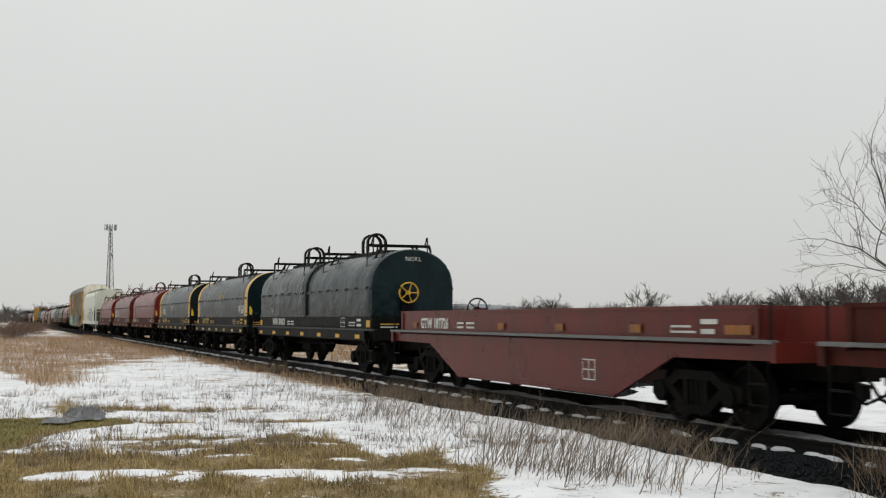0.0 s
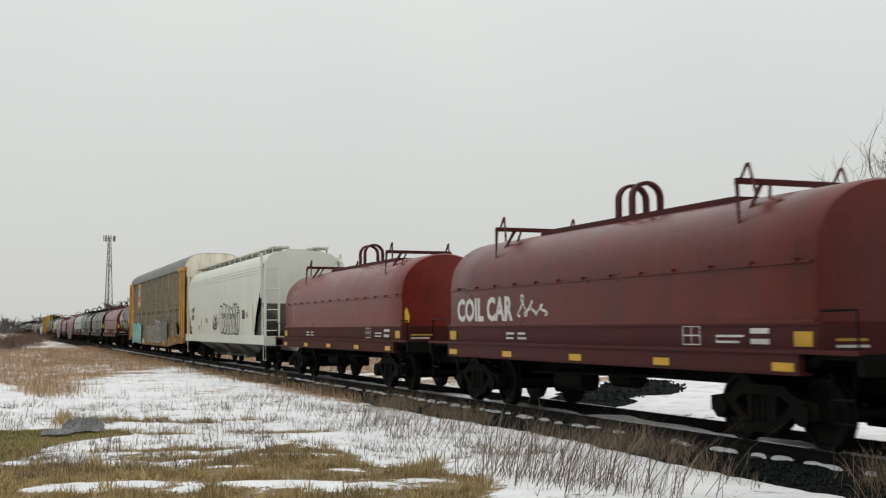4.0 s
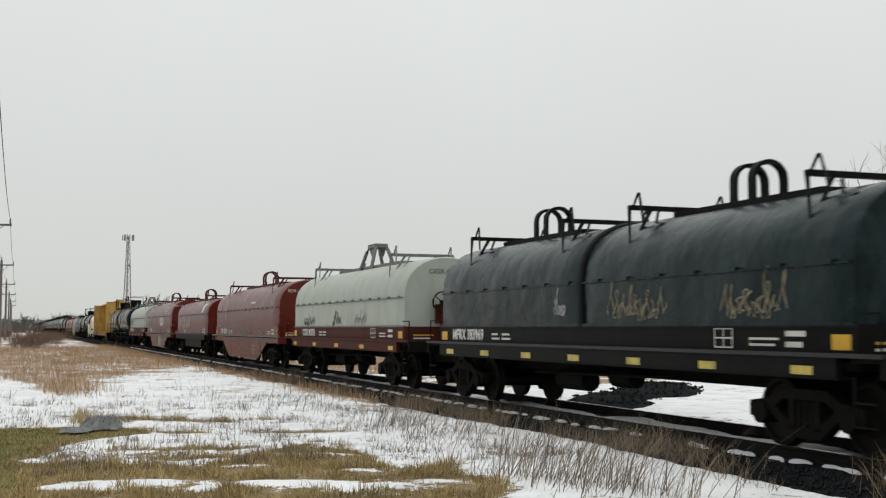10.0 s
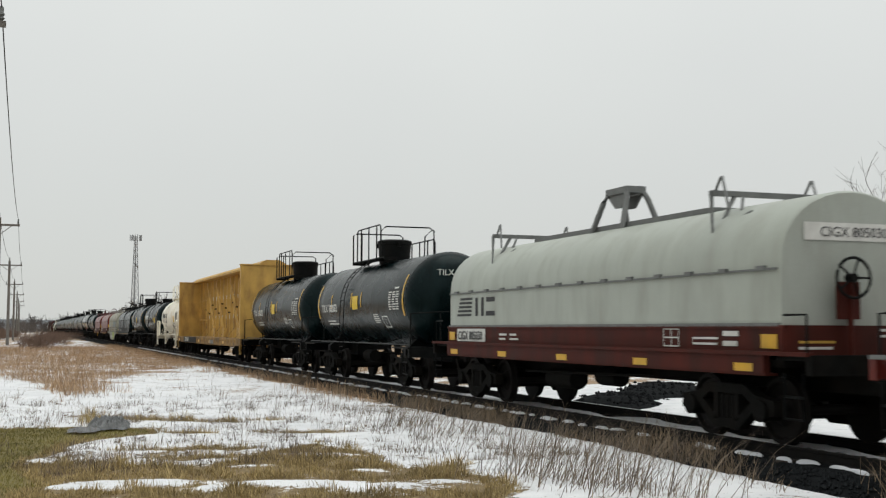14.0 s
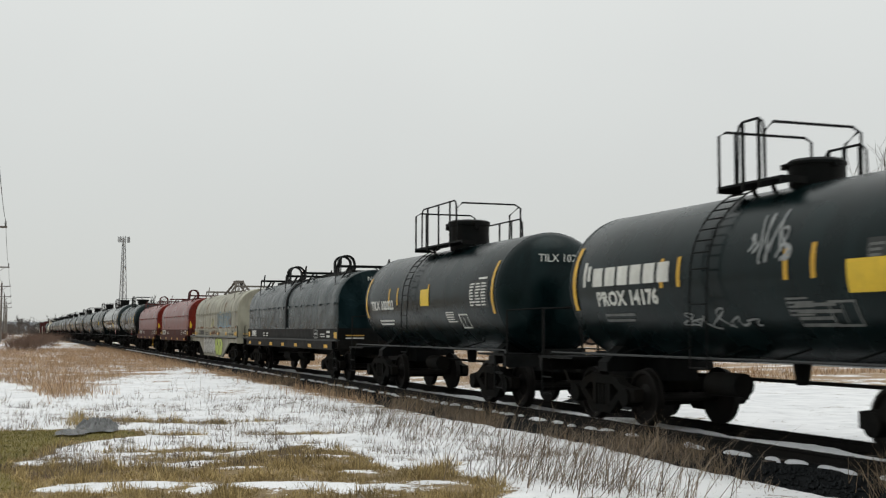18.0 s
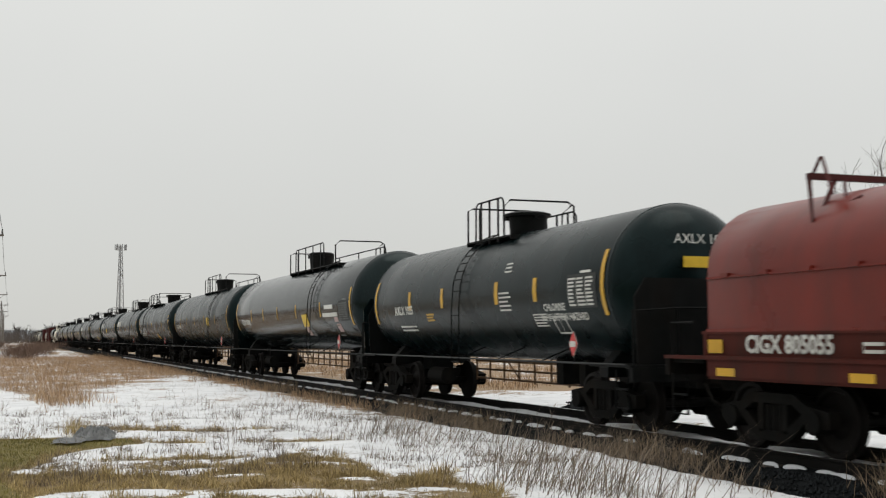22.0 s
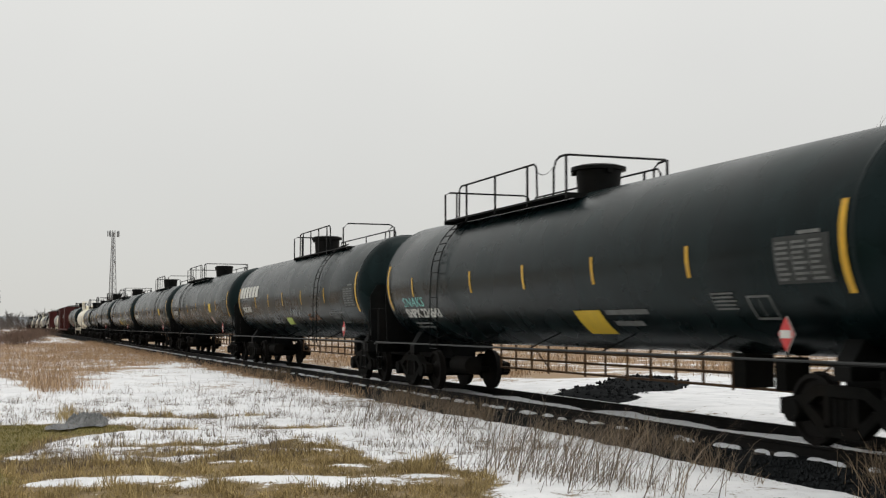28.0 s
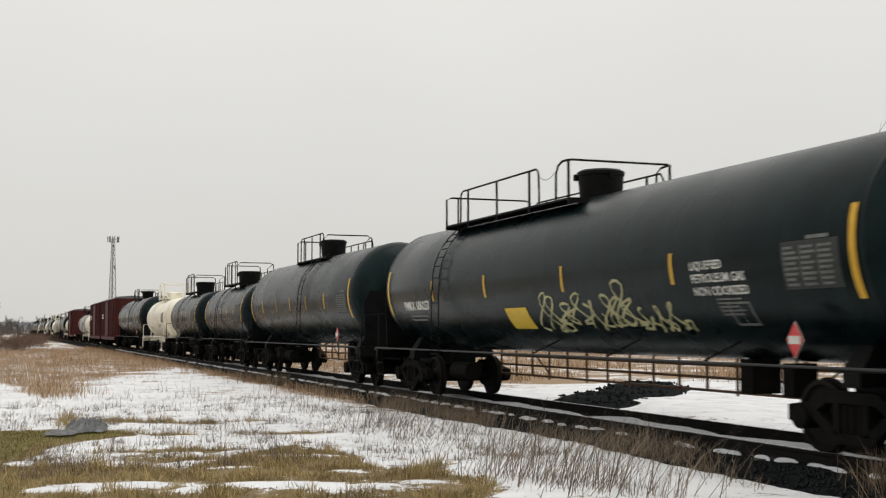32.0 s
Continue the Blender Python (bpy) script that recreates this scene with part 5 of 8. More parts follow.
# ---- covered automobile carrier ----
def rack_car(s):
    car = rail_car("autorack", "tall yellow automobile carrier with dirty screens and graffiti", "rail car", s)
    half, end = 13.4, 13.9
    for sx in (-1, 1):
        f = Form()
        f.slab([(-half, 1.12), (-half, 0.86), (-half + 2.4, 0.80), (-half + 6.4, 0.58), (half - 6.4, 0.58), (half - 2.4, 0.80), (half, 0.86), (half, 1.12)], "x", sx * 1.50 - 0.06, sx * 1.50 + 0.06)
        part("side_sill", f, WORN_SILL, car)
    f = Form()
    f.box(-1.4, 1.4, -half, half, 0.98, 1.08)
    f.box(-0.4, 0.4, -end + 0.3, end - 0.3, 0.55, 0.98)
    part("deck", f, UNDER, car)
    f = Form()
    f.slab([(-8.3, 0.97), (-7.4, 0.34), (7.4, 0.34), (8.3, 0.97)], "x", -0.75, 0.75)
    part("centre_sill", f, UNDER, car)
    lo, hi, inner = 1.14, 4.72, half - 2.05
    lines = [-inner, -8.8, -6.75, -4.15, -1.4, 1.35, 4.1, 6.75, 8.8, inner]
    n, bay = len(lines) - 1, 2.0
    for sx in (-1, 1):
        for i in range(n):
            y0, y1 = lines[i] + 0.06, lines[i + 1] - 0.06
            f = Form()
            rows, m = [], 34
            for j in range(m + 1):
                z = lo + (hi - lo) * j / m
                x = sx * (1.49 + (0.012 if j % 2 else -0.012))
                rows.append([(x, y0, z), (x, y1, z)])
            f.sheet(rows)
            screen = part("screen_panel", f, RACK_PANEL, car, smooth=False)
            if sx < 0:
                f = Form()
                for a in range(3):
                    for z in (1.55, 2.05, 2.55, 2.62, 3.3, 3.8, 4.3, 4.5):
                        y = y0 + (y1 - y0) * (0.14 + 0.36 * a)
                        f.box(-1.512, -1.495, y - 0.014, y + 0.014, z, z + 0.03)
                f.box(-1.508, -1.495, y0 + 0.02, y1 - 0.02, 2.58, 2.592)
                part("bolt_rows", f, UNDER, screen)["kind"] = "stuff"
            if i:
                y = lines[i]
                f = Form()
                f.slab([(y - 0.16, 4.76), (y + 0.16, 4.76), (y + 0.16, 4.68), (y + 0.055, 4.66), (y + 0.055, 1.75), (y + 0.15, 1.12), (y - 0.15, 1.12), (y - 0.055, 1.75), (y - 0.055, 4.66), (y - 0.16, 4.68)], "x", sx * 1.49 - 0.03, sx * 1.49 + 0.03)
                part("post", f, POST_CREAM, car)
        f = Form()
        f.box(sx * 1.52 - 0.05, sx * 1.52 + 0.05, -half, half, 4.72, 4.80)
        part("roof_rail", f, RACK_ROOF, car)
    # roof of cross-ribbed sheets
    f = Form()
    prof = [(-1.56, 4.78), (-1.50, 5.05), (-1.32, 5.28), (-1.0, 5.48), (-0.5, 5.56), (0.5, 5.56), (1.0, 5.48), (1.32, 5.28), (1.50, 5.05), (1.56, 4.78)]
    rows, m = [], 300
    for j in range(m + 1):
        y = -half + 0.1 + (2 * half - 0.2) * j / m
        k = 1.0 + (0.006 if (j // 2) % 2 else -0.004)
        rows.append([(x * k, y, 4.78 + (z - 4.78) * k) for x, z in prof])
    f.sheet(rows)
    part("roof", f, RACK_ROOF, car)
    for sy in (-1, 1):
        f = Form()
        f.slab([(x * 0.985, z) for x, z in prof] + [(1.48, 4.3), (-1.48, 4.3)], "y", sy * (half - 0.16) - 0.03, sy * (half - 0.16) + 0.03)
        gable = part("end_gable", f, WHITE_TANK, car, "off-white upper end panel")
        for x in (-0.75, 0.02, 0.8):
            f = Form()
            f.box(x - 0.02, x + 0.02, sy * half - 0.14, sy * half - 0.06, 4.35, 5.5)
            part("gable_rib", f, WHITE_TANK, gable)
        for sx in (-1, 1):
            f = Form()
            y0, y1 = sorted((sy * (half - 0.08), sy * (half - 0.2)))
            f.box(min(sx * 0.02, sx * 1.46), max(sx * 0.02, sx * 1.46), y0, y1, 1.1, 4.3)
            door = part("end_door", f, YELLOW_CAR, car)
            for z in (1.5, 2.3, 3.1, 3.9):
                f = Form()
                f.box(min(sx * 0.06, sx * 1.42), max(sx * 0.06, sx * 1.42), min(sy * (half - 0.02), y0), max(sy * (half - 0.02), y0), z, z + 0.08)
                part("door_rib", f, YELLOW_CAR, door)
            f = Form()
            a, b = sorted((sy * (half - 2.0), sy * (half - 0.05)))
            f.box(sx * 1.50 - 0.035, sx * 1.50 + 0.035, a, b, 1.12, 4.62)
            for y in (sy * (half - 2.0), sy * (half - 1.45), sy * (half - 0.12)):
                f.box(sx * 1.51 - 0.045, sx * 1.51 + 0.045, y - 0.07, y + 0.07, 1.12, 4.70)
            f.box(sx * 1.56 - 0.09, sx * 1.56 + 0.09, a - 0.3, b, 4.62, 4.80)
            corner = part("corner_panel", f, YELLOW_CAR, car)
            f = Form()
            for yy in (sy * (half - 0.15), sy * (half - 0.75)):
                f.tube([(sx * 1.64, yy, 0.8), (sx * 1.64, yy, 4.6)], 0.03, 5)
            for i in range(10):
                f.tube([(sx * 1.64, sy * (half - 0.15), 1.0 + 0.37 * i), (sx * 1.64, sy * (half - 0.75), 1.0 + 0.37 * i)], 0.02, 5)
            part("ladder", f, YELLOW_CAR, corner)
            if sy < 0:
                f = Form()
                f.lathe([(-0.03, 0.16), (0.03, 0.16)], "x", 14, (sx * 1.66, sy * (half - 1.75), 1.75))
                f.box(sx * 1.62 - 0.05, sx * 1.62 + 0.05, sy * (half - 1.75) - 0.07, sy * (half - 1.75) + 0.07, 1.3, 1.75)
                part("door_gear", f, UNDER, corner)
        f = Form()
        f.box(-1.45, 1.45, sy * end - 0.2, sy * end - 0.05, 0.75, 1.1)
        part("end_sill", f, UNDER, car)
        f = Form()
        y = sy * (half - 0.98)
        panel(f, flat_side(-1.54), y + 0.30, y - 0.30, 1.98, 2.16, 0.004, 1)
        part("notice", f, LEMON, car)
    side = flat_side(-1.585)
    # shield-shaped railway mark on its yellow plate near the rear
    yb = 8.72
    f = Form()
    panel(f, flat_side(-1.53), yb, yb - 0.94 * bay, 3.05, 4.66, 0.0, 1)
    plate = part("emblem_plate", f, YELLOW_CAR, car)
    c, w = yb - 0.47 * bay, 0.62

    def shield(k):
        top = [(c + w * k, 4.30), (c + w * 0.75 * k, 4.45), (c + w * 0.4 * k, 4.42), (c, 4.58 if k > 0.98 else 4.55)]
        top += [(2 * c - y, z) for y, z in reversed(top[:-1])]
        low = [(c - w * k, 3.9), (c - w * 1.02 * k, 3.6), (c - w * 0.8 * k, 3.36), (c - w * 0.4 * k, 3.26), (c, 3.16)]
        low += [(2 * c - y, z) for y, z in reversed(low[:-1])]
        return top + low
    f = Form().slab(shield(1.0), "x", -1.560, -1.552)
    part("emblem_rim", f, WHITE_PAINT, plate)
    f = Form().slab([(c + w * 0.92, 4.28), (c + w * 0.7, 4.40), (c + w * 0.4, 4.38), (c, 4.52), (c - w * 0.4, 4.38), (c - w * 0.7, 4.40), (c - w * 0.92, 4.28), (c - w * 0.86, 3.92), (c + w * 0.86, 3.92)], "x", -1.570, -1.561)
    part("emblem_field", f, SIGN_BLUE, plate)
    f = Form()
    for i in range(2):
        f.box(-1.576, -1.571, c - 0.42, c + 0.42, 4.14 - i * 0.17, 4.24 - i * 0.17)
    part("emblem_lettering", f, WHITE_PAINT, plate)
    f = Form()
    for i in range(6):
        y = c + 0.45 - i * 0.18
        f.box(-1.568, -1.561, y - 0.04, y + 0.04, 3.36 + 0.1 * abs(i - 2.5) / 2.5, 3.88)
    part("emblem_bars", f, SIGN_RED, plate)
    bubble(car, flat_side(-1.60), inner - 0.25, 0.62, 4.9, 1.36, 5, TEAL, INK, 21, "teal lettered graffiti", 0.035, spiky=0.55)
    scrawl(car, flat_side(-1.605), inner - 1.0, 0.95, 3.8, 0.7, PALE_TEAL, 26, 5, 0.05)
    scrawl(car, side, inner - 6.0, 1.15, 2.6, 0.7, GHOST, 22, 6, 0.09)
    bubble(car, flat_side(-1.60), inner - 8.6, 0.80, 4.2, 0.95, 6, GHOST, GHOST_WHITE, 23, "white ghosted graffiti", 0.035, spiky=0.25)
    bubble(car, flat_side(-1.60), inner - 13.1, 0.80, 2.2, 1.25, 4, GHOST, GHOST_WHITE, 24, "white ghosted graffiti", 0.05, spiky=0.6)
    bubble(car, flat_side(-1.60), inner - 15.2, 0.90, 3.2, 1.05, 9, GHOST, CHALK, 27, "pale dripping spray paint", 0.04, spiky=0.7)
    scrawl(car, side, inner - 20.8, 1.75, 0.95, 1.3, CHALK, 25, 3, 0.06)
    letters("TTGX", car, flat_side(-1.565), 6.55, 0.68, 0.22, WHITE_PAINT, weight=0.05)
    bars(car, flat_side(-1.565), 5.3, 0.68, 1.2, 0.22, 1, WHITE_PAINT, seed=5, gap=0.1)
    letters("TTX", car, flat_side(-1.565), -4.9, 0.72, 0.20, WHITE_PAINT, weight=0.05)
    for y in (inner - 1, inner - 6, inner - 11, inner - 16, inner - 21):
        f = Form()
        panel(f, flat_side(-1.565), y, y - 0.45, 0.88, 0.99, 0.006, 1)
        part("reflector", f, YELLOW, car)
    running_gear(car, (-9.8, 9.8), end + 0.35)
    return car


# ---- centre-beam lumber car ----
def beam_car(s):
    car = rail_car("centerbeam_flatcar", "empty yellow centre-beam flat car with open posts", "rail car", s)
    half, end = 11.35, 12.1
    for sx in (-1, 1):
        f = Form()
        f.slab([(-half - 0.3, 1.10), (-half - 0.3, 0.80), (-half + 3.0, 0.74), (half - 3.0, 0.74), (half + 0.3, 0.80), (half + 0.3, 1.10)], "x", sx * 1.45 - 0.05, sx * 1.45 + 0.05)
        for i in range(26):
            y = -half + 0.4 + (2 * half - 0.8) * i / 25
            f.box(sx * 1.50 - 0.03, sx * 1.50 + 0.05, y - 0.10, y + 0.10, 0.90, 1.02)
        part("side_sill", f, WORN_SILL, car)
    f = Form()
    f.box(-1.42, 1.42, -half, half, 1.02, 1.09)
    f.box(-0.35, 0.35, -end + 0.3, end - 0.3, 0.60, 1.02)
    part("deck", f, WORN_SILL, car)
    for sy in (-1, 1):
        f = Form()
        a, b = sorted((sy * half, sy * (half - 0.16)))
        f.box(-1.45, 1.45, a, b, 1.09, 4.44)
        for sx in (-1, 1):
            f.box(sx * 1.40 - 0.07, sx * 1.40 + 0.07, min(a, b) - 0.04, max(a, b) + 0.04, 1.09, 4.44)
        f.box(-1.49, 1.49, a - 0.06, b + 0.06, 4.442, 4.49)
        part("bulkhead", f, BEAM_YELLOW, car)
        f = Form()
        y0, y1 = sorted((sy * (half - 0.16), sy * (half - 3.2)))
        f.box(-0.09, 0.09, y0, y1, 1.09, 4.42)
        web = part("end_web", f, BEAM_YELLOW, car)
        for i in range(6):
            y = y0 + (y1 - y0) * i / 5
            f = Form()
            f.box(-0.20, -0.09, y - 0.05, y + 0.05, 1.09, 4.42)
            part("web_rib", f, BEAM_YELLOW, web)
        for z in (2.05, 3.25):
            f = Form()
            f.box(-0.17, -0.09, y0, y1, z, z + 0.09)
            part("web_stringer", f, BEAM_YELLOW, web)
    f = Form()
    f.slab([(-0.62, 4.42), (-0.62, 4.52), (-0.3, 4.70), (0.3, 4.70), (0.62, 4.52), (0.62, 4.42)], "y", -half, half)
    part("top_chord", f, BEAM_YELLOW, car)
    n, span = 14, 8.0
    for i in range(n):
        y = 0.35 - span + 2 * span * i / (n - 1)
        f = Form()
        f.slab([(-0.17, 1.09), (-0.09, 4.43), (0.09, 4.43), (0.17, 1.09)], "y", y - 0.085, y + 0.085)
        post = part("post", f, BEAM_YELLOW, car)
        f = Form()
        for z in (2.1, 3.2):
            x = -0.17 + 0.08 * (z - 1.09) / 3.28
            f.box(x - 0.012, x + 0.02, y - 0.03, y + 0.03, z, z + 0.22)
        part("strap_slot", f, WHITE_PAINT, post)
        f = Form()
        f.box(-0.22, -0.13, y - 0.12, y + 0.06, 2.42 + 0.25 * (i % 3), 2.49 + 0.25 * (i % 3))
        part("winch", f, UNDER, post)
    for a, b in ((7.4, 4.4), (4.0, 1.0), (-4.4, -7.4), (-1.0, -4.0)):
        f = Form()
        f.tube([(-0.22, a, 4.1), (-0.25, b, 1.25)], 0.055, 6)
        f.box(-0.26, -0.10, a - 0.2, a + 0.2, 3.95, 4.3)
        f.box(-0.29, -0.13, b - 0.35, b + 0.35, 1.09, 1.6)
        part("brace", f, BEAM_YELLOW, car)
    f = Form()
    for i in range(6):
        y = -6 + 2.4 * i
        f.tube([(-0.2, y + 1.5, 2.6), (-0.7, y - 1.5, 1.6), (-1.3, y - 3.0, 1.1)], 0.007, 4)
    part("tie_cable", f, BLACK_PART, car)
    side = flat_side(-1.505)
    f = Form()
    panel(f, side, half - 3.1, half - 8.6, 0.76, 1.085, 0.032, 1)
    part("number_board", f, BLACK_PART, car, "black painted stretch of the sill")
    letters("TTZX 87163", car, flat_side(-1.54), half - 3.7, 0.83, 0.21, WHITE_PAINT, weight=0.05, stretch=1.1)
    for y in (half - 0.8, half - 5.5, half - 9.5, half - 13.5, half - 18):
        f = Form()
        panel(f, side, y, y - 0.55, 0.83, 0.96, 0.03, 1)
        part("reflector", f, YELLOW, car)
    f = Form()
    panel(f, side, -half + 9.0, -half + 7.6, 0.80, 0.98, 0.03, 1)
    part("stencil_board", f, GREY_STEEL, car)
    for sy in (-1, 1):
        f = Form()
        f.box(-1.45, 1.45, sy * (end - 0.4) - 0.08, sy * (end - 0.4) + 0.08, 0.82, 1.1)
        part("end_sill", f, UNDER, car)
        f = Form()
        for sx in (-1, 1):
            y = sy * (half + 0.1)
            f.tube([(sx * 1.46, y - 0.2, 0.9), (sx * 1.46, y - 0.2, 0.42), (sx * 1.46, y + 0.2, 0.42), (sx * 1.46, y + 0.2, 0.9)], 0.022, 5)
        part("step", f, BEAM_YELLOW, car)
    f = Form()
    f.lathe([(-0.5, 0.2), (0.5, 0.2)], "y", 12, (-0.6, -1.5, 0.55))
    f.tube([(-0.9, -7, 0.6), (-0.9, 7, 0.62)], 0.025, 5)
    part("brake_cylinder", f, UNDER, car)
    running_gear(car, (-8.4, 8.4), end + 0.3)
    return car


# ---- box car ----
def box_car(s, length=15.6):
    car = rail_car("boxcar", "maroon steel box car with sliding door", "rail car", s)
    half = length / 2 - 0.6
    f = Form()
    f.box(-1.45, 1.45, -half, half, 1.0, 4.35)
    for i in range(17):
        y = -half + 2 * half * i / 16
        for sx in (-1, 1):
            f.box(sx * 1.47 - 0.03, sx * 1.47 + 0.03, y - 0.04, y + 0.04, 1.0, 4.35)
    part("body", f, MAROON, car)
    f = Form()
    f.slab([(-1.5, 4.35), (-1.3, 4.5), (0, 4.6), (1.3, 4.5), (1.5, 4.35)], "y", -half - 0.03, half + 0.03)
    part("roof", f, GREY_STEEL, car)
    for sx in (-1, 1):
        f = Form()
        f.box(sx * 1.53 - 0.04, sx * 1.53 + 0.04, -1.5, 1.5, 1.05, 4.2)
        for z in (1.6, 2.4, 3.2, 4.0):
            f.box(sx * 1.58 - 0.02, sx * 1.58 + 0.02, -1.45, 1.45, z, z + 0.06)
        part("sliding_door", f, MAROON, car)
        f = Form()
        f.box(sx * 1.44 - 0.05, sx * 1.44 + 0.05, -half, half, 0.72, 1.0)
        part("side_sill", f, MAROON, car)
    bars(car, flat_side(-1.50), half - 1.0, 2.7, 2.0, 0.5, 2, WHITE_PAINT, seed=3)
    ladder(car, -1.56, -half + 0.4, 1.0, 4.3, rungs=8, mat=MAROON)
    ladder(car, -1.0, -half - 0.08, 1.0, 4.3, rungs=8, mat=MAROON, along=False)
    f = Form()
    f.box(-0.35, 0.35, -half - 0.4, half + 0.4, 0.62, 1.0)
    part("centre_sill", f, UNDER, car)
    running_gear(car, (-half + 1.6, half - 1.6), length / 2 + 0.1)
    return car


# ---- ground ----
def bump2(x, y, cx, cy, rx, ry):
    return math.exp(-((x - cx) / rx) ** 2 - ((y - cy) / ry) ** 2)


# the meadow is described along two axes: u to the side and v away from the standing point
SNOW_STREAKS = ((-4.30, 13.60, 0.55, 0.20), (-3.75, 14.00, 0.60, 0.30), (-2.78, 13.63, 0.16, 0.22), (-1.95, 13.98, 0.75, 0.20), (-0.95, 13.72, 0.62, 0.26),
                (-2.0, 17.05, 0.75, 0.13), (-0.75, 16.6, 0.35, 0.12), (-0.1, 14.1, 0.28, 0.2), (-2.6, 15.6, 0.3, 0.09), (-1.2, 15.2, 0.22, 0.08))
GRASS_SPOTS = ((-5.2, 23.6, 1.2, 0.45), (-3.9, 24.3, 0.5, 0.5), (-6.6, 24.0, 0.5, 0.35), (-4.1, 17.9, 0.8, 0.25), (-3.6, 16.7, 0.9, 0.3), (-4.6, 20.8, 0.5, 0.3), (-2.6, 21.3, 0.7, 0.25), (-7.6, 24.5, 0.7, 0.5), (-2.2, 19.2, 0.35, 0.2))


def side_on(x, y):
    return 0.94 * x - 0.342 * y, 0.342 * x + 0.94 * y


def ramp01(a):
    return max(0.0, min(1.0, a))


def lawn_share(x, y):
    """1 on the mown lawn, 0 on the rough meadow."""
    u, v = side_on(x, y)
    edge = -6.05 + 0.75 * math.exp(-((v - 20.6) / 0.8) ** 2) + 1.3 * ramp01((16.2 - v) / 2.5) + 0.25 * noise.noise(Vector((u * 1.5, v * 1.1, 5)))
    return ramp01((edge - u) / 0.35 + 0.5) * ramp01((21.7 + 0.2 * noise.noise(Vector((u, v, 8))) - v) / 0.25)


def snow_cover(x, y):
    """Above 0.5 the snow still lies."""
    u, v = side_on(x, y)
    far = ramp01((v - 30) / 20)
    n = noise.fractal(Vector((u * 0.55, v * 0.50, 0.3)), 1.0, 2.0, 4) * (0.12 + 0.26 * far)
    n += (0.15 + 0.06 * far) * noise.fractal(Vector((u * 1.7, v * 2.2, 7.7)), 1.0, 2.0, 3)
    if x > 12.5:
        c = 0.76 - 0.44 * ramp01((y - 34 - 3 * math.sin(x * 0.15) - 6 * noise.noise(Vector((x * 0.12, 3, 3)))) / 8)
        c -= 0.60 * bump2(x, y, 16.5, 38.5, 3.2, 3.0)
        c += 0.26 * bump2(x, y, 26.0, 47.0, 14.0, 1.6)
        return c + n * 1.1
    c = 0.74
    # rough grass in the foreground, with a hump on its far side
    top = 16.35 + 2.0 * math.exp(-((u + 1.9) / 1.0) ** 4) + 0.35 * math.sin(u * 2.3 + 0.6)
    right = 0.95 + 0.13 * (12.5 - v) + 0.2 * math.sin(v * 1.9)
    c -= 0.50 * ramp01((top - v) / 0.7) * ramp01((right - u) / 0.45)
    c -= 0.13 * math.exp(-((v - 17.4) / 1.3) ** 2) * ramp01((-2.6 - u) / 0.6)
    for a, b, p, q in GRASS_SPOTS:
        c -= 0.36 * bump2(u, v, a, b, p, q)
    # the russet meadow begins along a slanting edge
    c -= 0.26 * ramp01((y - 33.5 - 3.6 * max(0.0, x - 1.4) - 8 * ramp01((1.0 - x) / 1.5)) / 7)
    c -= 0.28 * ramp01((x - 7.6) / 0.7) * ramp01((y - 21) / 8)
    c -= 0.06 * ramp01((y - 60) / 40)
    c += 0.34 * bump2(x, y, 1.0, 128.0, 6.0, 9.0) + 0.30 * bump2(x, y, 5.0, 176.0, 7.0, 10.0) + 0.25 * bump2(x, y, -3.0, 82.0, 3.0, 8.0)
    for a, b, p, q in SNOW_STREAKS:
        c = max(c, 0.24 + 0.62 * bump2(u, v, a, b, p, q) ** 0.6)
    c -= 1.2 * lawn_share(x, y)
    return c + n


def lay(x, y):
    """Height of the ground sheet."""
    h = GROUND + 0.05 * noise.noise(Vector((x * 0.35, y * 0.3, 1.7))) + 0.018 * noise.noise(Vector((x * 2.2, y * 2.2, 4.0)))
    toe = 8.42 + 0.28 * math.exp(-((y - 18) / 3.0) ** 2) + 0.18 * noise.noise(Vector((2.0, y * 0.7, 3))) + 0.10 * noise.noise(Vector((7.0, y * 2.6, 3)))
    if toe < x < 13.6:
        h -= 0.14 * min(1.0, (x - toe) / 0.6, (13.6 - x) / 0.6)
    return h


BED = ((-2.85, -0.52), (-2.02, -0.33), (-1.68, -0.20), (-1.45, -0.165))


def top_of(x, y):
    """Height of whatever lies uppermost, meadow or ballast."""
    d = x - TRACK_X
    if -2.85 < d < -1.45:
        return max(lay(x, y), float(np.interp(d, [p[0] for p in BED], [p[1] for p in BED])))
    return lay(x, y)


def spread(values):
    out = []
    for a, b, step in values:
        k = a
        while k < b - 1e-6:
            out.append(k)
            k += step
    return out


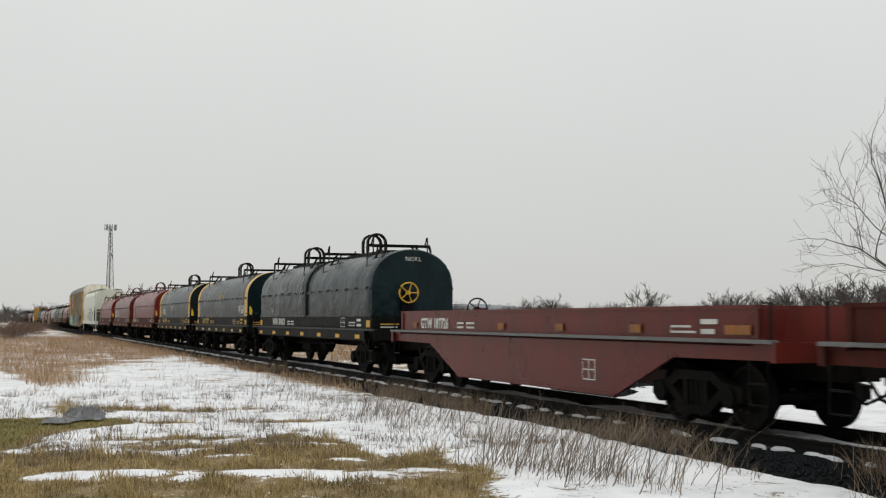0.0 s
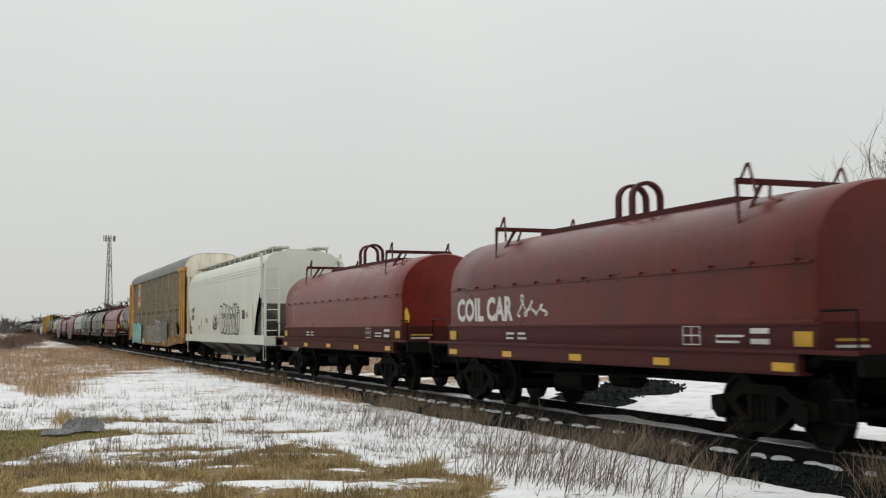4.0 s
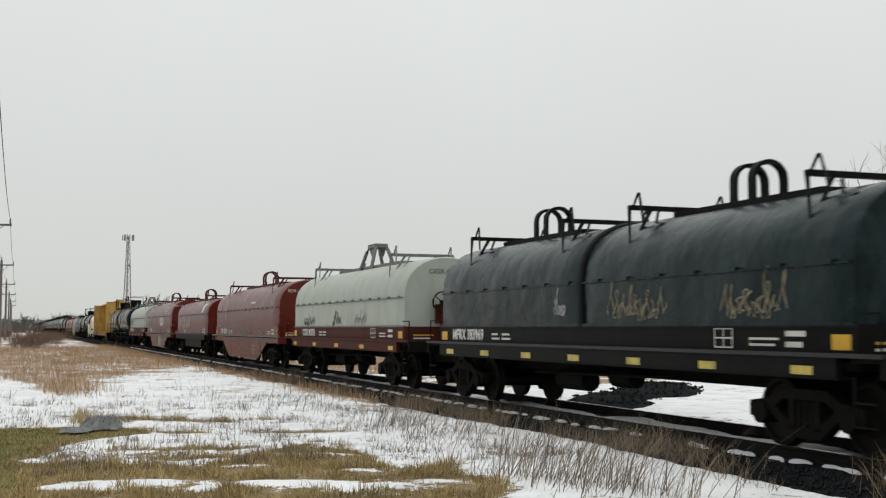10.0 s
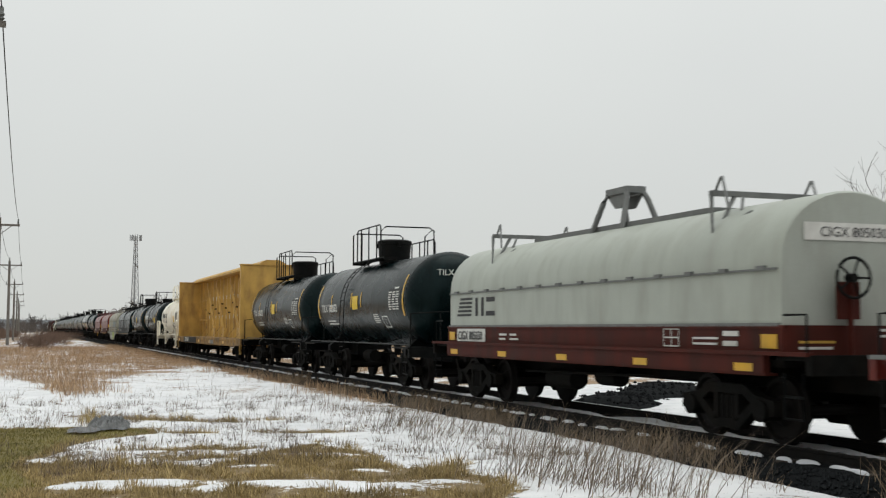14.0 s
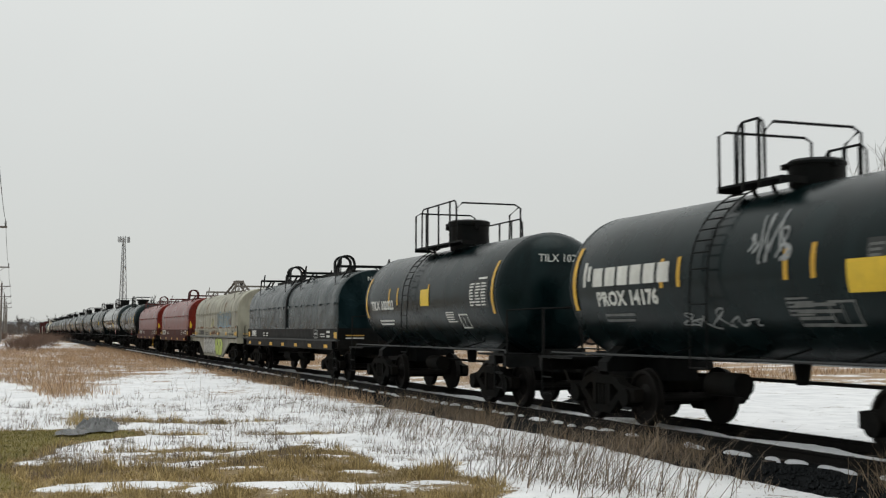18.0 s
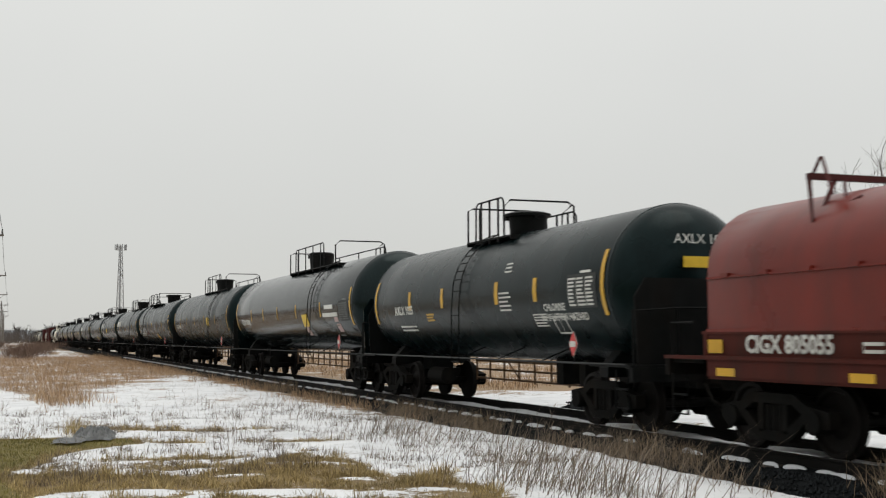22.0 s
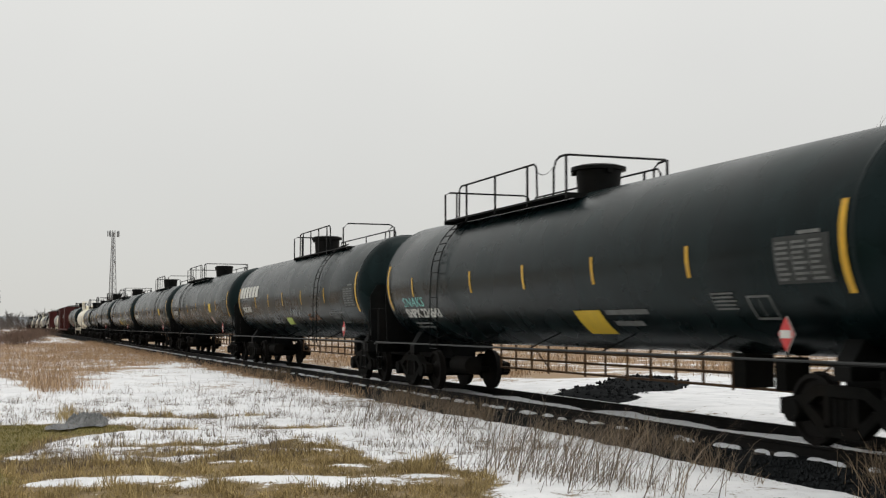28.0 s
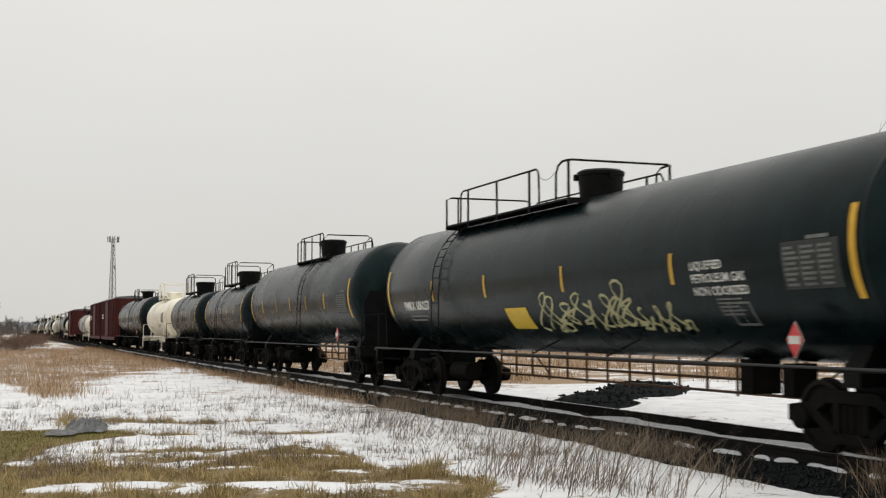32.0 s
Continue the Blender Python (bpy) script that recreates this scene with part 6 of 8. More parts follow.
def ground_sheet():
    xs = spread(((-1800, -400, 200), (-400, -100, 50), (-100, -20, 10), (-20, -4, 1.6), (-4, 9.0, 0.12), (9.0, 13, 0.5), (13, 34, 0.5), (34, 100, 5), (100, 400, 40), (400, 1801, 200)))
    ys = spread(((-1000, -100, 150), (-100, -10, 15), (-10, 9.5, 1.3), (9.5, 30, 0.13), (30, 60, 0.4), (60, 120, 1.2), (120, 300, 8), (300, 800, 60), (800, 2601, 300)))
    nx = len(xs)
    verts, cover, mown = [], [], []
    for y in ys:
        for x in xs:
            c = snow_cover(x, y)
            verts.append((x, y, lay(x, y) + 0.03 * max(0.0, min(1.0, (c - 0.48) * 3.5))))
            cover.append(c)
            mown.append(lawn_share(x, y))
    faces = [(j * nx + i, j * nx + i + 1, (j + 1) * nx + i + 1, (j + 1) * nx + i) for j in range(len(ys) - 1) for i in range(nx - 1)]
    me = bpy.data.meshes.new("ground")
    me.from_pydata(verts, [], faces)
    me.polygons.foreach_set("use_smooth", [True] * len(me.polygons))
    at = me.attributes.new("cover", "FLOAT", "POINT")
    at.data.foreach_set("value", cover)
    at = me.attributes.new("mown", "FLOAT", "POINT")
    at.data.foreach_set("value", mown)
    # soil, grass and snow
    m = bpy.data.materials.new("thawing_meadow")
    m.use_nodes = True
    n, l = m.node_tree.nodes, m.node_tree.links
    b = n["Principled BSDF"]
    co, attr = n.new("ShaderNodeTexCoord"), n.new("ShaderNodeAttribute")
    attr.attribute_name = "cover"

    def noise_node(scale, detail):
        t = n.new("ShaderNodeTexNoise")
        t.inputs["Scale"].default_value, t.inputs["Detail"].default_value = scale, detail
        l.new(co.outputs["Object"], t.inputs["Vector"])
        return t

    def math_node(op, a, bb, c=None):
        t = n.new("ShaderNodeMath")
        t.operation = op
        for i, v in enumerate((a, bb, c)):
            if v is None:
                continue
            if isinstance(v, (int, float)):
                t.inputs[i].default_value = v
            else:
                l.new(v, t.inputs[i])
        return t.outputs[0]
    n1, n2, n3 = noise_node(1.7, 6), noise_node(9.0, 5), noise_node(38.0, 4)
    k = math_node("MULTIPLY_ADD", math_node("SUBTRACT", n1.outputs["Fac"], 0.5), 0.55, attr.outputs["Fac"])
    k = math_node("MULTIPLY_ADD", math_node("SUBTRACT", n2.outputs["Fac"], 0.5), 0.85, k)
    k = math_node("MULTIPLY_ADD", math_node("SUBTRACT", n3.outputs["Fac"], 0.5), 0.62, k)
    mask = n.new("ShaderNodeValToRGB")
    mask.color_ramp.elements[0].position, mask.color_ramp.elements[1].position = 0.47, 0.53
    l.new(k, mask.inputs["Fac"])
    straw = n.new("ShaderNodeValToRGB")
    e = straw.color_ramp.elements
    e[0].position, e[1].position = 0.30, 0.75
    e[0].color, e[1].color = (0.070, 0.047, 0.019, 1), (0.31, 0.225, 0.105, 1)
    mid = e.new(0.52)
    mid.color = (0.180, 0.124, 0.053, 1)
    l.new(math_node("MULTIPLY_ADD", n3.outputs["Fac"], 0.5, math_node("MULTIPLY", n2.outputs["Fac"], 0.5)), straw.inputs["Fac"])
    green = n.new("ShaderNodeMix")
    green.data_type = "RGBA"
    green.inputs["B"].default_value = (0.150, 0.125, 0.032, 1)
    mown_at = n.new("ShaderNodeAttribute")
    mown_at.attribute_name = "mown"
    l.new(math_node("MULTIPLY", mown_at.outputs["Fac"], 0.92), green.inputs["Factor"])
    russet, away, sep = n.new("ShaderNodeMix"), n.new("ShaderNodeMapRange"), n.new("ShaderNodeSeparateXYZ")
    russet.data_type = "RGBA"
    l.new(co.outputs["Object"], sep.inputs[0])
    l.new(sep.outputs["Y"], away.inputs["Value"])
    away.inputs["From Min"].default_value, away.inputs["From Max"].default_value, away.inputs["To Max"].default_value = 26.0, 36.0, 0.6
    l.new(away.outputs["Result"], russet.inputs["Factor"])
    l.new(straw.outputs["Color"], russet.inputs["A"])
    russet.inputs["B"].default_value = (0.31, 0.205, 0.125, 1)
    l.new(russet.outputs["Result"], green.inputs["A"])
    snowc = n.new("ShaderNodeValToRGB")
    snowc.color_ramp.elements[0].color, snowc.color_ramp.elements[1].color = (0.58, 0.59, 0.605, 1), (0.72, 0.725, 0.735, 1)
    snowc.color_ramp.elements[0].position, snowc.color_ramp.elements[1].position = 0.3, 0.6
    l.new(n1.outputs["Fac"], snowc.inputs["Fac"])
    mix = n.new("ShaderNodeMix")
    mix.data_type = "RGBA"
    l.new(mask.outputs["Color"], mix.inputs["Factor"])
    l.new(green.outputs["Result"], mix.inputs["A"])
    l.new(snowc.outputs["Color"], mix.inputs["B"])
    l.new(mix.outputs["Result"], b.inputs["Base Color"])
    b.inputs["Roughness"].default_value = 0.85
    bp = n.new("ShaderNodeBump")
    bp.inputs["Strength"].default_value, bp.inputs["Distance"].default_value = 0.7, 0.04
    l.new(math_node("MULTIPLY_ADD", n3.outputs["Fac"], 0.5, n2.outputs["Fac"]), bp.inputs["Height"])
    l.new(bp.outputs["Normal"], b.inputs["Normal"])
    me.materials.append(m)
    ob = new("ground", me)
    tagged(ob, "thawing meadow with patches of old snow and dead grass", "ground", kind="structure")


ground_sheet()


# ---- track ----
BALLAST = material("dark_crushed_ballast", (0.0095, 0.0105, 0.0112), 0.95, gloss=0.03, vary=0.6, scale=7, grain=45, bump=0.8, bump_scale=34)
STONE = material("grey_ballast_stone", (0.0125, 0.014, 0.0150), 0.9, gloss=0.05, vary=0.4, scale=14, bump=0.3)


def ballast_bed():
    f = Form()
    prof = [*BED, (-0.9, -0.165), (0.0, -0.17), (0.9, -0.165), (1.45, -0.165), (1.85, -0.20), (2.4, -0.34), (3.1, -0.50)]
    ys = spread(((-40, 6, 2.0), (6, 40, 0.25), (40, 120, 1.5), (120, 1301, 20)))
    rows = []
    for y in ys:
        rows.append([(TRACK_X + x + (0.10 * noise.noise(Vector((x, y * 0.8, 2))) if abs(x) > 2 else 0), y,
                      z + 0.035 * noise.noise(Vector((x * 3, y * 3, 7)))) for x, z in prof])
    f.sheet(rows)
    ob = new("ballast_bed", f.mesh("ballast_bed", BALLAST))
    tagged(ob, "dark crushed stone ballast under the track", "ballast", kind="structure")
    # loose stones on the shoulder
    rnd = random.Random(5)
    g = Form()
    for _ in range(9000):
        y = 8 + 30 * rnd.random() ** 1.5
        x = rnd.uniform(-3.0, -1.3)
        zz = np.interp(x, [p[0] for p in prof], [p[1] for p in prof])
        a = rnd.uniform(0.015, 0.045)
        k = len(g.v)
        for q in ((a, 0, 0), (-a * 0.6, a * 0.8, 0), (-a * 0.5, -a * 0.9, 0), (0.1 * a, 0.1 * a, a), (0, 0, -a)):
            g.v.append((TRACK_X + x + q[0] * rnd.uniform(0.7, 1.3), y + q[1] * rnd.uniform(0.7, 1.3), zz + 0.015 + q[2] * rnd.uniform(0.6, 1.1)))
        g.f += [(k, k + 1, k + 3), (k + 1, k + 2, k + 3), (k + 2, k, k + 3), (k + 1, k, k + 4), (k + 2, k + 1, k + 4), (k, k + 2, k + 4)]
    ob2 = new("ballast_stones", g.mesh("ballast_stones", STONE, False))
    tagged(ob2, "loose dark ballast stones on the shoulder", "stones", kind="stuff")
    # spare ballast tipped beyond the track: a low heap that thins out towards the rails
    g = Form()
    rows = []
    for i in range(37):
        line = []
        for j in range(25):
            a, b = -6.5 + 13.0 * i / 36, -3.6 + 7.2 * j / 24
            x, y = 16.5 + 0.66 * a - 0.75 * b, 29.0 + 0.75 * a + 0.66 * b
            k = math.exp(-((a - 0.9) / 3.3) ** 2 - (b / 1.2) ** 4) * 0.50 + math.exp(-((x - 13.9) / 1.0) ** 2 - ((y - 26.2) / 2.6) ** 2) * 0.30
            k += 0.07 * noise.noise(Vector((a * 1.4, b * 1.4, 3)))
            line.append((x, y, GROUND - 0.16 + k))
        rows.append(line)
    g.sheet(rows)
    for _ in range(2600):
        x, y, z = rnd.choice(rnd.choice(rows))
        if z > GROUND + 0.04:
            a = rnd.uniform(0.03, 0.07)
            k = len(g.v)
            x, y = x + rnd.uniform(-0.2, 0.2), y + rnd.uniform(-0.2, 0.2)
            for q in ((a, 0, 0), (-a * 0.6, a * 0.8, 0), (-a * 0.5, -a * 0.9, 0), (0.1 * a, 0.1 * a, a), (0, 0, -a)):
                g.v.append((x + q[0] * rnd.uniform(0.7, 1.3), y + q[1] * rnd.uniform(0.7, 1.3), z + q[2] * rnd.uniform(0.6, 1.1)))
            g.f += [(k, k + 1, k + 3), (k + 1, k + 2, k + 3), (k + 2, k, k + 3), (k + 1, k, k + 4), (k + 2, k + 1, k + 4), (k, k + 2, k + 4)]
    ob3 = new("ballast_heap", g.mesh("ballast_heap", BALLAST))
    tagged(ob3, "low heap of dark crushed stone beside the track", "stone heap")


ballast_bed()


def rails():
    prof = [(-0.075, -0.185), (0.075, -0.185), (0.07, -0.165), (0.012, -0.145), (0.012, -0.045), (0.036, -0.035), (0.036, -0.006), (0.026, 0.0), (-0.026, 0.0), (-0.036, -0.006), (-0.036, -0.035),
            (-0.012, -0.045), (-0.012, -0.145), (-0.07, -0.165)]
    for sx in (-1, 1):
        f = Form()
        f.slab(prof, "y", -40, 1300)
        r = new("rail", f.mesh("rail", RAIL_SIDE, False))
        r.location = (TRACK_X + sx * 0.755, 0, 0)
        tagged(r, "rusty steel rail with a bright worn head", "rail", "rails of the track", "structure")
        g = Form()
        g.box(-0.027, 0.027, -40, 1300, 0.0, 0.0035)
        part("rail_head", g, RAIL_HEAD, r, "bright worn running surface")


rails()


def ties():
    f = Form()
    f.box(-1.30, 1.30, -0.115, 0.115, -0.34, -0.168)
    me = f.mesh("tie", TIE)
    snowy = Form()
    rnd = random.Random(8)
    bed = new("track_ties")
    tagged(bed, "dark tarred wooden ties under the rails", "railway ties", kind="structure")
    y, i = 5.0, 0
    while y < 110:
        t = put("tie", me, bed, (TRACK_X + rnd.uniform(-0.04, 0.04), y, rnd.uniform(-0.012, 0.006)))
        t.rotation_euler = (0, 0, rnd.uniform(-0.02, 0.02))
        if rnd.random() < 0.85:
            # a ragged lump of snow along the tie end, between it and the rail
            cx, cy, ln, wd = TRACK_X - 1.02 + rnd.uniform(-0.10, 0.08), y + rnd.uniform(-0.2, 0.2), rnd.uniform(0.06, 0.24), rnd.uniform(0.05, 0.12)
            ring = [(1 + 0.55 * noise.noise(Vector((math.cos(q) * 2.2, math.sin(q) * 2.2, y)))) for q in [2 * math.pi * m / 11 for m in range(11)]]
            rows = []
            for sc, zz in ((1.0, -0.185), (0.92, -0.150), (0.66, -0.128), (0.25, -0.118), (0.01, -0.116)):
                rows.append([(cx + wd * sc * ring[m % 11] * math.cos(2 * math.pi * m / 11), cy + ln * sc * ring[m % 11] * math.sin(2 * math.pi * m / 11), zz) for m in range(12)])
            snowy.sheet(rows)
        y += 0.52
        i += 1
    f2 = Form()
    while y < 700:
        f2.box(TRACK_X - 1.3, TRACK_X + 1.3, y - 0.115, y + 0.115, -0.34, -0.168)
        y += 0.52
    far = part("far_ties", f2, TIE, bed)
    far["kind"] = "stuff"
    # snow lying between the rails and along the tie ends
    rows = []
    for j in range(220):
        yy = 6 + j * 0.25
        w = 0.36 + 0.16 * noise.noise(Vector((0.3, yy * 0.7, 1))) + 0.14 * noise.noise(Vector((0.3, yy * 2.9, 6)))
        c = TRACK_X + 0.02 + 0.12 * noise.noise(Vector((5.3, yy * 0.5, 1)))
        h = -0.150 + 0.085 * (0.5 + 1.3 * noise.noise(Vector((9, yy * 0.6, 2))))
        rows.append([(c - w, yy, -0.19), (c - w * 0.8, yy, h), (c, yy, h + 0.02), (c + w * 0.8, yy, h), (c + w, yy, -0.19)])
    snowy.sheet(rows)
    ob = new("track_snow", snowy.mesh("track_snow", SNOW_CLOD))
    tagged(ob, "grubby snow lying between the rails and on tie ends", "snow", kind="stuff")


# ---- the train, from the front ----
def make_train():
    W, F = WHITE_PAINT, FADED_WHITE
    c = coil_car("coil_car", "bare brown-red coil car with deep side frames", 4.45, 13.6, RED_BASE, RED_BASE, well=True, bare=True, number="GTW 187731", seed=1)
    c = coil_car("coil_car", "bare brown-red coil car with deep side frames and no hood", 20.35, 14.6, RED_COIL, RED_COIL, end=8.2, trucks=5.6, well=True, bare=True, number="GTW 187726", seed=2)
    c = coil_car("coil_car", "black coil car under two dented hoods, yellow brake wheel", 37.55, 14.4, BLACK_DENTED, BLACK_PART, end=8.3, trucks=6.1, twin=True, number="WFRX 384013", number_y=5.0, wheel_mat=YELLOW, fitting=BLACK_PART, front_wheel=True, seed=3)
    scrawl(c, hood_side(), 5.6, 1.7, 0.7, 0.5, CHALK, 31, 3, 0.05)
    scrawl(c, hood_side(), 4.0, 2.45, 1.2, 0.5, CHALK, 33, 5, 0.04)
    scrawl(c, hood_side(), 1.4, 2.2, 1.0, 0.7, CHALK, 32, 5, 0.04)
    letters_on_end("NOKL", c, -c["half"] - 0.017, 0, 3.12, 0.12, W)
    c = coil_car("coil_car", "black coil car with yellow bands at both hood ends", 53.81, 12.75, BLACK_COIL, BLACK_PART, twin=False, bands=YELLOW, number="GACX 75777", number_mat=ORANGE_LETTER, fitting=BLACK_PART, seed=4)
    scrawl(c, hood_side(), 0.4, 2.45, 1.4, 0.42, ORANGE_LETTER, 34, 3, 0.05, label="ochre painted mark")
    scrawl(c, hood_side(), -0.5, 1.72, 1.6, 0.5, CHALK, 35, 6, 0.035)
    letters("WIGR!", c, hood_side(), -4.5, 1.76, 0.34, W, name="graffiti", label="white sprayed word", weight=0.02)
    letters("WIGR!", c, flat_side(-1.192), -3.2, 1.32, 0.2, CHALK, name="graffiti", weight=0.02)
    letters_on_end("CAR SERIES", c, -c["half"] - 0.017, 0, 3.0, 0.13, ORANGE_LETTER)
    c = coil_car("coil_car", "black coil car with yellow bands, chalked and graffitied", 69.20, 12.5, BLACK_COIL, BLACK_PART, bands=YELLOW, number="MBKX 250258", number_mat=ORANGE_LETTER, wheel_mat=YELLOW, fitting=BLACK_PART, front_wheel=True, seed=5)
    letters("WIGR!", c, hood_side(), 4.6, 1.76, 0.36, W, name="graffiti", label="white sprayed word", weight=0.02)
    f = Form()
    panel(f, hood_side(), 5.45, 4.83, 1.86, 1.98, 0.006, 1)
    part("label_strip", f, ORANGE_LETTER, c)
    scrawl(c, hood_side(), 0.5, 1.62, 1.8, 0.35, CHALK, 36, 7, 0.04)
    letters_on_end("CAR SERIES", c, -c["half"] - 0.017, 0, 3.0, 0.13, ORANGE_LETTER)
    c = coil_car("coil_car", "bright red coil car with a half-round hood", 84.76, 12.9, RED_BRIGHT, RED_BASE, number="CIGX 805011", seed=6, fitting=MAROON)
    scrawl(c, hood_side(), -3.6, 1.75, 0.8, 0.5, CHALK, 37, 4, 0.035)
    c = coil_car("coil_car", "maroon coil car with large white lettering", 100.3, 12.5, RED_COIL, MAROON, number="", seed=7, fitting=MAROON)
    letters("COIL CAR", c, hood_side(), 5.8, 1.72, 0.46, W, weight=0.05)
    scrawl(c, hood_side(), 2.6, 1.75, 1.3, 0.42, W, 160, 3, 0.05)
    c = coil_car("coil_car", "bright red coil car with a half-round hood", 116.3, 12.7, RED_BRIGHT, RED_BASE, number="", seed=8, fitting=MAROON)
    hopper_car(134.05)
    rack_car(157.55)
    c = tank_car("tank_car", "short black tank car with block owner mark", 177.9, 4.7, BLACK_TANK, r=1.27, zc=2.33, head=0.62, deck=(-0.60, 1.05, -0.2), pressure=False, tall=0.9, number="PROX 15289", brand=True, stripes=[1.84, 1.40, -1.4, -1.95], placard=-2.6, placard_w=0.7, placard_z=2.2, ladder_y=0.7, seed=9, house=(0.4, 0.3), diamond=False)
    shell = round_side(1.27, 2.33)
    scrawl(c, shell, 1.75, 1.52, 1.2, 0.36, CHALK, 165, 4, 0.035, label="thin white graffiti")
    scrawl(c, shell, -0.3, 1.7, 0.8, 0.4, CHALK, 166, 3, 0.04)
    c = coil_car("coil_car", "red coil car with a half-round hood", 192.05, 12.6, RED_BRIGHT, RED_BASE, number="CIGX 8055", front_wheel=True, seed=10, fitting=MAROON)
    scrawl(c, hood_side(), 1.2, 1.75, 0.9, 0.5, CHALK, 38, 5, 0.035)
    scrawl(c, hood_side(), 6.0, 2.35, 2.8, 0.5, CHALK, 58, 7, 0.026, label="white scrawled writing")
    scrawl(c, hood_side(), 4.9, 1.75, 0.7, 0.5, CHALK, 59, 2, 0.03)
    c = coil_car("coil_car", "black coil car with yellow bands on its hood", 207.86, 12.8, BLACK_COIL, BLACK_PART, bands=YELLOW, number="CIGX 805751", fitting=BLACK_PART, seed=11)
    scrawl(c, hood_side(), 2.4, 2.5, 1.2, 0.48, ORANGE_LETTER, 39, 3, 0.07, label="ochre painted mark", fill=RUST_STAIN)
    letters_on_end("LW", c, -c["half"] - 0.017, 0, 2.85, 0.22, YELLOW)
    letters_on_end("CIGX 805751", c, -7.26, 0.4, 1.02, 0.14, W)
    c = coil_car("coil_car", "black coil car under two hoods with scratched graffiti", 224.24, 14.5, BLACK_DENTED, BLACK_PART, end=8.3, trucks=6.1, twin=True, number="MFRX 383969", fitting=BLACK_PART, seed=12)
    scrawl(c, hood_side(), -1.0, 1.7, 1.85, 0.6, DULL_STRAW, 41, 9, 0.03)
    scrawl(c, hood_side(), -4.4, 1.7, 1.5, 0.7, DULL_STRAW, 42, 9, 0.03)
    scrawl(c, hood_side(), 1.1, 1.76, 0.4, 0.5, CHALK, 43, 2, 0.05)
    c = coil_car("coil_car", "pale grey hooded coil car on a brown-red frame", 240.80, 12.75, GREY_COIL, RED_BASE, loops="trestle", number="CIGX 805031", number_y=5.05, fitting=GREY_STEEL, front_wheel=True, seed=13)
    scrawl(c, hood_side(), 4.9, 1.65, 1.6, 0.42, INK, 44, 6, 0.04)
    scrawl(c, hood_side(), 1.0, 1.65, 1.1, 0.42, INK, 45, 4, 0.06)
    scrawl(c, hood_side(), -1.6, 1.65, 1.2, 0.5, CHALK, 46, 5, 0.05)
    letters_on_end("CIGX 805031", c, -c["half"] - 0.017, 0, 3.0, 0.13, INK)
    c = coil_car("coil_car", "red coil car with a hood and deep side frames", 257.44, 15.0, RED_COIL, RED_COIL, end=8.3, trucks=5.6, well=True, number="GTW 187639", seed=14, fitting=MAROON)
    bars(c, hood_side(), -1.6, 2.62, 1.0, 0.14, 1, W, seed=2)
    scrawl(c, flat_side(-1.192), 1.2, 1.32, 1.4, 0.2, CHALK, 47, 4, 0.04)
    letters_on_end("FOR USE ON GTW 187", c, -c["half"] - 0.017, 0, 2.95, 0.12, W)
    c = coil_car("coil_car", "maroon coil car with a scribbled low hood on black frame", 274.23, 12.45, RED_COIL, BLACK_PART, number="", seed=15, fitting=MAROON, strips=False, low=True)
    skirt = hood_side(zs=2.32, top=3.21)
    scrawl(c, skirt, 6.0, 1.55, 3.6, 0.72, W, 48, 16, 0.03, label="white scribbled graffiti")
    scrawl(c, skirt, 2.3, 1.60, 1.5, 0.60, W, 150, 5, 0.03, label="white scribbled graffiti")
    f = Form()
    panel(f, skirt, -4.1, -4.8, 2.42, 2.90, 0.012, 4, slant=-0.25)
    part("paper_sheet", f, W, c, "white sheet stuck on the hood")
    bars(c, skirt, 1.0, 1.95, 0.8, 0.03, 1, FADED_ORANGE, seed=15, gap=0.1)
    c = coil_car("coil_car", "red coil car with deep side frames and white graffiti", 291.00, 14.9, RED_COIL, RED_COIL, end=8.3, trucks=5.6, well=True, number="GTW 188020", front_wheel=True, seed=16, fitting=MAROON)
    letters("RELIC", c, hood_side(), -0.5, 1.80, 0.50, W, name="graffiti", label="white sprayed word", stretch=1.15, weight=0.09)
    scrawl(c, hood_side(), -2.35, 1.85, 0.6, 0.5, W, 50, 2, 0.06)
    f = Form()
    for a, b in (((0.0, 0.0), (0.35, 0.0)), ((0.0, 0.0), (0.15, 0.28)), ((0.15, 0.28), (0.5, 0.28)), ((0.35, 0.0), (0.5, 0.28)), ((0.6, 0.0), (0.75, 0.28)), ((0.75, 0.28), (0.85, 0.0)), ((0.85, 0.0), (1.0, 0.28))):
        y0, z0, y1, z1 = -3.44 - 1.25 * a[0], 2.66 + a[1], -3.44 - 1.25 * b[0], 2.66 + b[1]
        hs = hood_side()
        f.sheet([[(hs(z0) - 0.012, y0, z0), (hs(z0 + 0.06) - 0.012, y0 - 0.03, z0 + 0.06)], [(hs(z1) - 0.012, y1, z1), (hs(z1 + 0.06) - 0.012, y1 - 0.03, z1 + 0.06)]])
    part("railway_mark", f, W, c, "white bent-line railway mark", smooth=False)
    f = Form()
    panel(f, flat_side(-1.235), -0.2, -2.0, 0.34, 0.95, 0.006, 1)
    part("primer_patch", f, PALE_PATCH, c, "bare pale patch in the paint")
    letters_on_end("FOR USE ON GTW 188190", c, -c["half"] - 0.017, 0, 2.98, 0.12, W)
    letters_on_end("THRU 188289", c, -c["half"] - 0.017, 0, 2.78, 0.12, W)
    c = coil_car("coil_car", "pale grey hooded coil car with dark railway mark", 307.24, 12.85, GREY_COIL, RED_BASE, loops="trestle", number="CIGX 805030", number_panel=True, fitting=GREY_STEEL, front_wheel=True, seed=17)
    f = Form()
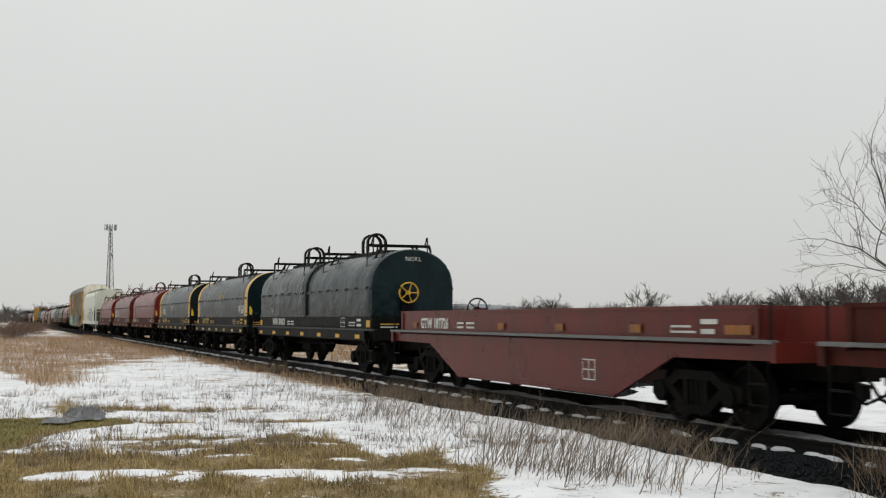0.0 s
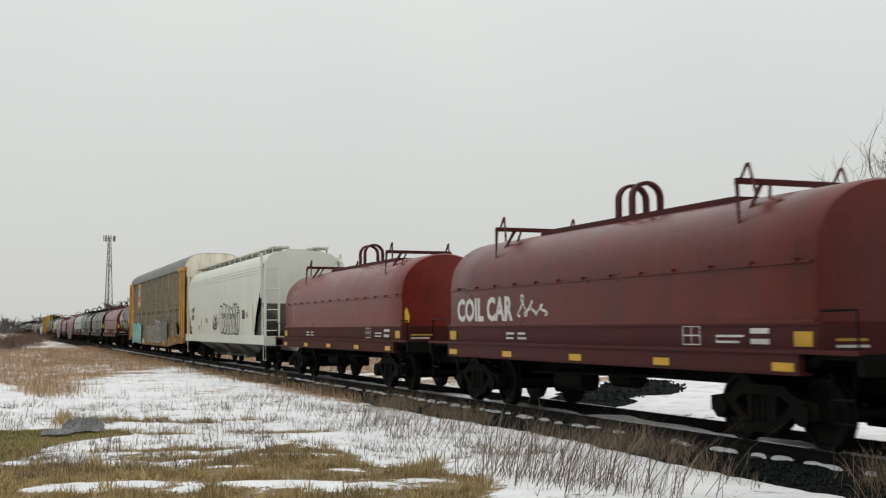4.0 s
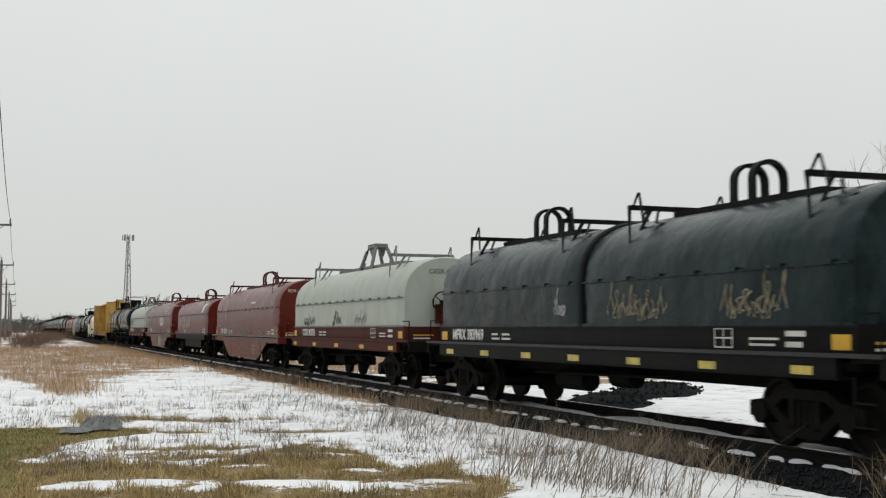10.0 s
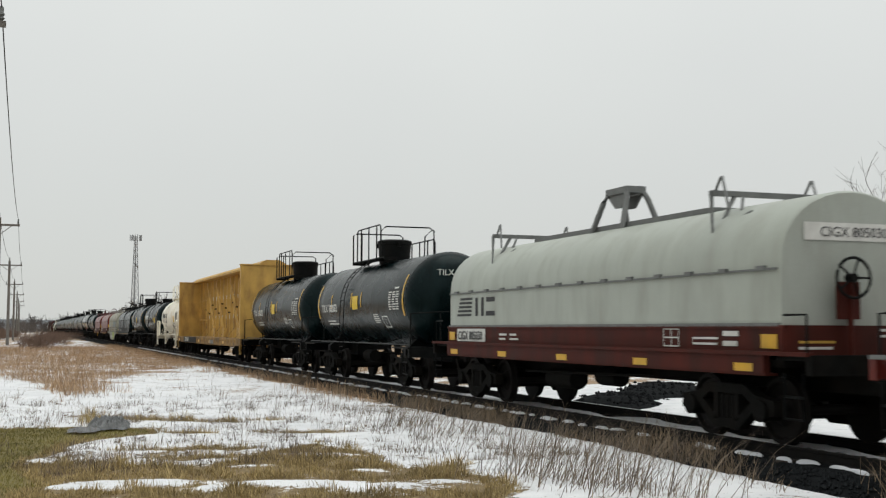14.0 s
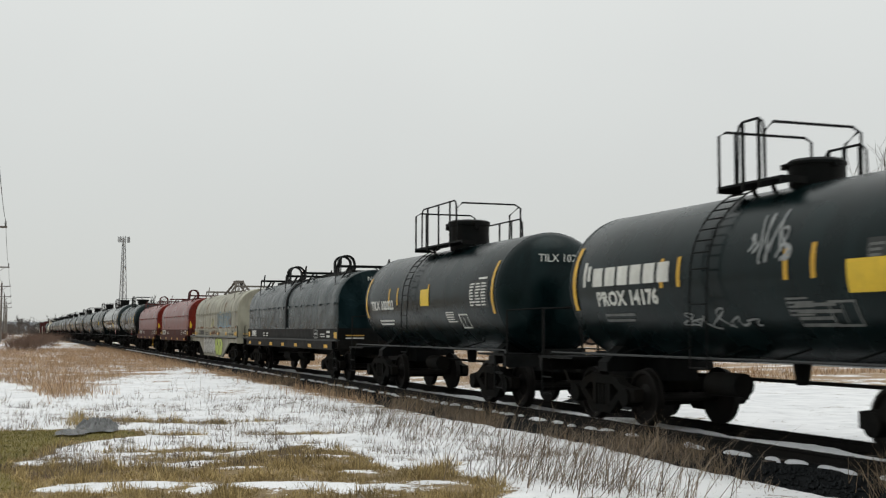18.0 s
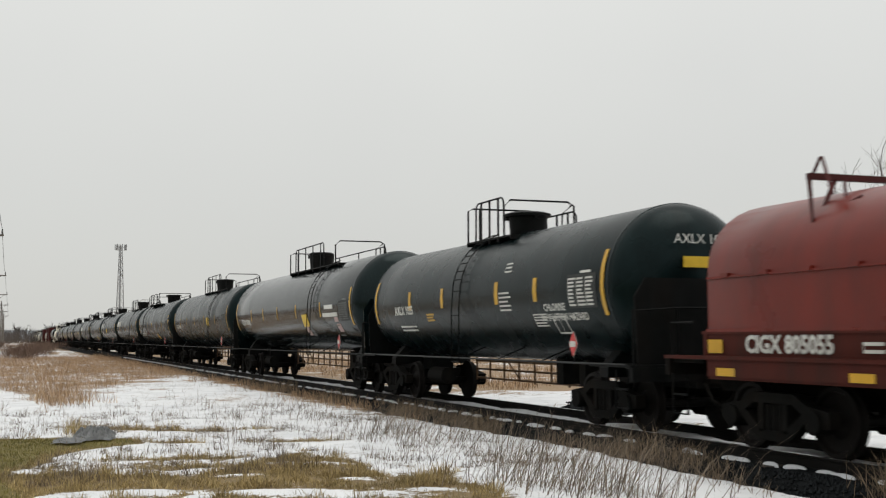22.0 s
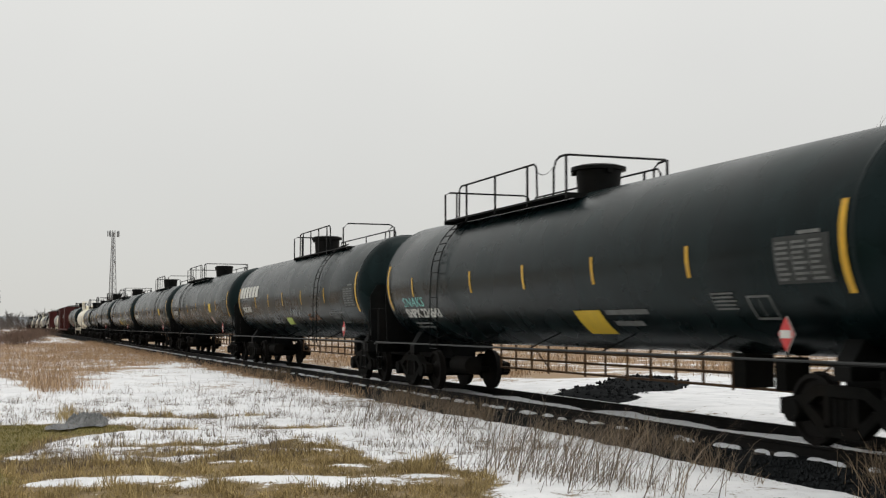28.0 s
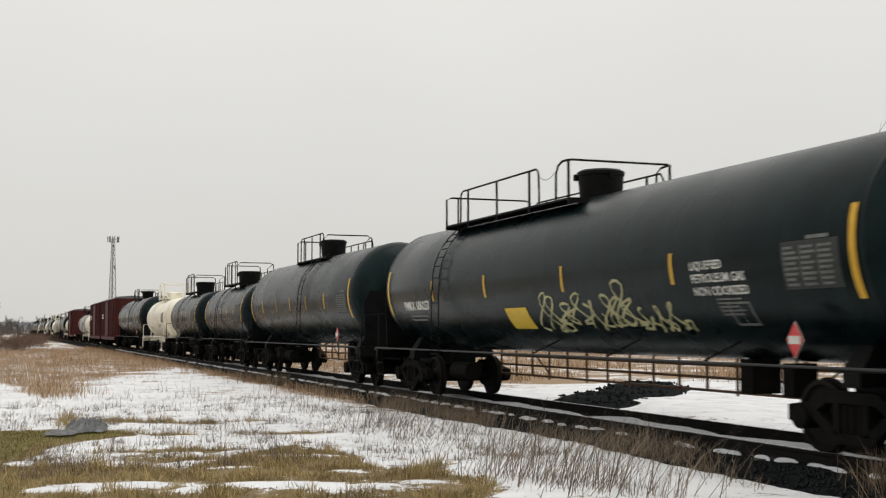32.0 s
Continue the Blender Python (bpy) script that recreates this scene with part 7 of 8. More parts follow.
    for i in range(5):
        panel(f, hood_side(), 5.9 - 0.05 * i, 5.0 - 0.02 * i, 1.85 + 0.09 * i, 1.90 + 0.09 * i, 0.01, 1)
    panel(f, hood_side(), 4.75, 4.60, 1.85, 2.25, 0.01, 1)
    panel(f, hood_side(), 4.40, 4.25, 1.85, 2.25, 0.01, 1)
    panel(f, hood_side(), 4.10, 3.60, 1.85, 1.95, 0.01, 1)
    panel(f, hood_side(), 4.10, 3.60, 2.15, 2.25, 0.01, 1)
    part("railway_mark", f, INK, c, "dark barred railway mark", smooth=False)
    f = Form()
    f.box(-0.80, 0.80, -c["half"] - 0.016, -c["half"] - 0.010, 2.76, 3.00)
    part("number_board", f, W, c)
    letters_on_end("CIGX 805030", c, -c["half"] - 0.017, 0, 2.81, 0.14, INK)
    small = dict(r=1.27, zc=2.33, head=0.62, pressure=False, diamond=False)
    mid = dict(deck=(-1.7, 1.7, 0), ladder_y=0.9, tall=1.0)
    tank_car("tank_car", "short black tank car with crown platform", 321.75, 4.85, BLACK_TANK, number="TILX 102052", stripes=[3.0, 0.6, -0.5], placard=0.4, seed=18, house=(0.5, 0.62), panel_mat=W, deck=(-1.5, 2.0, 0.2), ladder_y=1.2, tall=1.0, **small)
    tank_car("tank_car", "short black tank car with crown platform", 334.2, 4.85, BLACK_TANK, number="TILX 102072", stripes=[3.0, 0.6, -0.5], placard=0.4, seed=19, house=(0.5, 0.62), panel_mat=W, **mid, **small)
    beam_car(352.2)
    c = tank_car("tank_car", "cream-white tank car with cage platform and frame", 370.7, 4.75, WHITE_TANK, number="PROX 17355", brand=True, stripes=[2.12, 1.70, -0.97, -1.42], placard=-2.05, placard_z=2.2, placard_w=0.6, seed=20, house=(0.5, 0.42), panel_mat=INK, frame_mat=WHITE_TANK, deck=(-1.75, 2.1, 0.15), ladder_y=1.5, tall=0.9, **small)
    for sy in (-1, 1):
        # tall corner rails, bent saddle braces and the end step
        f = Form()
        f.tube([(-1.45, sy * 5.95, 0.95), (-1.45, sy * 5.95, 2.0), (-1.45, sy * 5.85, 2.1), (-1.45, sy * 5.1, 2.1)], 0.035, 6)
        f.tube([(-1.45, sy * 5.95, 0.95), (-1.45, sy * 5.95, 0.45), (-1.45, sy * 5.55, 0.45), (-1.45, sy * 5.55, 0.95)], 0.025, 5)
        part("corner_rail", f, WHITE_TANK, c)
        f = Form()
        f.box(-1.42, -1.30, sy * 5.35 - 0.06, sy * 5.35 + 0.06, 0.95, 2.1)
        part("end_post", f, WHITE_TANK, c)
        for y in (3.9, 2.6):
            f = Form()
            f.tube([(-1.38, sy * y + 0.25, 1.15), (-1.36, sy * y, 1.18), (-1.30, sy * y - 0.05, 1.45), (-1.16, sy * y - 0.05, 1.72)], 0.03, 5)
            part("saddle_brace", f, WHITE_TANK, c)
    f = Form()
    for y in (0.62, 0.08):
        f.tube([(-1.45, y, 0.52), (-1.45, y, 1.6)], 0.022, 5)
    f.tube([(-1.45, 0.62, 0.52), (-1.45, 0.08, 0.52)], 0.022, 5)
    f.tube([(-1.45, 0.08, 0.6), (-1.2, -0.75, 1.35)], 0.022, 5)
    f.tube([(-1.45, 0.62, 0.62), (-1.3, -0.3, 1.30)], 0.022, 5)
    f.tube([(-1.45, 0.62, 1.1), (-1.3, -0.75, 1.32)], 0.022, 5)
    part("step_frame", f, WHITE_TANK, c)
    shell = round_side(1.27, 2.33)
    for y, w, z0, z1 in ((-1.75, 0.16, 2.5, 3.5), (-0.75, 0.10, 2.7, 3.5), (1.05, 0.08, 2.3, 3.4), (-3.3, 0.10, 1.5, 2.0)):
        f = Form()
        panel(f, shell, y, y - w, z0, z1, 0.005, 8, slant=0.12)
        part("rust_streak", f, STRAW_STAIN, c, "yellow-brown run-off stain")
    bars(c, shell, -1.05, 1.5, 1.0, 0.34, 5, F, seed=14, gap=0.5)
    f = Form()
    f.tube([(-0.75, -5.6, 0.95), (-0.75, 5.6, 0.95)], 0.03, 6)
    part("train_pipe", f, RUSTY_PIPE, c, "rust-brown pipe")
    c = tank_car("tank_car", "short black tank car with block owner mark", 384.1, 4.6, BLACK_TANK, number="PROX 14176", brand=True, stripes=[1.55, 1.06, -1.53, -2.09], placard=-2.76, placard_w=0.8, placard_z=2.2, seed=21, house=(0.4, 0.3), deck=(-0.95, 0.6, -0.6), ladder_y=0.3, tall=0.9, **small)
    shell = round_side(1.27, 2.33)
    scrawl(c, shell, 1.1, 1.58, 1.8, 0.3, CHALK, 163, 5, 0.03, label="thin white graffiti")
    scrawl(c, shell, -0.75, 2.45, 0.9, 0.75, CHALK, 164, 4, 0.05)
    bars(c, shell, -1.65, 1.60, 0.9, 0.34, 4, F, seed=12, gap=0.5)
    tank_car("tank_car", "short black tank car with crown platform", 396.95, 4.75, BLACK_TANK, number="TILX 102022", stripes=[2.6, 1.9, -0.5], placard=0.0, seed=22, house=(0.5, 0.62), panel_mat=W, **mid, **small)
    c = coil_car("coil_car", "black coil car under two hoods with tall loops", 412.33, 14.6, BLACK_DENTED, BLACK_PART, end=8.2, trucks=6.1, twin=True, number="383982", fitting=BLACK_PART, seed=23)
    scrawl(c, hood_side(), 5.6, 1.75, 0.7, 0.5, CHALK, 51, 4, 0.035)
    letters_on_end("NOKL", c, -c["half"] - 0.017, 0, 3.1, 0.13, W)
    c = coil_car("coil_car", "weathered cream coil car with sprayed side frames", 428.87, 12.9, CREAM_COIL, CREAM_COIL, well=True, loops="trestle", number="CIGX 800304", number_mat=INK, fitting=POLE_WOOD, seed=24)
    for y, w in ((-2.9, 0.16), (2.6, 0.12), (-4.4, 0.35)):
        f = Form()
        panel(f, hood_side(), y, y - w, 2.42 if w < 0.3 else 1.75, 2.95 if w < 0.3 else 2.1, 0.006, 5, slant=0.05)
        part("rust_streak", f, RUST_STAIN, c, "brown rust streak")
    rnd = random.Random(24)
    for k in range(26):
        y, w = 6.2 - 0.48 * k - rnd.uniform(0, 0.2), rnd.uniform(0.15, 0.5)
        f = Form()
        panel(f, hood_side(), y, y - w, 1.625, 1.66 + rnd.uniform(0.0, 0.10), 0.009, 1)
        part("rust_edge", f, RUST_STAIN, c, "rust along the hood's lower edge")
    scrawl(c, hood_side(), 1.1, 1.75, 0.95, 0.5, STRAW_PAINT, 56, 3, 0.05)
    scrawl(c, hood_side(), 5.4, 1.70, 1.1, 0.6, GHOST_WHITE, 156, 4, 0.05)
    scrawl(c, flat_side(-1.20), 0.9, 1.36, 2.8, 0.18, RUST_STAIN, 57, 12, 0.05)
    bubble(c, hood_side(), -1.0, 1.72, 3.7, 0.66, 6, None, BLUE_GREY, 52, "faded blue-grey graffiti", 0.08)
    bubble(c, flat_side(-1.235), 2.8, 0.40, 3.4, 0.80, 6, GHOST_WHITE, INK, 53, "white graffiti with black outlines", 0.045, spiky=0.2)
    bubble(c, flat_side(-1.235), -0.8, 0.36, 1.9, 0.84, 2, LIME, INK, 54, "lime green graffiti", 0.05, spiky=0.2)
    c = coil_car("coil_car", "red coil car with a half-round hood", 444.64, 12.8, RED_BRIGHT, RED_BASE, number="CIGX 805064", number_panel=True, seed=25, fitting=MAROON)
    letters_on_end("CIGX 805064", c, -c["half"] - 0.017, 0, 2.85, 0.14, W)
    c = coil_car("coil_car", "red coil car with a half-round hood", 460.32, 12.6, RED_BRIGHT, RED_BASE, number="CIGX 805055", number_y=5.35, seed=26, fitting=MAROON)
    letters_on_end("CIGX 805055", c, -c["half"] - 0.017, 0, 2.85, 0.14, W)
    f = Form()
    f.tube([(-1.5, -6.9, 1.0), (-1.5, -6.9, 0.55), (-1.5, -6.3, 0.55)], 0.03, 5)
    part("yellow_bar", f, YELLOW, c)
    c = tank_car("tank_car", "black pressure tank car with yellow reflector bars", 475.88, 6.6, BLACK_TANK, r=1.36, zc=2.43, number="AXLX 1025", deck=(-1.45, 1.05, -0.45), ladder_y=0.15, house=(0.42, 0.42), stripes=[3.72, 1.42, -1.78, -3.65], seed=27, panel_mat=W, number_y=4.85, stripe_w=0.17, tall=0.86)
    axle = round_side(1.36, 2.43)
    letters("CHLORINE", c, axle, -4.05, 2.02, 0.13, W, weight=0.04)
    letters("INHALATION HAZARD", c, axle, -3.85, 1.84, 0.13, W, weight=0.04)
    bars(c, axle, -2.02, 2.06, 0.62, 0.42, 5, W, seed=61, gap=0.6)
    bars(c, axle, -2.2, 2.82, 0.42, 0.24, 3, W, seed=62, gap=0.6)
    bars(c, axle, 2.5, 1.92, 0.6, 0.2, 3, ORANGE_LETTER, seed=63, gap=0.35)
    for x, z in ((-0.75, 1.95), (0.72, 1.80)):
        f = Form().slab([(x + 0.21, z), (x, z + 0.21), (x - 0.21, z), (x, z - 0.21)], "y", -7.24, -7.22)
        part("diamond_placard", f, W, c, "white diamond placard")
    f = Form()
    f.box(-0.36, 0.36, -7.345, -7.325, 2.66, 2.84)
    part("end_placard", f, LEMON, c, "amber end placard")
    fore, aft = dict(deck=(-5.2, 1.75, 0.3), ladder_y=-4.3), dict(deck=(-0.5, 5.8, 0.3), ladder_y=5.1)
    black = "long black pressure tank car with yellow reflector bars"
    c = tank_car("tank_car", black, 493.35, 8.95, GLOSS_TANK, number="CBTX 787842", number_y=7.9, number_z=2.07, placard=-2.9, placard_w=0.8, placard_z=2.11, stripes=[5.85, 3.5, 0.93, -2.03, -5.4], seed=28, **fore)
    for y, w, z, h, m in ((-6.0, 1.0, 2.42, 0.12, W), (-5.7, 1.75, 2.18, 0.12, W), (-7.0, 0.42, 2.02, 0.14, BLUSH), (-7.05, 0.45, 1.72, 0.24, BLUSH)):
        f = Form()
        panel(f, round_side(1.47, 2.57), y, y - w, z, z + h, 0.009, 2)
        part("notice_plate", f, m, c)
    c = tank_car("tank_car", black, 513.9, 8.9, BLACK_TANK, number="TILX 309189", placard=-3.03, placard_w=0.75, placard_z=2.35, stripes=[6.57, 4.0, 1.03, -2.15, -5.5], seed=29, **fore)
    shell = round_side(1.47, 2.57)
    scrawl(c, shell, 5.98, 1.76, 1.85, 0.42, F, 61, 5, 0.03)
    scrawl(c, shell, 3.8, 1.74, 4.3, 0.46, F, 161, 12, 0.03)
    scrawl(c, shell, -1.4, 1.80, 1.15, 0.36, CHALK, 162, 4, 0.03)
    bars(c, shell, -3.38, 1.89, 0.85, 0.07, 2, F, seed=15, gap=0.5)
    c = tank_car("tank_car", black, 534.8, 8.7, BLACK_TANK, number="SHPX 224390", number_y=7.86, number_z=1.74, number_wide=1.55, stripes=[6.75, 3.12, 0.36, -2.4, -5.2], seed=30, **aft)
    shell = round_side(1.47, 2.57)
    for i, (y, w, z, h, mm) in enumerate(((4.85, 0.9, 2.72, 0.52, CHALK), (4.4, 1.45, 1.78, 0.34, PINK), (2.75, 1.05, 1.58, 0.34, CHALK), (1.4, 0.9, 1.5, 0.42, F), (0.05, 1.25, 1.64, 0.52, CHALK), (-2.0, 1.8, 1.6, 0.4, CHALK), (-4.3, 1.8, 1.6, 0.4, CHALK))):
        scrawl(c, shell, y, z, w, h, mm, 62 + i, 3 if w < 1.4 else 5, 0.034, label="sprayed graffiti tags")
    f = Form()
    panel(f, shell, -1.28, -2.1, 1.51, 1.82, 0.010, 4, slant=0.14)
    part("ochre_patch", f, YELLOW, c, "slanting ochre patch")
    c = tank_car("tank_car", black, 554.65, 8.55, BLACK_TANK, number="PROX 38528", number_y=7.9, number_z=2.05, brand=True, seed=31, **fore)
    scrawl(c, round_side(1.47, 2.57), 6.0, 1.7, 7.0, 0.5, F, 67, 12, 0.04)
    c = tank_car("tank_car", black, 574.9, 8.6, BLACK_TANK, number="PROX 94798", number_y=7.95, number_z=2.05, brand=True, placard=1.88, placard_w=0.8, placard_z=2.29, stripes=[5.3, 3.1, 0.9, -1.9, -5.0], seed=32, **aft)
    c = tank_car("tank_car", black, 594.85, 8.55, BLACK_TANK, number="SHPX 224543", number_y=7.7, number_z=1.72, number_wide=1.5, placard=-1.25, placard_z=1.58, placard_w=0.95, stripes=[6.8, 3.12, 0.46, -2.3, -5.19], seed=33, **aft)
    bars(c, shell, -2.35, 1.70, 1.75, 0.10, 1, FADED_WHITE, seed=33, gap=0.2)
    bars(c, shell, -2.45, 1.52, 1.25, 0.10, 1, FADED_WHITE, seed=34, gap=0.2)
    letters("SNAKS", c, round_side(1.47, 2.57), 7.65, 1.97, 0.22, TEAL, name="graffiti", label="teal sprayed word", stretch=1.6, weight=0.0)
    c = tank_car("tank_car", black, 614.9, 8.5, BLACK_TANK, number="PROX 39007", number_y=7.9, number_z=2.05, brand=True, stripes=[5.35, 3.0, 0.68, -2.03, -5.0], seed=36, **fore)
    scrawl(c, shell, 3.45, 1.57, 1.8, 0.36, CHALK, 69, 5, 0.035, label="white graffiti tag")
    scrawl(c, shell, -0.15, 1.80, 1.9, 0.38, CHALK, 70, 5, 0.045, label="pale graffiti tag")
    scrawl(c, shell, -2.3, 1.68, 1.45, 0.3, RUST_STAIN, 170, 5, 0.04)
    f = Form()
    panel(f, shell, 0.80, 0.0, 1.56, 1.79, 0.010, 4, slant=-0.12)
    part("lime_patch", f, LIME, c, "slanting yellow-green patch")
    c = tank_car("tank_car", black, 635.3, 8.95, BLACK_TANK, number="GATX 212636", placard=-3.95, stripes=[5.9, 2.9, 0.0, -2.86, -5.85], seed=34, **aft)
    scrawl(c, round_side(1.47, 2.57), 0.6, 1.72, 1.9, 0.5, CHALK, 71, 7, 0.035, label="white graffiti tag")
    c = tank_car("tank_car", black, 655.95, 8.95, BLACK_TANK, number="GATX 215558", number_y=8.5, number_z=2.05, placard=-5.2, stripes=[6.32, 3.58, 0.83, -2.15, -5.1], seed=35, **fore)
    for i, (y, w) in enumerate(((5.38, 1.77), (3.49, 3.3), (-0.27, 1.75), (-2.13, 1.0), (-3.15, 1.5))):
        scrawl(c, shell, y, 1.56, w, 0.26 if w < 1.2 else 0.45, CHALK, 72 + i, 4 if w < 2 else 8, 0.034, label="white graffiti tags")
    c = tank_car("tank_car", black, 676.95, 8.62, BLACK_TANK, number="PMRX 606257", number_y=7.56, number_z=2.02, placard=1.62, placard_z=1.77, placard_w=1.0, stripes=[5.5, 2.44, -1.08, -4.66], seed=37, **aft)
    scrawl(c, shell, 0.35, 1.50, 3.6, 0.78, STRAW_PAINT, 78, 7, 0.05, label="yellow-green outlined graffiti")
    scrawl(c, shell, -3.3, 1.50, 1.5, 0.48, STRAW_PAINT, 79, 5, 0.045, label="yellow-green outlined graffiti")
    letters("LIQUEFIED", c, shell, -5.2, 2.38, 0.12, W)
    letters("PETROLEUM GAS", c, shell, -5.2, 2.20, 0.12, W)
    letters("NON ODORIZED", c, shell, -5.2, 2.02, 0.12, W)
    tank_car("tank_car", "black tank car with weathered sides", 696.3, 7.0, BLACK_TANK, deck=(-2.0, 2.0, 0.2), seed=38)
    tank_car("tank_car", "short black tank car with crown platform", 711.1, 4.7, BLACK_TANK, seed=39, house=(0.5, 0.6), **mid, **small)
    tank_car("tank_car", "short black tank car with crown platform", 723.7, 4.7, BLACK_TANK, seed=40, house=(0.5, 0.6), **mid, **small)
    white = tank_car("tank_car", "cream-white tank car with cage platform and frame", 736.2, 4.5, WHITE_TANK, seed=41, frame_mat=WHITE_TANK, house=(0.5, 0.4), panel_mat=INK, **mid, **small)
    dark = tank_car("tank_car", "long black tank car", 751.8, 8.0, BLACK_TANK, deck=(-2.0, 2.0, 0), seed=42)
    box = box_car(771.0)
    for b in (787.0,):
        CARS.append((copy_thing(box, pose(TRACK_X, b, 0)), b))
    s = 802.0
    grey = tank_car("tank_car", "grey tank car far along the train", s + 13, 4.5, GREY_TANK, seed=43, house=(0.5, 0.4), **mid, **small)
    CARS.append((copy_thing(white, pose(TRACK_X, s, 0)), s))
    s += 13 + 13
    order = (box, white, dark, grey, grey, white, dark, grey, white, dark, dark, grey, white, dark, dark, dark, dark, dark)
    for o in order:
        step = {box: 15.6, white: 12.2, grey: 12.2, dark: 19.0}[o]
        s += step / 2
        CARS.append((copy_thing(o, pose(TRACK_X, s, 0)), s))
        s += step / 2


make_train()


# ---- vegetation ----
def blades(name, label, count, where, height, lean, width, mat, seed, category="grass", twigs=0, blow=(0.0, 0.0)):
    """Thin bent stalks, two triangles and a tip each; some carry side twigs."""
    rnd = random.Random(seed)
    v, f = [], []
    made = 0
    while made < count:
        p = where(rnd)
        if p is None:
            continue
        x, y, k = p
        made += 1
        h = rnd.uniform(*height) * k
        a, b = rnd.uniform(0, 6.283), abs(rnd.gauss(0, lean))
        up = 1 / math.sqrt(1 + b * b)
        dx, dy = (math.cos(a) * b + blow[0]) * h * up, (math.sin(a) * b + blow[1]) * h * up
        w = width * rnd.uniform(0.6, 1.3)
        z = top_of(x, y) - 0.01
        q = rnd.uniform(0, 6.283)
        cx, cy = w * math.cos(q), w * math.sin(q)
        i = len(v)
        v += [(x - cx, y - cy, z), (x + cx, y + cy, z), (x + dx * 0.45 - cx * 0.8, y + dy * 0.45 - cy * 0.8, z + h * 0.6 * up), (x + dx * 0.45 + cx * 0.8, y + dy * 0.45 + cy * 0.8, z + h * 0.6 * up), (x + dx, y + dy, z + h * up)]
        f += [(i, i + 1, i + 3, i + 2), (i + 2, i + 3, i + 4)]
        for _ in range(rnd.randint(0, twigs) if twigs else 0):
            g, aa, ll = rnd.uniform(0.35, 0.9), rnd.uniform(0, 6.283), h * rnd.uniform(0.10, 0.28)
            bx, by, bz = x + dx * g, y + dy * g, z + h * up * g
            i = len(v)
            v += [(bx - cx * 0.6, by - cy * 0.6, bz), (bx + cx * 0.6, by + cy * 0.6, bz), (bx + ll * 0.6 * math.cos(aa), by + ll * 0.6 * math.sin(aa), bz + ll * 0.8)]
            f.append((i, i + 1, i + 2))
    me = bpy.data.meshes.new(name)
    me.from_pydata(v, [], f)
    me.materials.append(mat)
    ob = new(name, me)
    return tagged(ob, label, category, kind="stuff")


def blade_material(name, c0, c1):
    m = bpy.data.materials.new(name)
    m.use_nodes = True
    n, l = m.node_tree.nodes, m.node_tree.links
    g, r = n.new("ShaderNodeNewGeometry"), n.new("ShaderNodeValToRGB")
    r.color_ramp.elements[0].color, r.color_ramp.elements[1].color = rgba(c0), rgba(c1)
    l.new(g.outputs["Random Per Island"], r.inputs["Fac"])
    co, t, mr, hs = n.new("ShaderNodeTexCoord"), n.new("ShaderNodeTexNoise"), n.new("ShaderNodeMapRange"), n.new("ShaderNodeHueSaturation")
    t.inputs["Scale"].default_value, t.inputs["Detail"].default_value = 1.4, 3.0
    mr.inputs["From Min"].default_value, mr.inputs["From Max"].default_value = 0.3, 0.7
    mr.inputs["To Min"].default_value, mr.inputs["To Max"].default_value = 0.62, 1.25
    l.new(co.outputs["Object"], t.inputs["Vector"])
    l.new(t.outputs["Fac"], mr.inputs["Value"])
    l.new(mr.outputs["Result"], hs.inputs["Value"])
    l.new(r.outputs["Color"], hs.inputs["Color"])
    l.new(hs.outputs["Color"], n["Principled BSDF"].inputs["Base Color"])
    n["Principled BSDF"].inputs["Roughness"].default_value = 0.85
    return m


STALK = blade_material("dead_weed_stalks", (0.085, 0.066, 0.050), (0.27, 0.210, 0.148))
STRAW = blade_material("dry_straw_grass", (0.17, 0.122, 0.046), (0.50, 0.380, 0.175))
SEDGE = blade_material("russet_dead_grass", (0.20, 0.120, 0.066), (0.56, 0.380, 0.225))
LAWN = blade_material("dull_winter_lawn", (0.115, 0.100, 0.022), (0.26, 0.220, 0.060))
BRUSH = blade_material("brown_ballast_weeds", (0.080, 0.058, 0.038), (0.25, 0.180, 0.110))
TUFT = blade_material("dark_dead_tufts", (0.06, 0.045, 0.034), (0.20, 0.15, 0.10))


WEED_CLUMPS = ((5.75, 13.3, 0.30, 0.55, 5), (6.15, 12.2, 0.35, 0.55, 7), (6.65, 11.3, 0.28, 0.45, 4), (6.45, 20.4, 0.25, 0.9, 4), (6.95, 18.9, 0.3, 0.9, 3), (7.75, 16.5, 0.25, 1.2, 1),
               (7.85, 22.0, 0.25, 2.2, 2), (5.3, 26.0, 0.5, 1.2, 1), (7.2, 28.0, 0.4, 2.0, 1), (6.9, 14.5, 0.4, 1.2, 1))
CLUMP_DRAW = [c for c in WEED_CLUMPS for _ in range(c[4])]


def on_weeds(r):
    """Tall weeds beside the ballast, in clumps."""
    a, b, c, d, _ = r.choice(CLUMP_DRAW)
    x, y = a + r.gauss(0, c), b + r.gauss(0, d)
    return (x, y, 1.0 if y < 15 else 0.8) if x < 8.5 and y > 9.8 else None


def on_snow_stubble(r):
    y = 16.0 + 30 * r.random() ** 1.2
    x = r.uniform(-2, 8.3)
    d = noise.noise(Vector((x * 0.9, y * 0.55, 31))) + 0.5 * noise.noise(Vector((x * 3.0, y * 2.0, 37)))
    return (x, y, 0.5 + 0.9 * max(0, d)) if d > 0.18 + r.random() * 0.25 else None


TUFT_SPOTS = [(rr.uniform(-0.8, 7.9), 15.5 + 14 * rr.random() ** 1.4, rr.uniform(0.04, 0.17), rr.uniform(0.4, 1.2)) for rr in [random.Random(77)] for _ in range(330)]


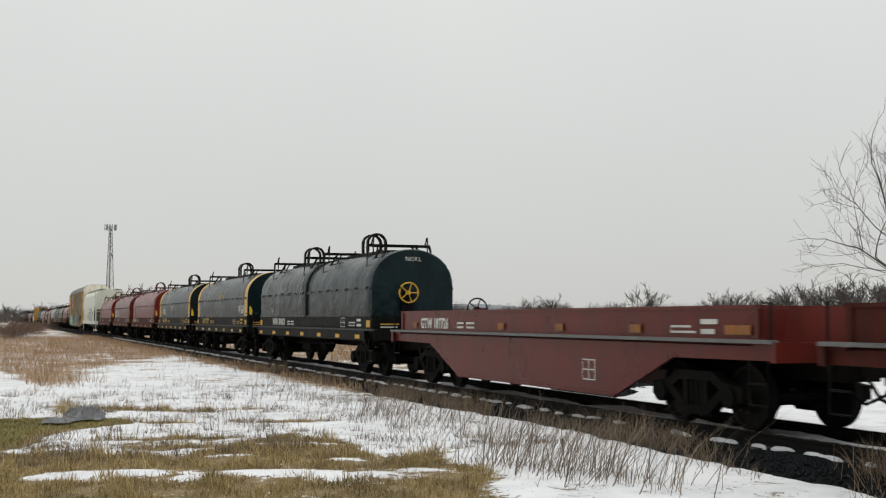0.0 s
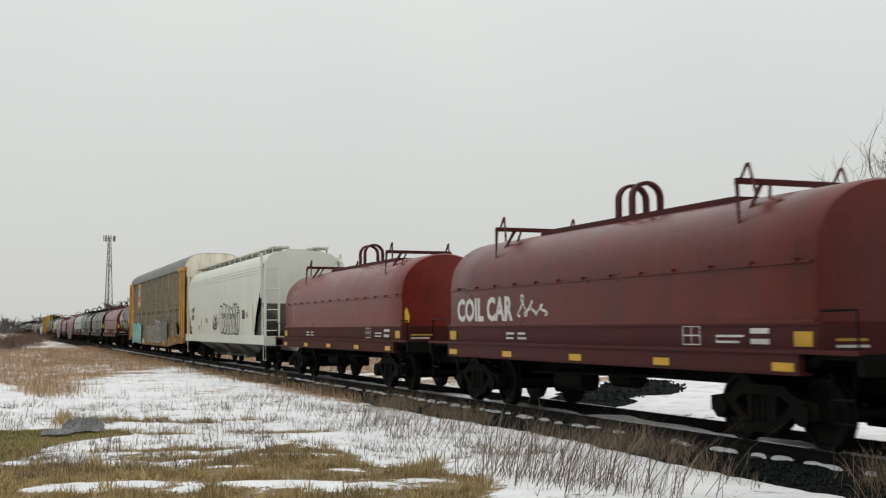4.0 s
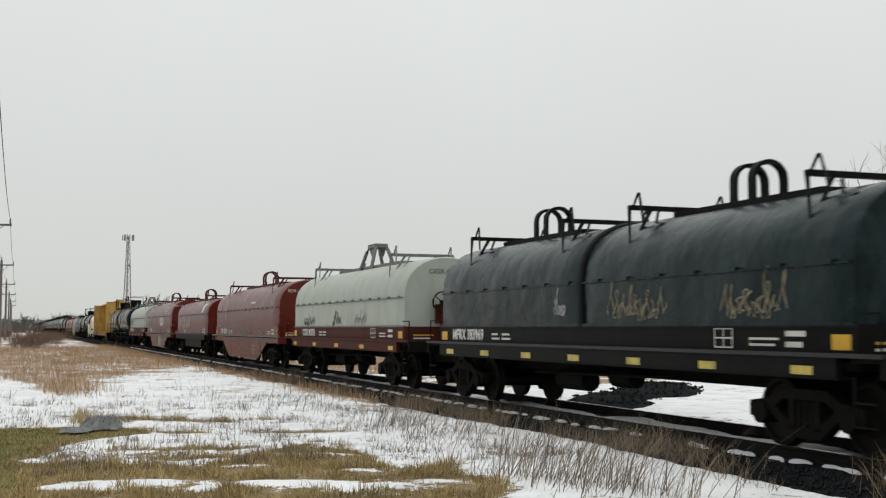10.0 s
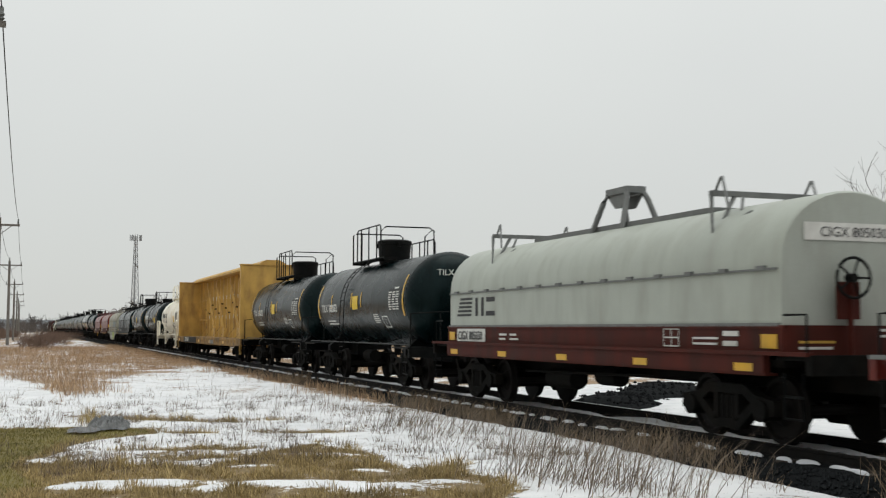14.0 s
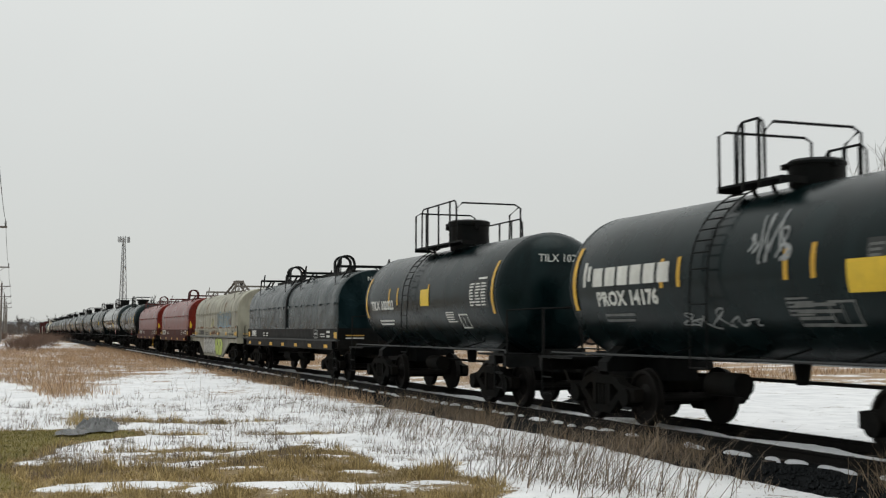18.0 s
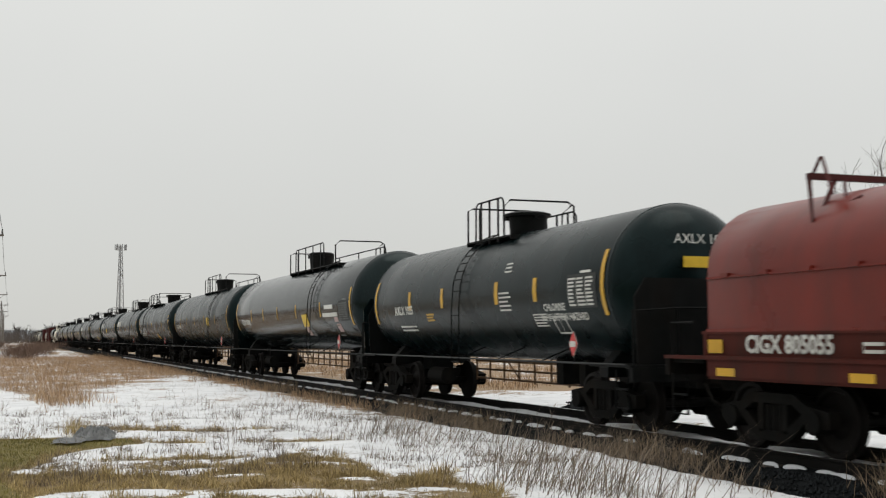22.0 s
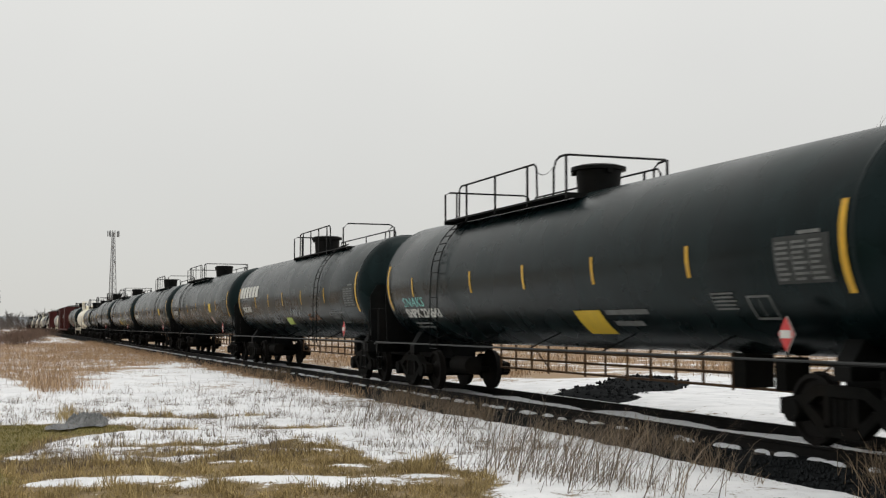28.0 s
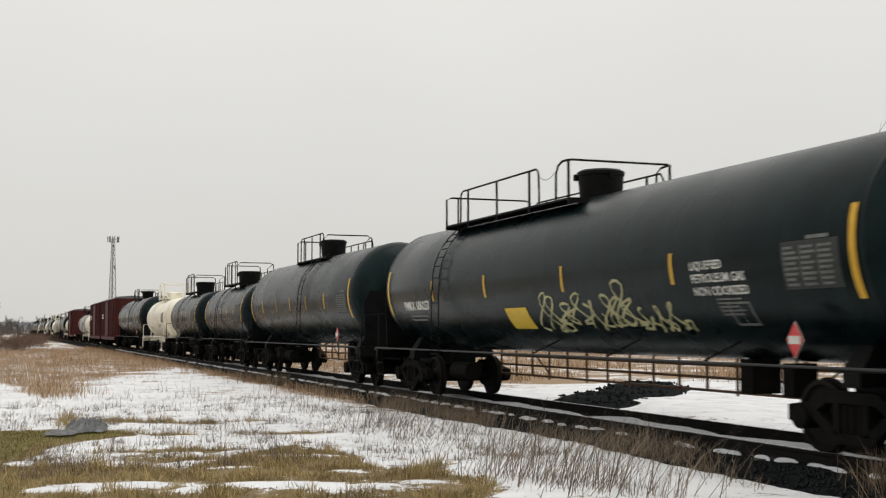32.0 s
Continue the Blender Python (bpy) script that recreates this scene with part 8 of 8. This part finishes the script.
def on_tufts(r):
    """Small dense tufts that stick out of the snow."""
    a, b, c, k = r.choice(TUFT_SPOTS)
    return (a + r.gauss(0, c), b + r.gauss(0, c * 1.3), k) if lawn_share(a, b) < 0.3 else None


def on_thin_straw(r):
    """Loose straw that shows through the snow in drifts."""
    y = 15.6 + 17 * r.random() ** 1.3
    x = r.uniform(-1.0, 7.8)
    d = noise.noise(Vector((x * 0.8, y * 0.5, 63))) + 0.6 * noise.noise(Vector((x * 2.6, y * 1.7, 67)))
    return (x, y, 0.6 + 0.7 * max(0.0, d)) if d > 0.12 + 0.5 * r.random() ** 2 and lawn_share(x, y) < 0.3 else None


def on_foot(r):
    """Twiggy weeds rooted at the foot of the ballast."""
    y = 9.6 + 34 * r.random() ** 1.4
    x = 8.66 + r.gauss(0, 0.27) + 0.2 * math.exp(-((y - 18) / 3.0) ** 2)
    d = noise.noise(Vector((x * 1.2, y * 0.6, 141)))
    return (x, y, 0.6 + 0.6 * max(0, d)) if x < 9.25 and d > -0.05 + 0.35 * r.random() + 0.18 * max(0.0, (15.5 - y) / 5) else None


def on_corner(r):
    """A brown bush on the ballast shoulder close by."""
    x, y = 9.05 + r.gauss(0, 0.2), 10.1 + r.gauss(0, 0.35)
    return (x, y, 1.0)


def on_pale_tuft(r):
    x, y = 1.2 + r.gauss(0, 0.13), 23.7 + r.gauss(0, 0.2)
    return (x, y, 1.0)


def on_russet(r):
    y = 30 + 90 * r.random() ** 1.3
    x = r.uniform(-4 - 0.02 * y, 8.4)
    d = noise.noise(Vector((x * 0.35, y * 0.16, 51))) + 0.4 * noise.noise(Vector((x * 1.3, y * 0.7, 57)))
    edge = (y - 33.0 - 3.4 * max(0.0, x - 1.2) - 7 * ramp01((0.8 - x) / 1.5)) / 6
    return (x, y, 0.75 + 0.5 * max(0.0, d)) if d > 0.42 - 0.75 * ramp01(edge) + 0.3 * r.random() else None


def on_verge(r):
    y = 24 + 106 * r.random() ** 1.2
    x = 8.3 + r.gauss(0, 0.40)
    d = noise.noise(Vector((x * 0.6, y * 0.25, 91)))
    return (x, y, 0.8) if x < 8.95 and d > -0.1 + 0.3 * r.random() - 0.2 * min(1, y / 60) else None


def on_grass(r):
    x, y = r.uniform(-1.2, 6.6), r.uniform(10.6, 24.5)
    d = noise.noise(Vector((x * 2.0, y * 1.7, 17))) + 0.6 * noise.noise(Vector((x * 5.0, y * 4.0, 19)))
    if lawn_share(x, y) > 0.6:
        return None
    return (x, y, 0.55 + 1.9 * max(0.0, d)) if snow_cover(x, y) < 0.47 + r.uniform(-0.08, 0.10) + 0.05 * d and d > -0.45 + 0.3 * r.random() else None


def on_lawn(r):
    x, y = r.uniform(-1.6, 2.6), r.uniform(10.8, 23)
    return (x, y, 1.0) if r.random() < lawn_share(x, y) and snow_cover(x, y) < 0.45 else None


def beyond(r):
    y = 26 + 70 * r.random()
    x = r.uniform(13.2, 13.2 + y * 0.9)
    d = noise.noise(Vector((x * 0.2, y * 0.15, 71)))
    return (x, y, 1.0) if d > 0.25 - 0.45 * min(1.0, max(0.0, (y - 34) / 10)) + 0.2 * r.random() and snow_cover(x, y) < 0.85 else None


blades("dead_weeds", "tall dead weed stalks standing in the snow beside the ballast", 400, on_weeds, (0.30, 1.0), 0.30, 0.0048, STALK, 3, "weeds", 4, blow=(0.22, -0.10))
blades("leaning_weeds", "clumps of bent and leaning dead stalks in the snow", 330, on_weeds, (0.35, 0.95), 0.45, 0.0046, STALK, 23, "weeds", 3, blow=(0.75, -0.35))
blades("weed_litter", "tangled dead weed litter on the snow", 420, on_weeds, (0.08, 0.34), 1.8, 0.005, STALK, 13, "weeds")
blades("stubble", "sparse dry stalks poking through snow", 1500, on_snow_stubble, (0.08, 0.46), 1.1, 0.0034, STALK, 4, "weeds", 4)
blades("snow_tufts", "small dark tufts of dead grass in the snow", 9500, on_tufts, (0.05, 0.22), 1.1, 0.0042, TUFT, 24)
blades("loose_straw", "thin loose straw showing through the snow", 9000, on_thin_straw, (0.05, 0.24), 1.3, 0.0034, STALK, 28)
blades("pale_tuft", "pale dry grass tuft behind the crumpled sheet", 260, on_pale_tuft, (0.15, 0.42), 0.35, 0.0036, STRAW, 27)
blades("ballast_weeds", "brown twiggy weeds along the foot of the ballast", 4200, on_foot, (0.10, 0.50), 0.8, 0.0042, BRUSH, 25, "weeds", 3)
blades("brown_bush", "small brown dry bush on the ballast shoulder", 420, on_corner, (0.2, 0.62), 0.7, 0.0045, BRUSH, 26, "bush", 5)
blades("russet_grass", "russet dead grass across the far meadow", 40000, on_russet, (0.14, 0.58), 0.8, 0.0062, SEDGE, 5)
blades("verge_grass", "dry grass along the foot of the ballast", 5200, on_verge, (0.12, 0.46), 0.7, 0.0055, SEDGE, 6)
blades("straw_grass", "matted straw-coloured grass between snow patches", 52000, on_grass, (0.05, 0.15), 1.5, 0.0042, STRAW, 7)
blades("lawn_grass", "short dull green winter lawn", 36000, on_lawn, (0.02, 0.06), 0.9, 0.004, LAWN, 8)
blades("far_field_grass", "brown dead grass in the field beyond the track", 30000, beyond, (0.12, 0.42), 0.6, 0.011, SEDGE, 9)


def bare_tree(name, label, x, y, height, seed, levels=5, spread_deg=34, mat=None, twig_r=0.006):
    """Tapered trunk with forking limbs down to fine twigs."""
    rnd = random.Random(seed)
    trunk, limbs = Form(), Form()

    def grow(p, d, length, r, level, form):
        steps = 4 if level < 3 else 3
        pts, rr = [p], [r]
        q, dd = p.copy(), d.copy()
        for i in range(steps):
            dd = (dd + Vector((rnd.gauss(0, 0.10), rnd.gauss(0, 0.10), 0.06 if level else 0.0))).normalized()
            q = q + dd * (length / steps)
            pts.append(q.copy())
            rr.append(r * (1 - 0.45 * (i + 1) / steps))
        form.tube(pts, rr, 8 if level == 0 else 5 if level < 3 else 3)
        if level >= levels:
            return
        kids = 7 if level == 0 else rnd.randint(3, 4) if level < 3 else rnd.randint(2, 4)
        for i in range(kids):
            k = 1.0 if i == 0 else rnd.uniform(0.6 if level == 0 else 0.25, 0.95)
            j = min(steps - 1, int(k * steps))
            b = pts[j] + (pts[j + 1] - pts[j]) * min(1, k * steps - j)
            ax = dd.orthogonal().normalized()
            turn = Matrix.Rotation(rnd.uniform(0, 6.283), 3, dd) @ Matrix.Rotation(radians(rnd.uniform(0.5, 1.2) * spread_deg if i or level else 8), 3, ax)
            grow(b, (turn @ dd).normalized(), height * rnd.uniform(0.26, 0.36) if level == 0 else length * rnd.uniform(0.52, 0.78), max(twig_r, r * (0.62 if i == 0 else 0.46)), level + 1, limbs)
    grow(Vector((0, 0, 0)), Vector((0, 0, 1)), height * 0.12, height * 0.018, 0, trunk)
    tree = new(name)
    tree.location = (x, y, GROUND - 0.15)
    tagged(tree, label, "tree")
    part("trunk", trunk, BARK, tree)
    part("crown", limbs, mat or TWIG, tree)
    return tree


bare_tree("bare_tree", "bare deciduous tree with spreading fine branches", 27.55, 26.9, 9.95, 4, 6, 48, twig_r=0.0055)


def thicket(name, label, spots, mat, seed, twigs=60):
    """Distant bare scrub: many crossing sticks in clumps of uneven height."""
    rnd = random.Random(seed)
    v, f = [], []
    for x, y, h, w in spots:
        for _ in range(twigs):
            a, q = rnd.uniform(0, 6.283), rnd.random() ** 0.5
            bx, by = x + w * 0.55 * q * math.cos(a), y + w * 0.55 * q * math.sin(a)
            z0 = h * rnd.uniform(0.0, 0.55)
            ll = h * rnd.uniform(0.25, 0.5) * (1.1 - 0.4 * q)
            dx, dy = rnd.gauss(0, 0.28) * ll + 0.2 * (bx - x), rnd.gauss(0, 0.28) * ll
            t = h * 0.0055 * rnd.uniform(0.6, 1.6)
            i = len(v)
            v += [(bx - t, by, GROUND + z0), (bx + t, by, GROUND + z0), (bx + dx, by + dy, GROUND + min(h, z0 + ll))]
            f.append((i, i + 1, i + 2))
    me = bpy.data.meshes.new(name)
    me.from_pydata(v, [], f)
    me.materials.append(mat)
    return tagged(new(name, me), label, "scrub", kind="stuff")


def along(n, x0, y0, x1, y1, h0, h1, w, jit, seed):
    r = random.Random(seed)
    out = []
    for i in range(n):
        k = (i + r.uniform(-0.4, 0.4)) / n
        out.append((x0 + (x1 - x0) * k + r.gauss(0, jit), y0 + (y1 - y0) * k + r.gauss(0, jit), r.uniform(h0, h1), w * r.uniform(0.7, 1.4)))
    return out


SCRUB_FAR = blade_material("distant_grey_brown_wood", (0.050, 0.042, 0.038), (0.135, 0.110, 0.095))
SCRUB_NEAR = blade_material("red_brown_scrub", (0.070, 0.042, 0.032), (0.18, 0.115, 0.080))
thicket("far_wood", "distant line of bare grey-brown trees", along(190, 60, 330, 330, 230, 3.8, 7.8, 9, 6, 1), SCRUB_FAR, 1, 420)
thicket("far_wood", "bare hedge across the far end of the meadow", along(80, -60, 420, 40, 520, 3, 7, 8, 5, 3), SCRUB_FAR, 2, 170)


def distant_trees():
    """Bare crowns and a few dark conifers along the far side of the field."""
    kinds = [bare_tree("distant_tree", "bare grey tree at the far edge of the field", 150.0, 205.0, 8.0, 60 + k, 4, 38, SCRUB_FAR_TWIG, 0.035) for k in range(3)]
    rnd = random.Random(91)
    def bearing(deg, d):
        return d * math.sin(radians(deg)), d * math.cos(radians(deg))
    spots = [(*bearing(30.3, 270), 1.6), (*bearing(24.8, 300), 1.2), (*bearing(25.8, 310), 1.3)]
    spots += [(*bearing(33.5 + 0.55 * k + rnd.uniform(-0.2, 0.2), 240 + rnd.uniform(-15, 15)), 1.05 + 0.04 * k + rnd.uniform(-0.15, 0.15)) for k in range(20)]
    spots += [(*bearing(22.5 + 1.3 * k, 320), rnd.uniform(0.8, 1.1)) for k in range(8)]
    spots += [(38 + 1.6 * k + rnd.uniform(-1, 1), 420 + rnd.uniform(-20, 20), rnd.uniform(1.6, 2.2)) for k in range(7)]
    spots += [(-22 + 4.0 * k + rnd.uniform(-1, 1), 520 + rnd.uniform(-20, 20), rnd.uniform(0.9, 1.4)) for k in range(12)]
    for i, (x, y, k) in enumerate(spots[3:]):
        copy_thing(kinds[i % 3], pose(x, y, GROUND, 0, 0, rnd.uniform(0, 360)) @ Matrix.Diagonal((k, k, k, 1)))
    for ob, (x, y, k) in zip(kinds, spots):
        ob.matrix_world = pose(x, y, GROUND) @ Matrix.Diagonal((k, k, k, 1))
    f = Form()
    for _ in range(26):
        x, y = rnd.uniform(120, 260), rnd.uniform(190, 235)
        h = rnd.uniform(3.0, 6.0)
        for _ in range(120):
            q = rnd.random() ** 0.7
            a, w = rnd.uniform(0, 6.283), h * 0.26 * (1.02 - q)
            b = Vector((x + w * math.cos(a) * 0.3, y + w * math.sin(a) * 0.3, GROUND + h * q))
            f.v += [tuple(b), (x + w * math.cos(a), y + w * math.sin(a), b.z - 0.12 * h * rnd.random()), (x + w * math.cos(a + 0.7), y + w * math.sin(a + 0.7), b.z + 0.1)]
            f.f.append((len(f.v) - 3, len(f.v) - 2, len(f.v) - 1))
    ob = new("far_conifers", f.mesh("far_conifers", material("far_conifer_green", (0.030, 0.040, 0.032), 0.9, vary=0.3, scale=0.4), False))
    tagged(ob, "small dark conifers scattered along the far wood", "trees", kind="stuff")


SCRUB_FAR_TWIG = material("distant_bare_crowns", (0.060, 0.052, 0.047), 0.9, vary=0.3, scale=0.2)
distant_trees()
thicket("field_scrub", "red-brown scrub at the edge of the field", along(150, 40, 150, 190, 105, 1.6, 3.4, 4, 3, 4) + along(90, 30, 190, 70, 130, 1.5, 3.0, 4, 3, 6), SCRUB_NEAR, 3, 260)
thicket("roadside_scrub", "low brown brush along the pole line", along(46, -9, 110, -3, 260, 1.2, 2.8, 3, 1.0, 5) + along(34, 0.4, 105, 5.5, 210, 0.9, 2.1, 2.6, 0.8, 8), SCRUB_NEAR, 4, 260)


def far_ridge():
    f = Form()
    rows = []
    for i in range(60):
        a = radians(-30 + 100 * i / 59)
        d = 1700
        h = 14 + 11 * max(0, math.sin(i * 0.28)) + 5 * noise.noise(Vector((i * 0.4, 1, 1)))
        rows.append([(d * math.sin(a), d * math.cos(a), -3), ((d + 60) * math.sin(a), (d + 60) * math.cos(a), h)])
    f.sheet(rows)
    # the pale blue-grey base colour stands in for distance haze
    ob = new("backdrop", f.mesh("backdrop", material("haze_tinted_wooded_ridge", (0.22, 0.235, 0.25), 0.95, vary=0.2, scale=0.02)))
    tagged(ob, "low wooded ridge on the horizon, coloured pale for haze", "distant ridge", kind="structure")


far_ridge()


# ---- tower, poles, sheet ----
def lattice_tower(x, y, h):
    tower = new("cell_tower")
    tower.location = (x, y, GROUND - 0.5)
    tagged(tower, "tall grey lattice tower with antennas at its head", "radio tower")
    w0, w1 = 2.6, 0.75
    corners = [(math.cos(a), math.sin(a)) for a in (0.3, 0.3 + 2.094, 0.3 + 4.189)]
    for cx, cy in corners:
        f = Form()
        f.tube([(cx * w0, cy * w0, 0), (cx * w1, cy * w1, h)], [0.22, 0.14], 6)
        part("leg", f, GALV, tower)
    f = Form()
    n = 15
    for i in range(n):
        z0, z1 = h * i / n, h * (i + 1) / n
        for j in range(3):
            a, b = corners[j], corners[(j + 1) % 3]
            r0, r1 = w0 + (w1 - w0) * i / n, w0 + (w1 - w0) * (i + 1) / n
            f.tube([(a[0] * r0, a[1] * r0, z0), (b[0] * r1, b[1] * r1, z1)], 0.07, 4)
            f.tube([(b[0] * r0, b[1] * r0, z0), (a[0] * r1, a[1] * r1, z1)], 0.07, 4)
            f.tube([(a[0] * r1, a[1] * r1, z1), (b[0] * r1, b[1] * r1, z1)], 0.06, 4)
    part("bracing", f, GALV, tower)
    f = Form()
    f.tube([(0, 0, 0), (0, 0, h)], 0.28, 6)
    part("feeder_cables", f, GALV, tower)
    for j in range(3):
        a = 0.3 + 2.094 * j
        f = Form()
        for k in (-1, 0, 1):
            px, py = 2.4 * math.cos(a) - k * 1.1 * math.sin(a), 2.4 * math.sin(a) + k * 1.1 * math.cos(a)
            f.box(px - 0.2, px + 0.2, py - 0.2, py + 0.2, h - 2.2, h + 0.6)
        f.tube([(0.5 * math.cos(a), 0.5 * math.sin(a), h - 0.8), (2.4 * math.cos(a), 2.4 * math.sin(a), h - 0.8)], 0.08, 5)
        part("antenna", f, GALV, tower)
    f = Form()
    f.lathe([(-0.25, 0.9), (0.25, 0.9)], "x", 16, (0.9, -0.3, h * 0.70))
    part("dish", f, GALV, tower)


lattice_tower(48.0, 578.0, 46.5)

POLE_ROWS = [(-1.85, 27.0), (-1.85, 80.0), (-1.9, 131.0), (-1.95, 188.0), (-2.0, 246.0), (-2.1, 305.0), (-2.2, 365.0)]


def utility_pole():
    pole = new("utility_pole")
    tagged(pole, "weathered wooden utility pole with crossarm and insulators", "utility pole", "poles along the track")
    f = Form()
    f.tube([(0, 0, -0.5), (0, 0, 4), (0, 0, 8.9)], [0.17, 0.15, 0.115], 10)
    part("shaft", f, POLE_WOOD, pole)
    f = Form()
    f.box(-1.25, 1.25, -0.16, -0.06, 8.35, 8.48)
    f.tube([(-0.75, -0.11, 8.36), (0, -0.12, 7.75)], 0.025, 5)
    f.tube([(0.75, -0.11, 8.36), (0, -0.12, 7.75)], 0.025, 5)
    part("crossarm", f, POLE_WOOD, pole)
    for x, z in ((-1.15, 8.48), (1.15, 8.48), (0.0, 8.9)):
        f = Form()
        f.lathe([(0, 0.03), (0.06, 0.07), (0.10, 0.04), (0.14, 0.075), (0.20, 0.05), (0.30, 0.05), (0.34, 0.02)], "z", 10, (x, -0.11 if z < 8.8 else 0, z))
        part("insulator", f, GREY_STEEL, pole)
    return pole


first = utility_pole()
first.location = (POLE_ROWS[0][0], POLE_ROWS[0][1], GROUND)
for px, py in POLE_ROWS[1:]:
    copy_thing(first, pose(px, py, GROUND))
for dx, z in ((-1.15, 8.8), (1.15, 8.8), (0.0, 9.2)):
    f = Form()
    row = [(-1.7, -25.0)] + POLE_ROWS
    pts = []
    for (ax, ay), (bx, by) in zip(row, row[1:]):
        for i in range(12):
            k = i / 12
            pts.append((ax + (bx - ax) * k + dx, ay + (by - ay) * k - 0.11, GROUND + z - 0.75 * 4 * k * (1 - k)))
    f.tube(pts, 0.014, 4)
    w = new("power_line", f.mesh("power_line", BLACK_PART))
    tagged(w, "thin sagging overhead power line", "cable", "wires along the poles")


def crumpled_sheet():
    f = Form()
    for ox, oy, wx, wy, hh, sd in ((-0.24, -0.40, 0.26, 0.42, 0.05, 1), (0.14, 0.25, 0.34, 0.55, 0.19, 9)):
        rows = []
        for i in range(29):
            line = []
            for j in range(23):
                u, v = i / 28 * 2 - 1, j / 22 * 2 - 1
                edge = 1 - max(abs(u), abs(v)) ** 5
                fold = 1 - abs(noise.noise(Vector((u * 2.1 + v * 1.3, v * 1.2 - u * 0.5, sd)))) * 2.2
                crease = 1 - abs(noise.noise(Vector((u * 5 - v * 2, v * 4 + u * 2, sd + 3)))) * 2
                h = hh * edge * (0.25 + 0.60 * fold * (1 - 0.4 * v * v) + 0.40 * crease) + 0.012
                line.append((ox + wx * u * (1 + 0.12 * math.sin(4 * v + sd)), oy + wy * v * (1 + 0.16 * math.sin(5 * u + sd)), max(0.0, h)))
            rows.append(line)
        f.sheet(rows)
    ob = new("crumpled_tarp", f.mesh("crumpled_tarp", SLATE, False))
    ob.location = (1.28, 22.05, lay(1.28, 22.05) + 0.03)
    ob.rotation_euler = (0, 0, radians(-8))
    tagged(ob, "crumpled grey sheet lying on the grass", "tarp")


crumpled_sheet()
ties()


def motions():
    for car, s in CARS:
        walk(car, [(0.0, pose(TRACK_X, s, 0)), (32.0, pose(TRACK_X, s - SPEED * 32.0, 0))])
    # the wheels roll with the train: one turn cycle, shared by all wheelsets
    spin = math.degrees(SPEED / WHEEL_R)
    first_set = WHEELSETS[0]
    walk(first_set, [(k / FPS, pose(0, 0, 0, (spin * k / FPS) % 360.0)) for k in range(32 * FPS + 1)])
    turn = first_set.animation_data
    for w in [o for o in scene.objects if o.name.split(".")[0] == "wheelset" and o is not first_set]:
        w.rotation_mode = "QUATERNION"
        w.animation_data_create()
        w.animation_data.action = turn.action
        w.animation_data.action_slot = turn.action_slot


motions()
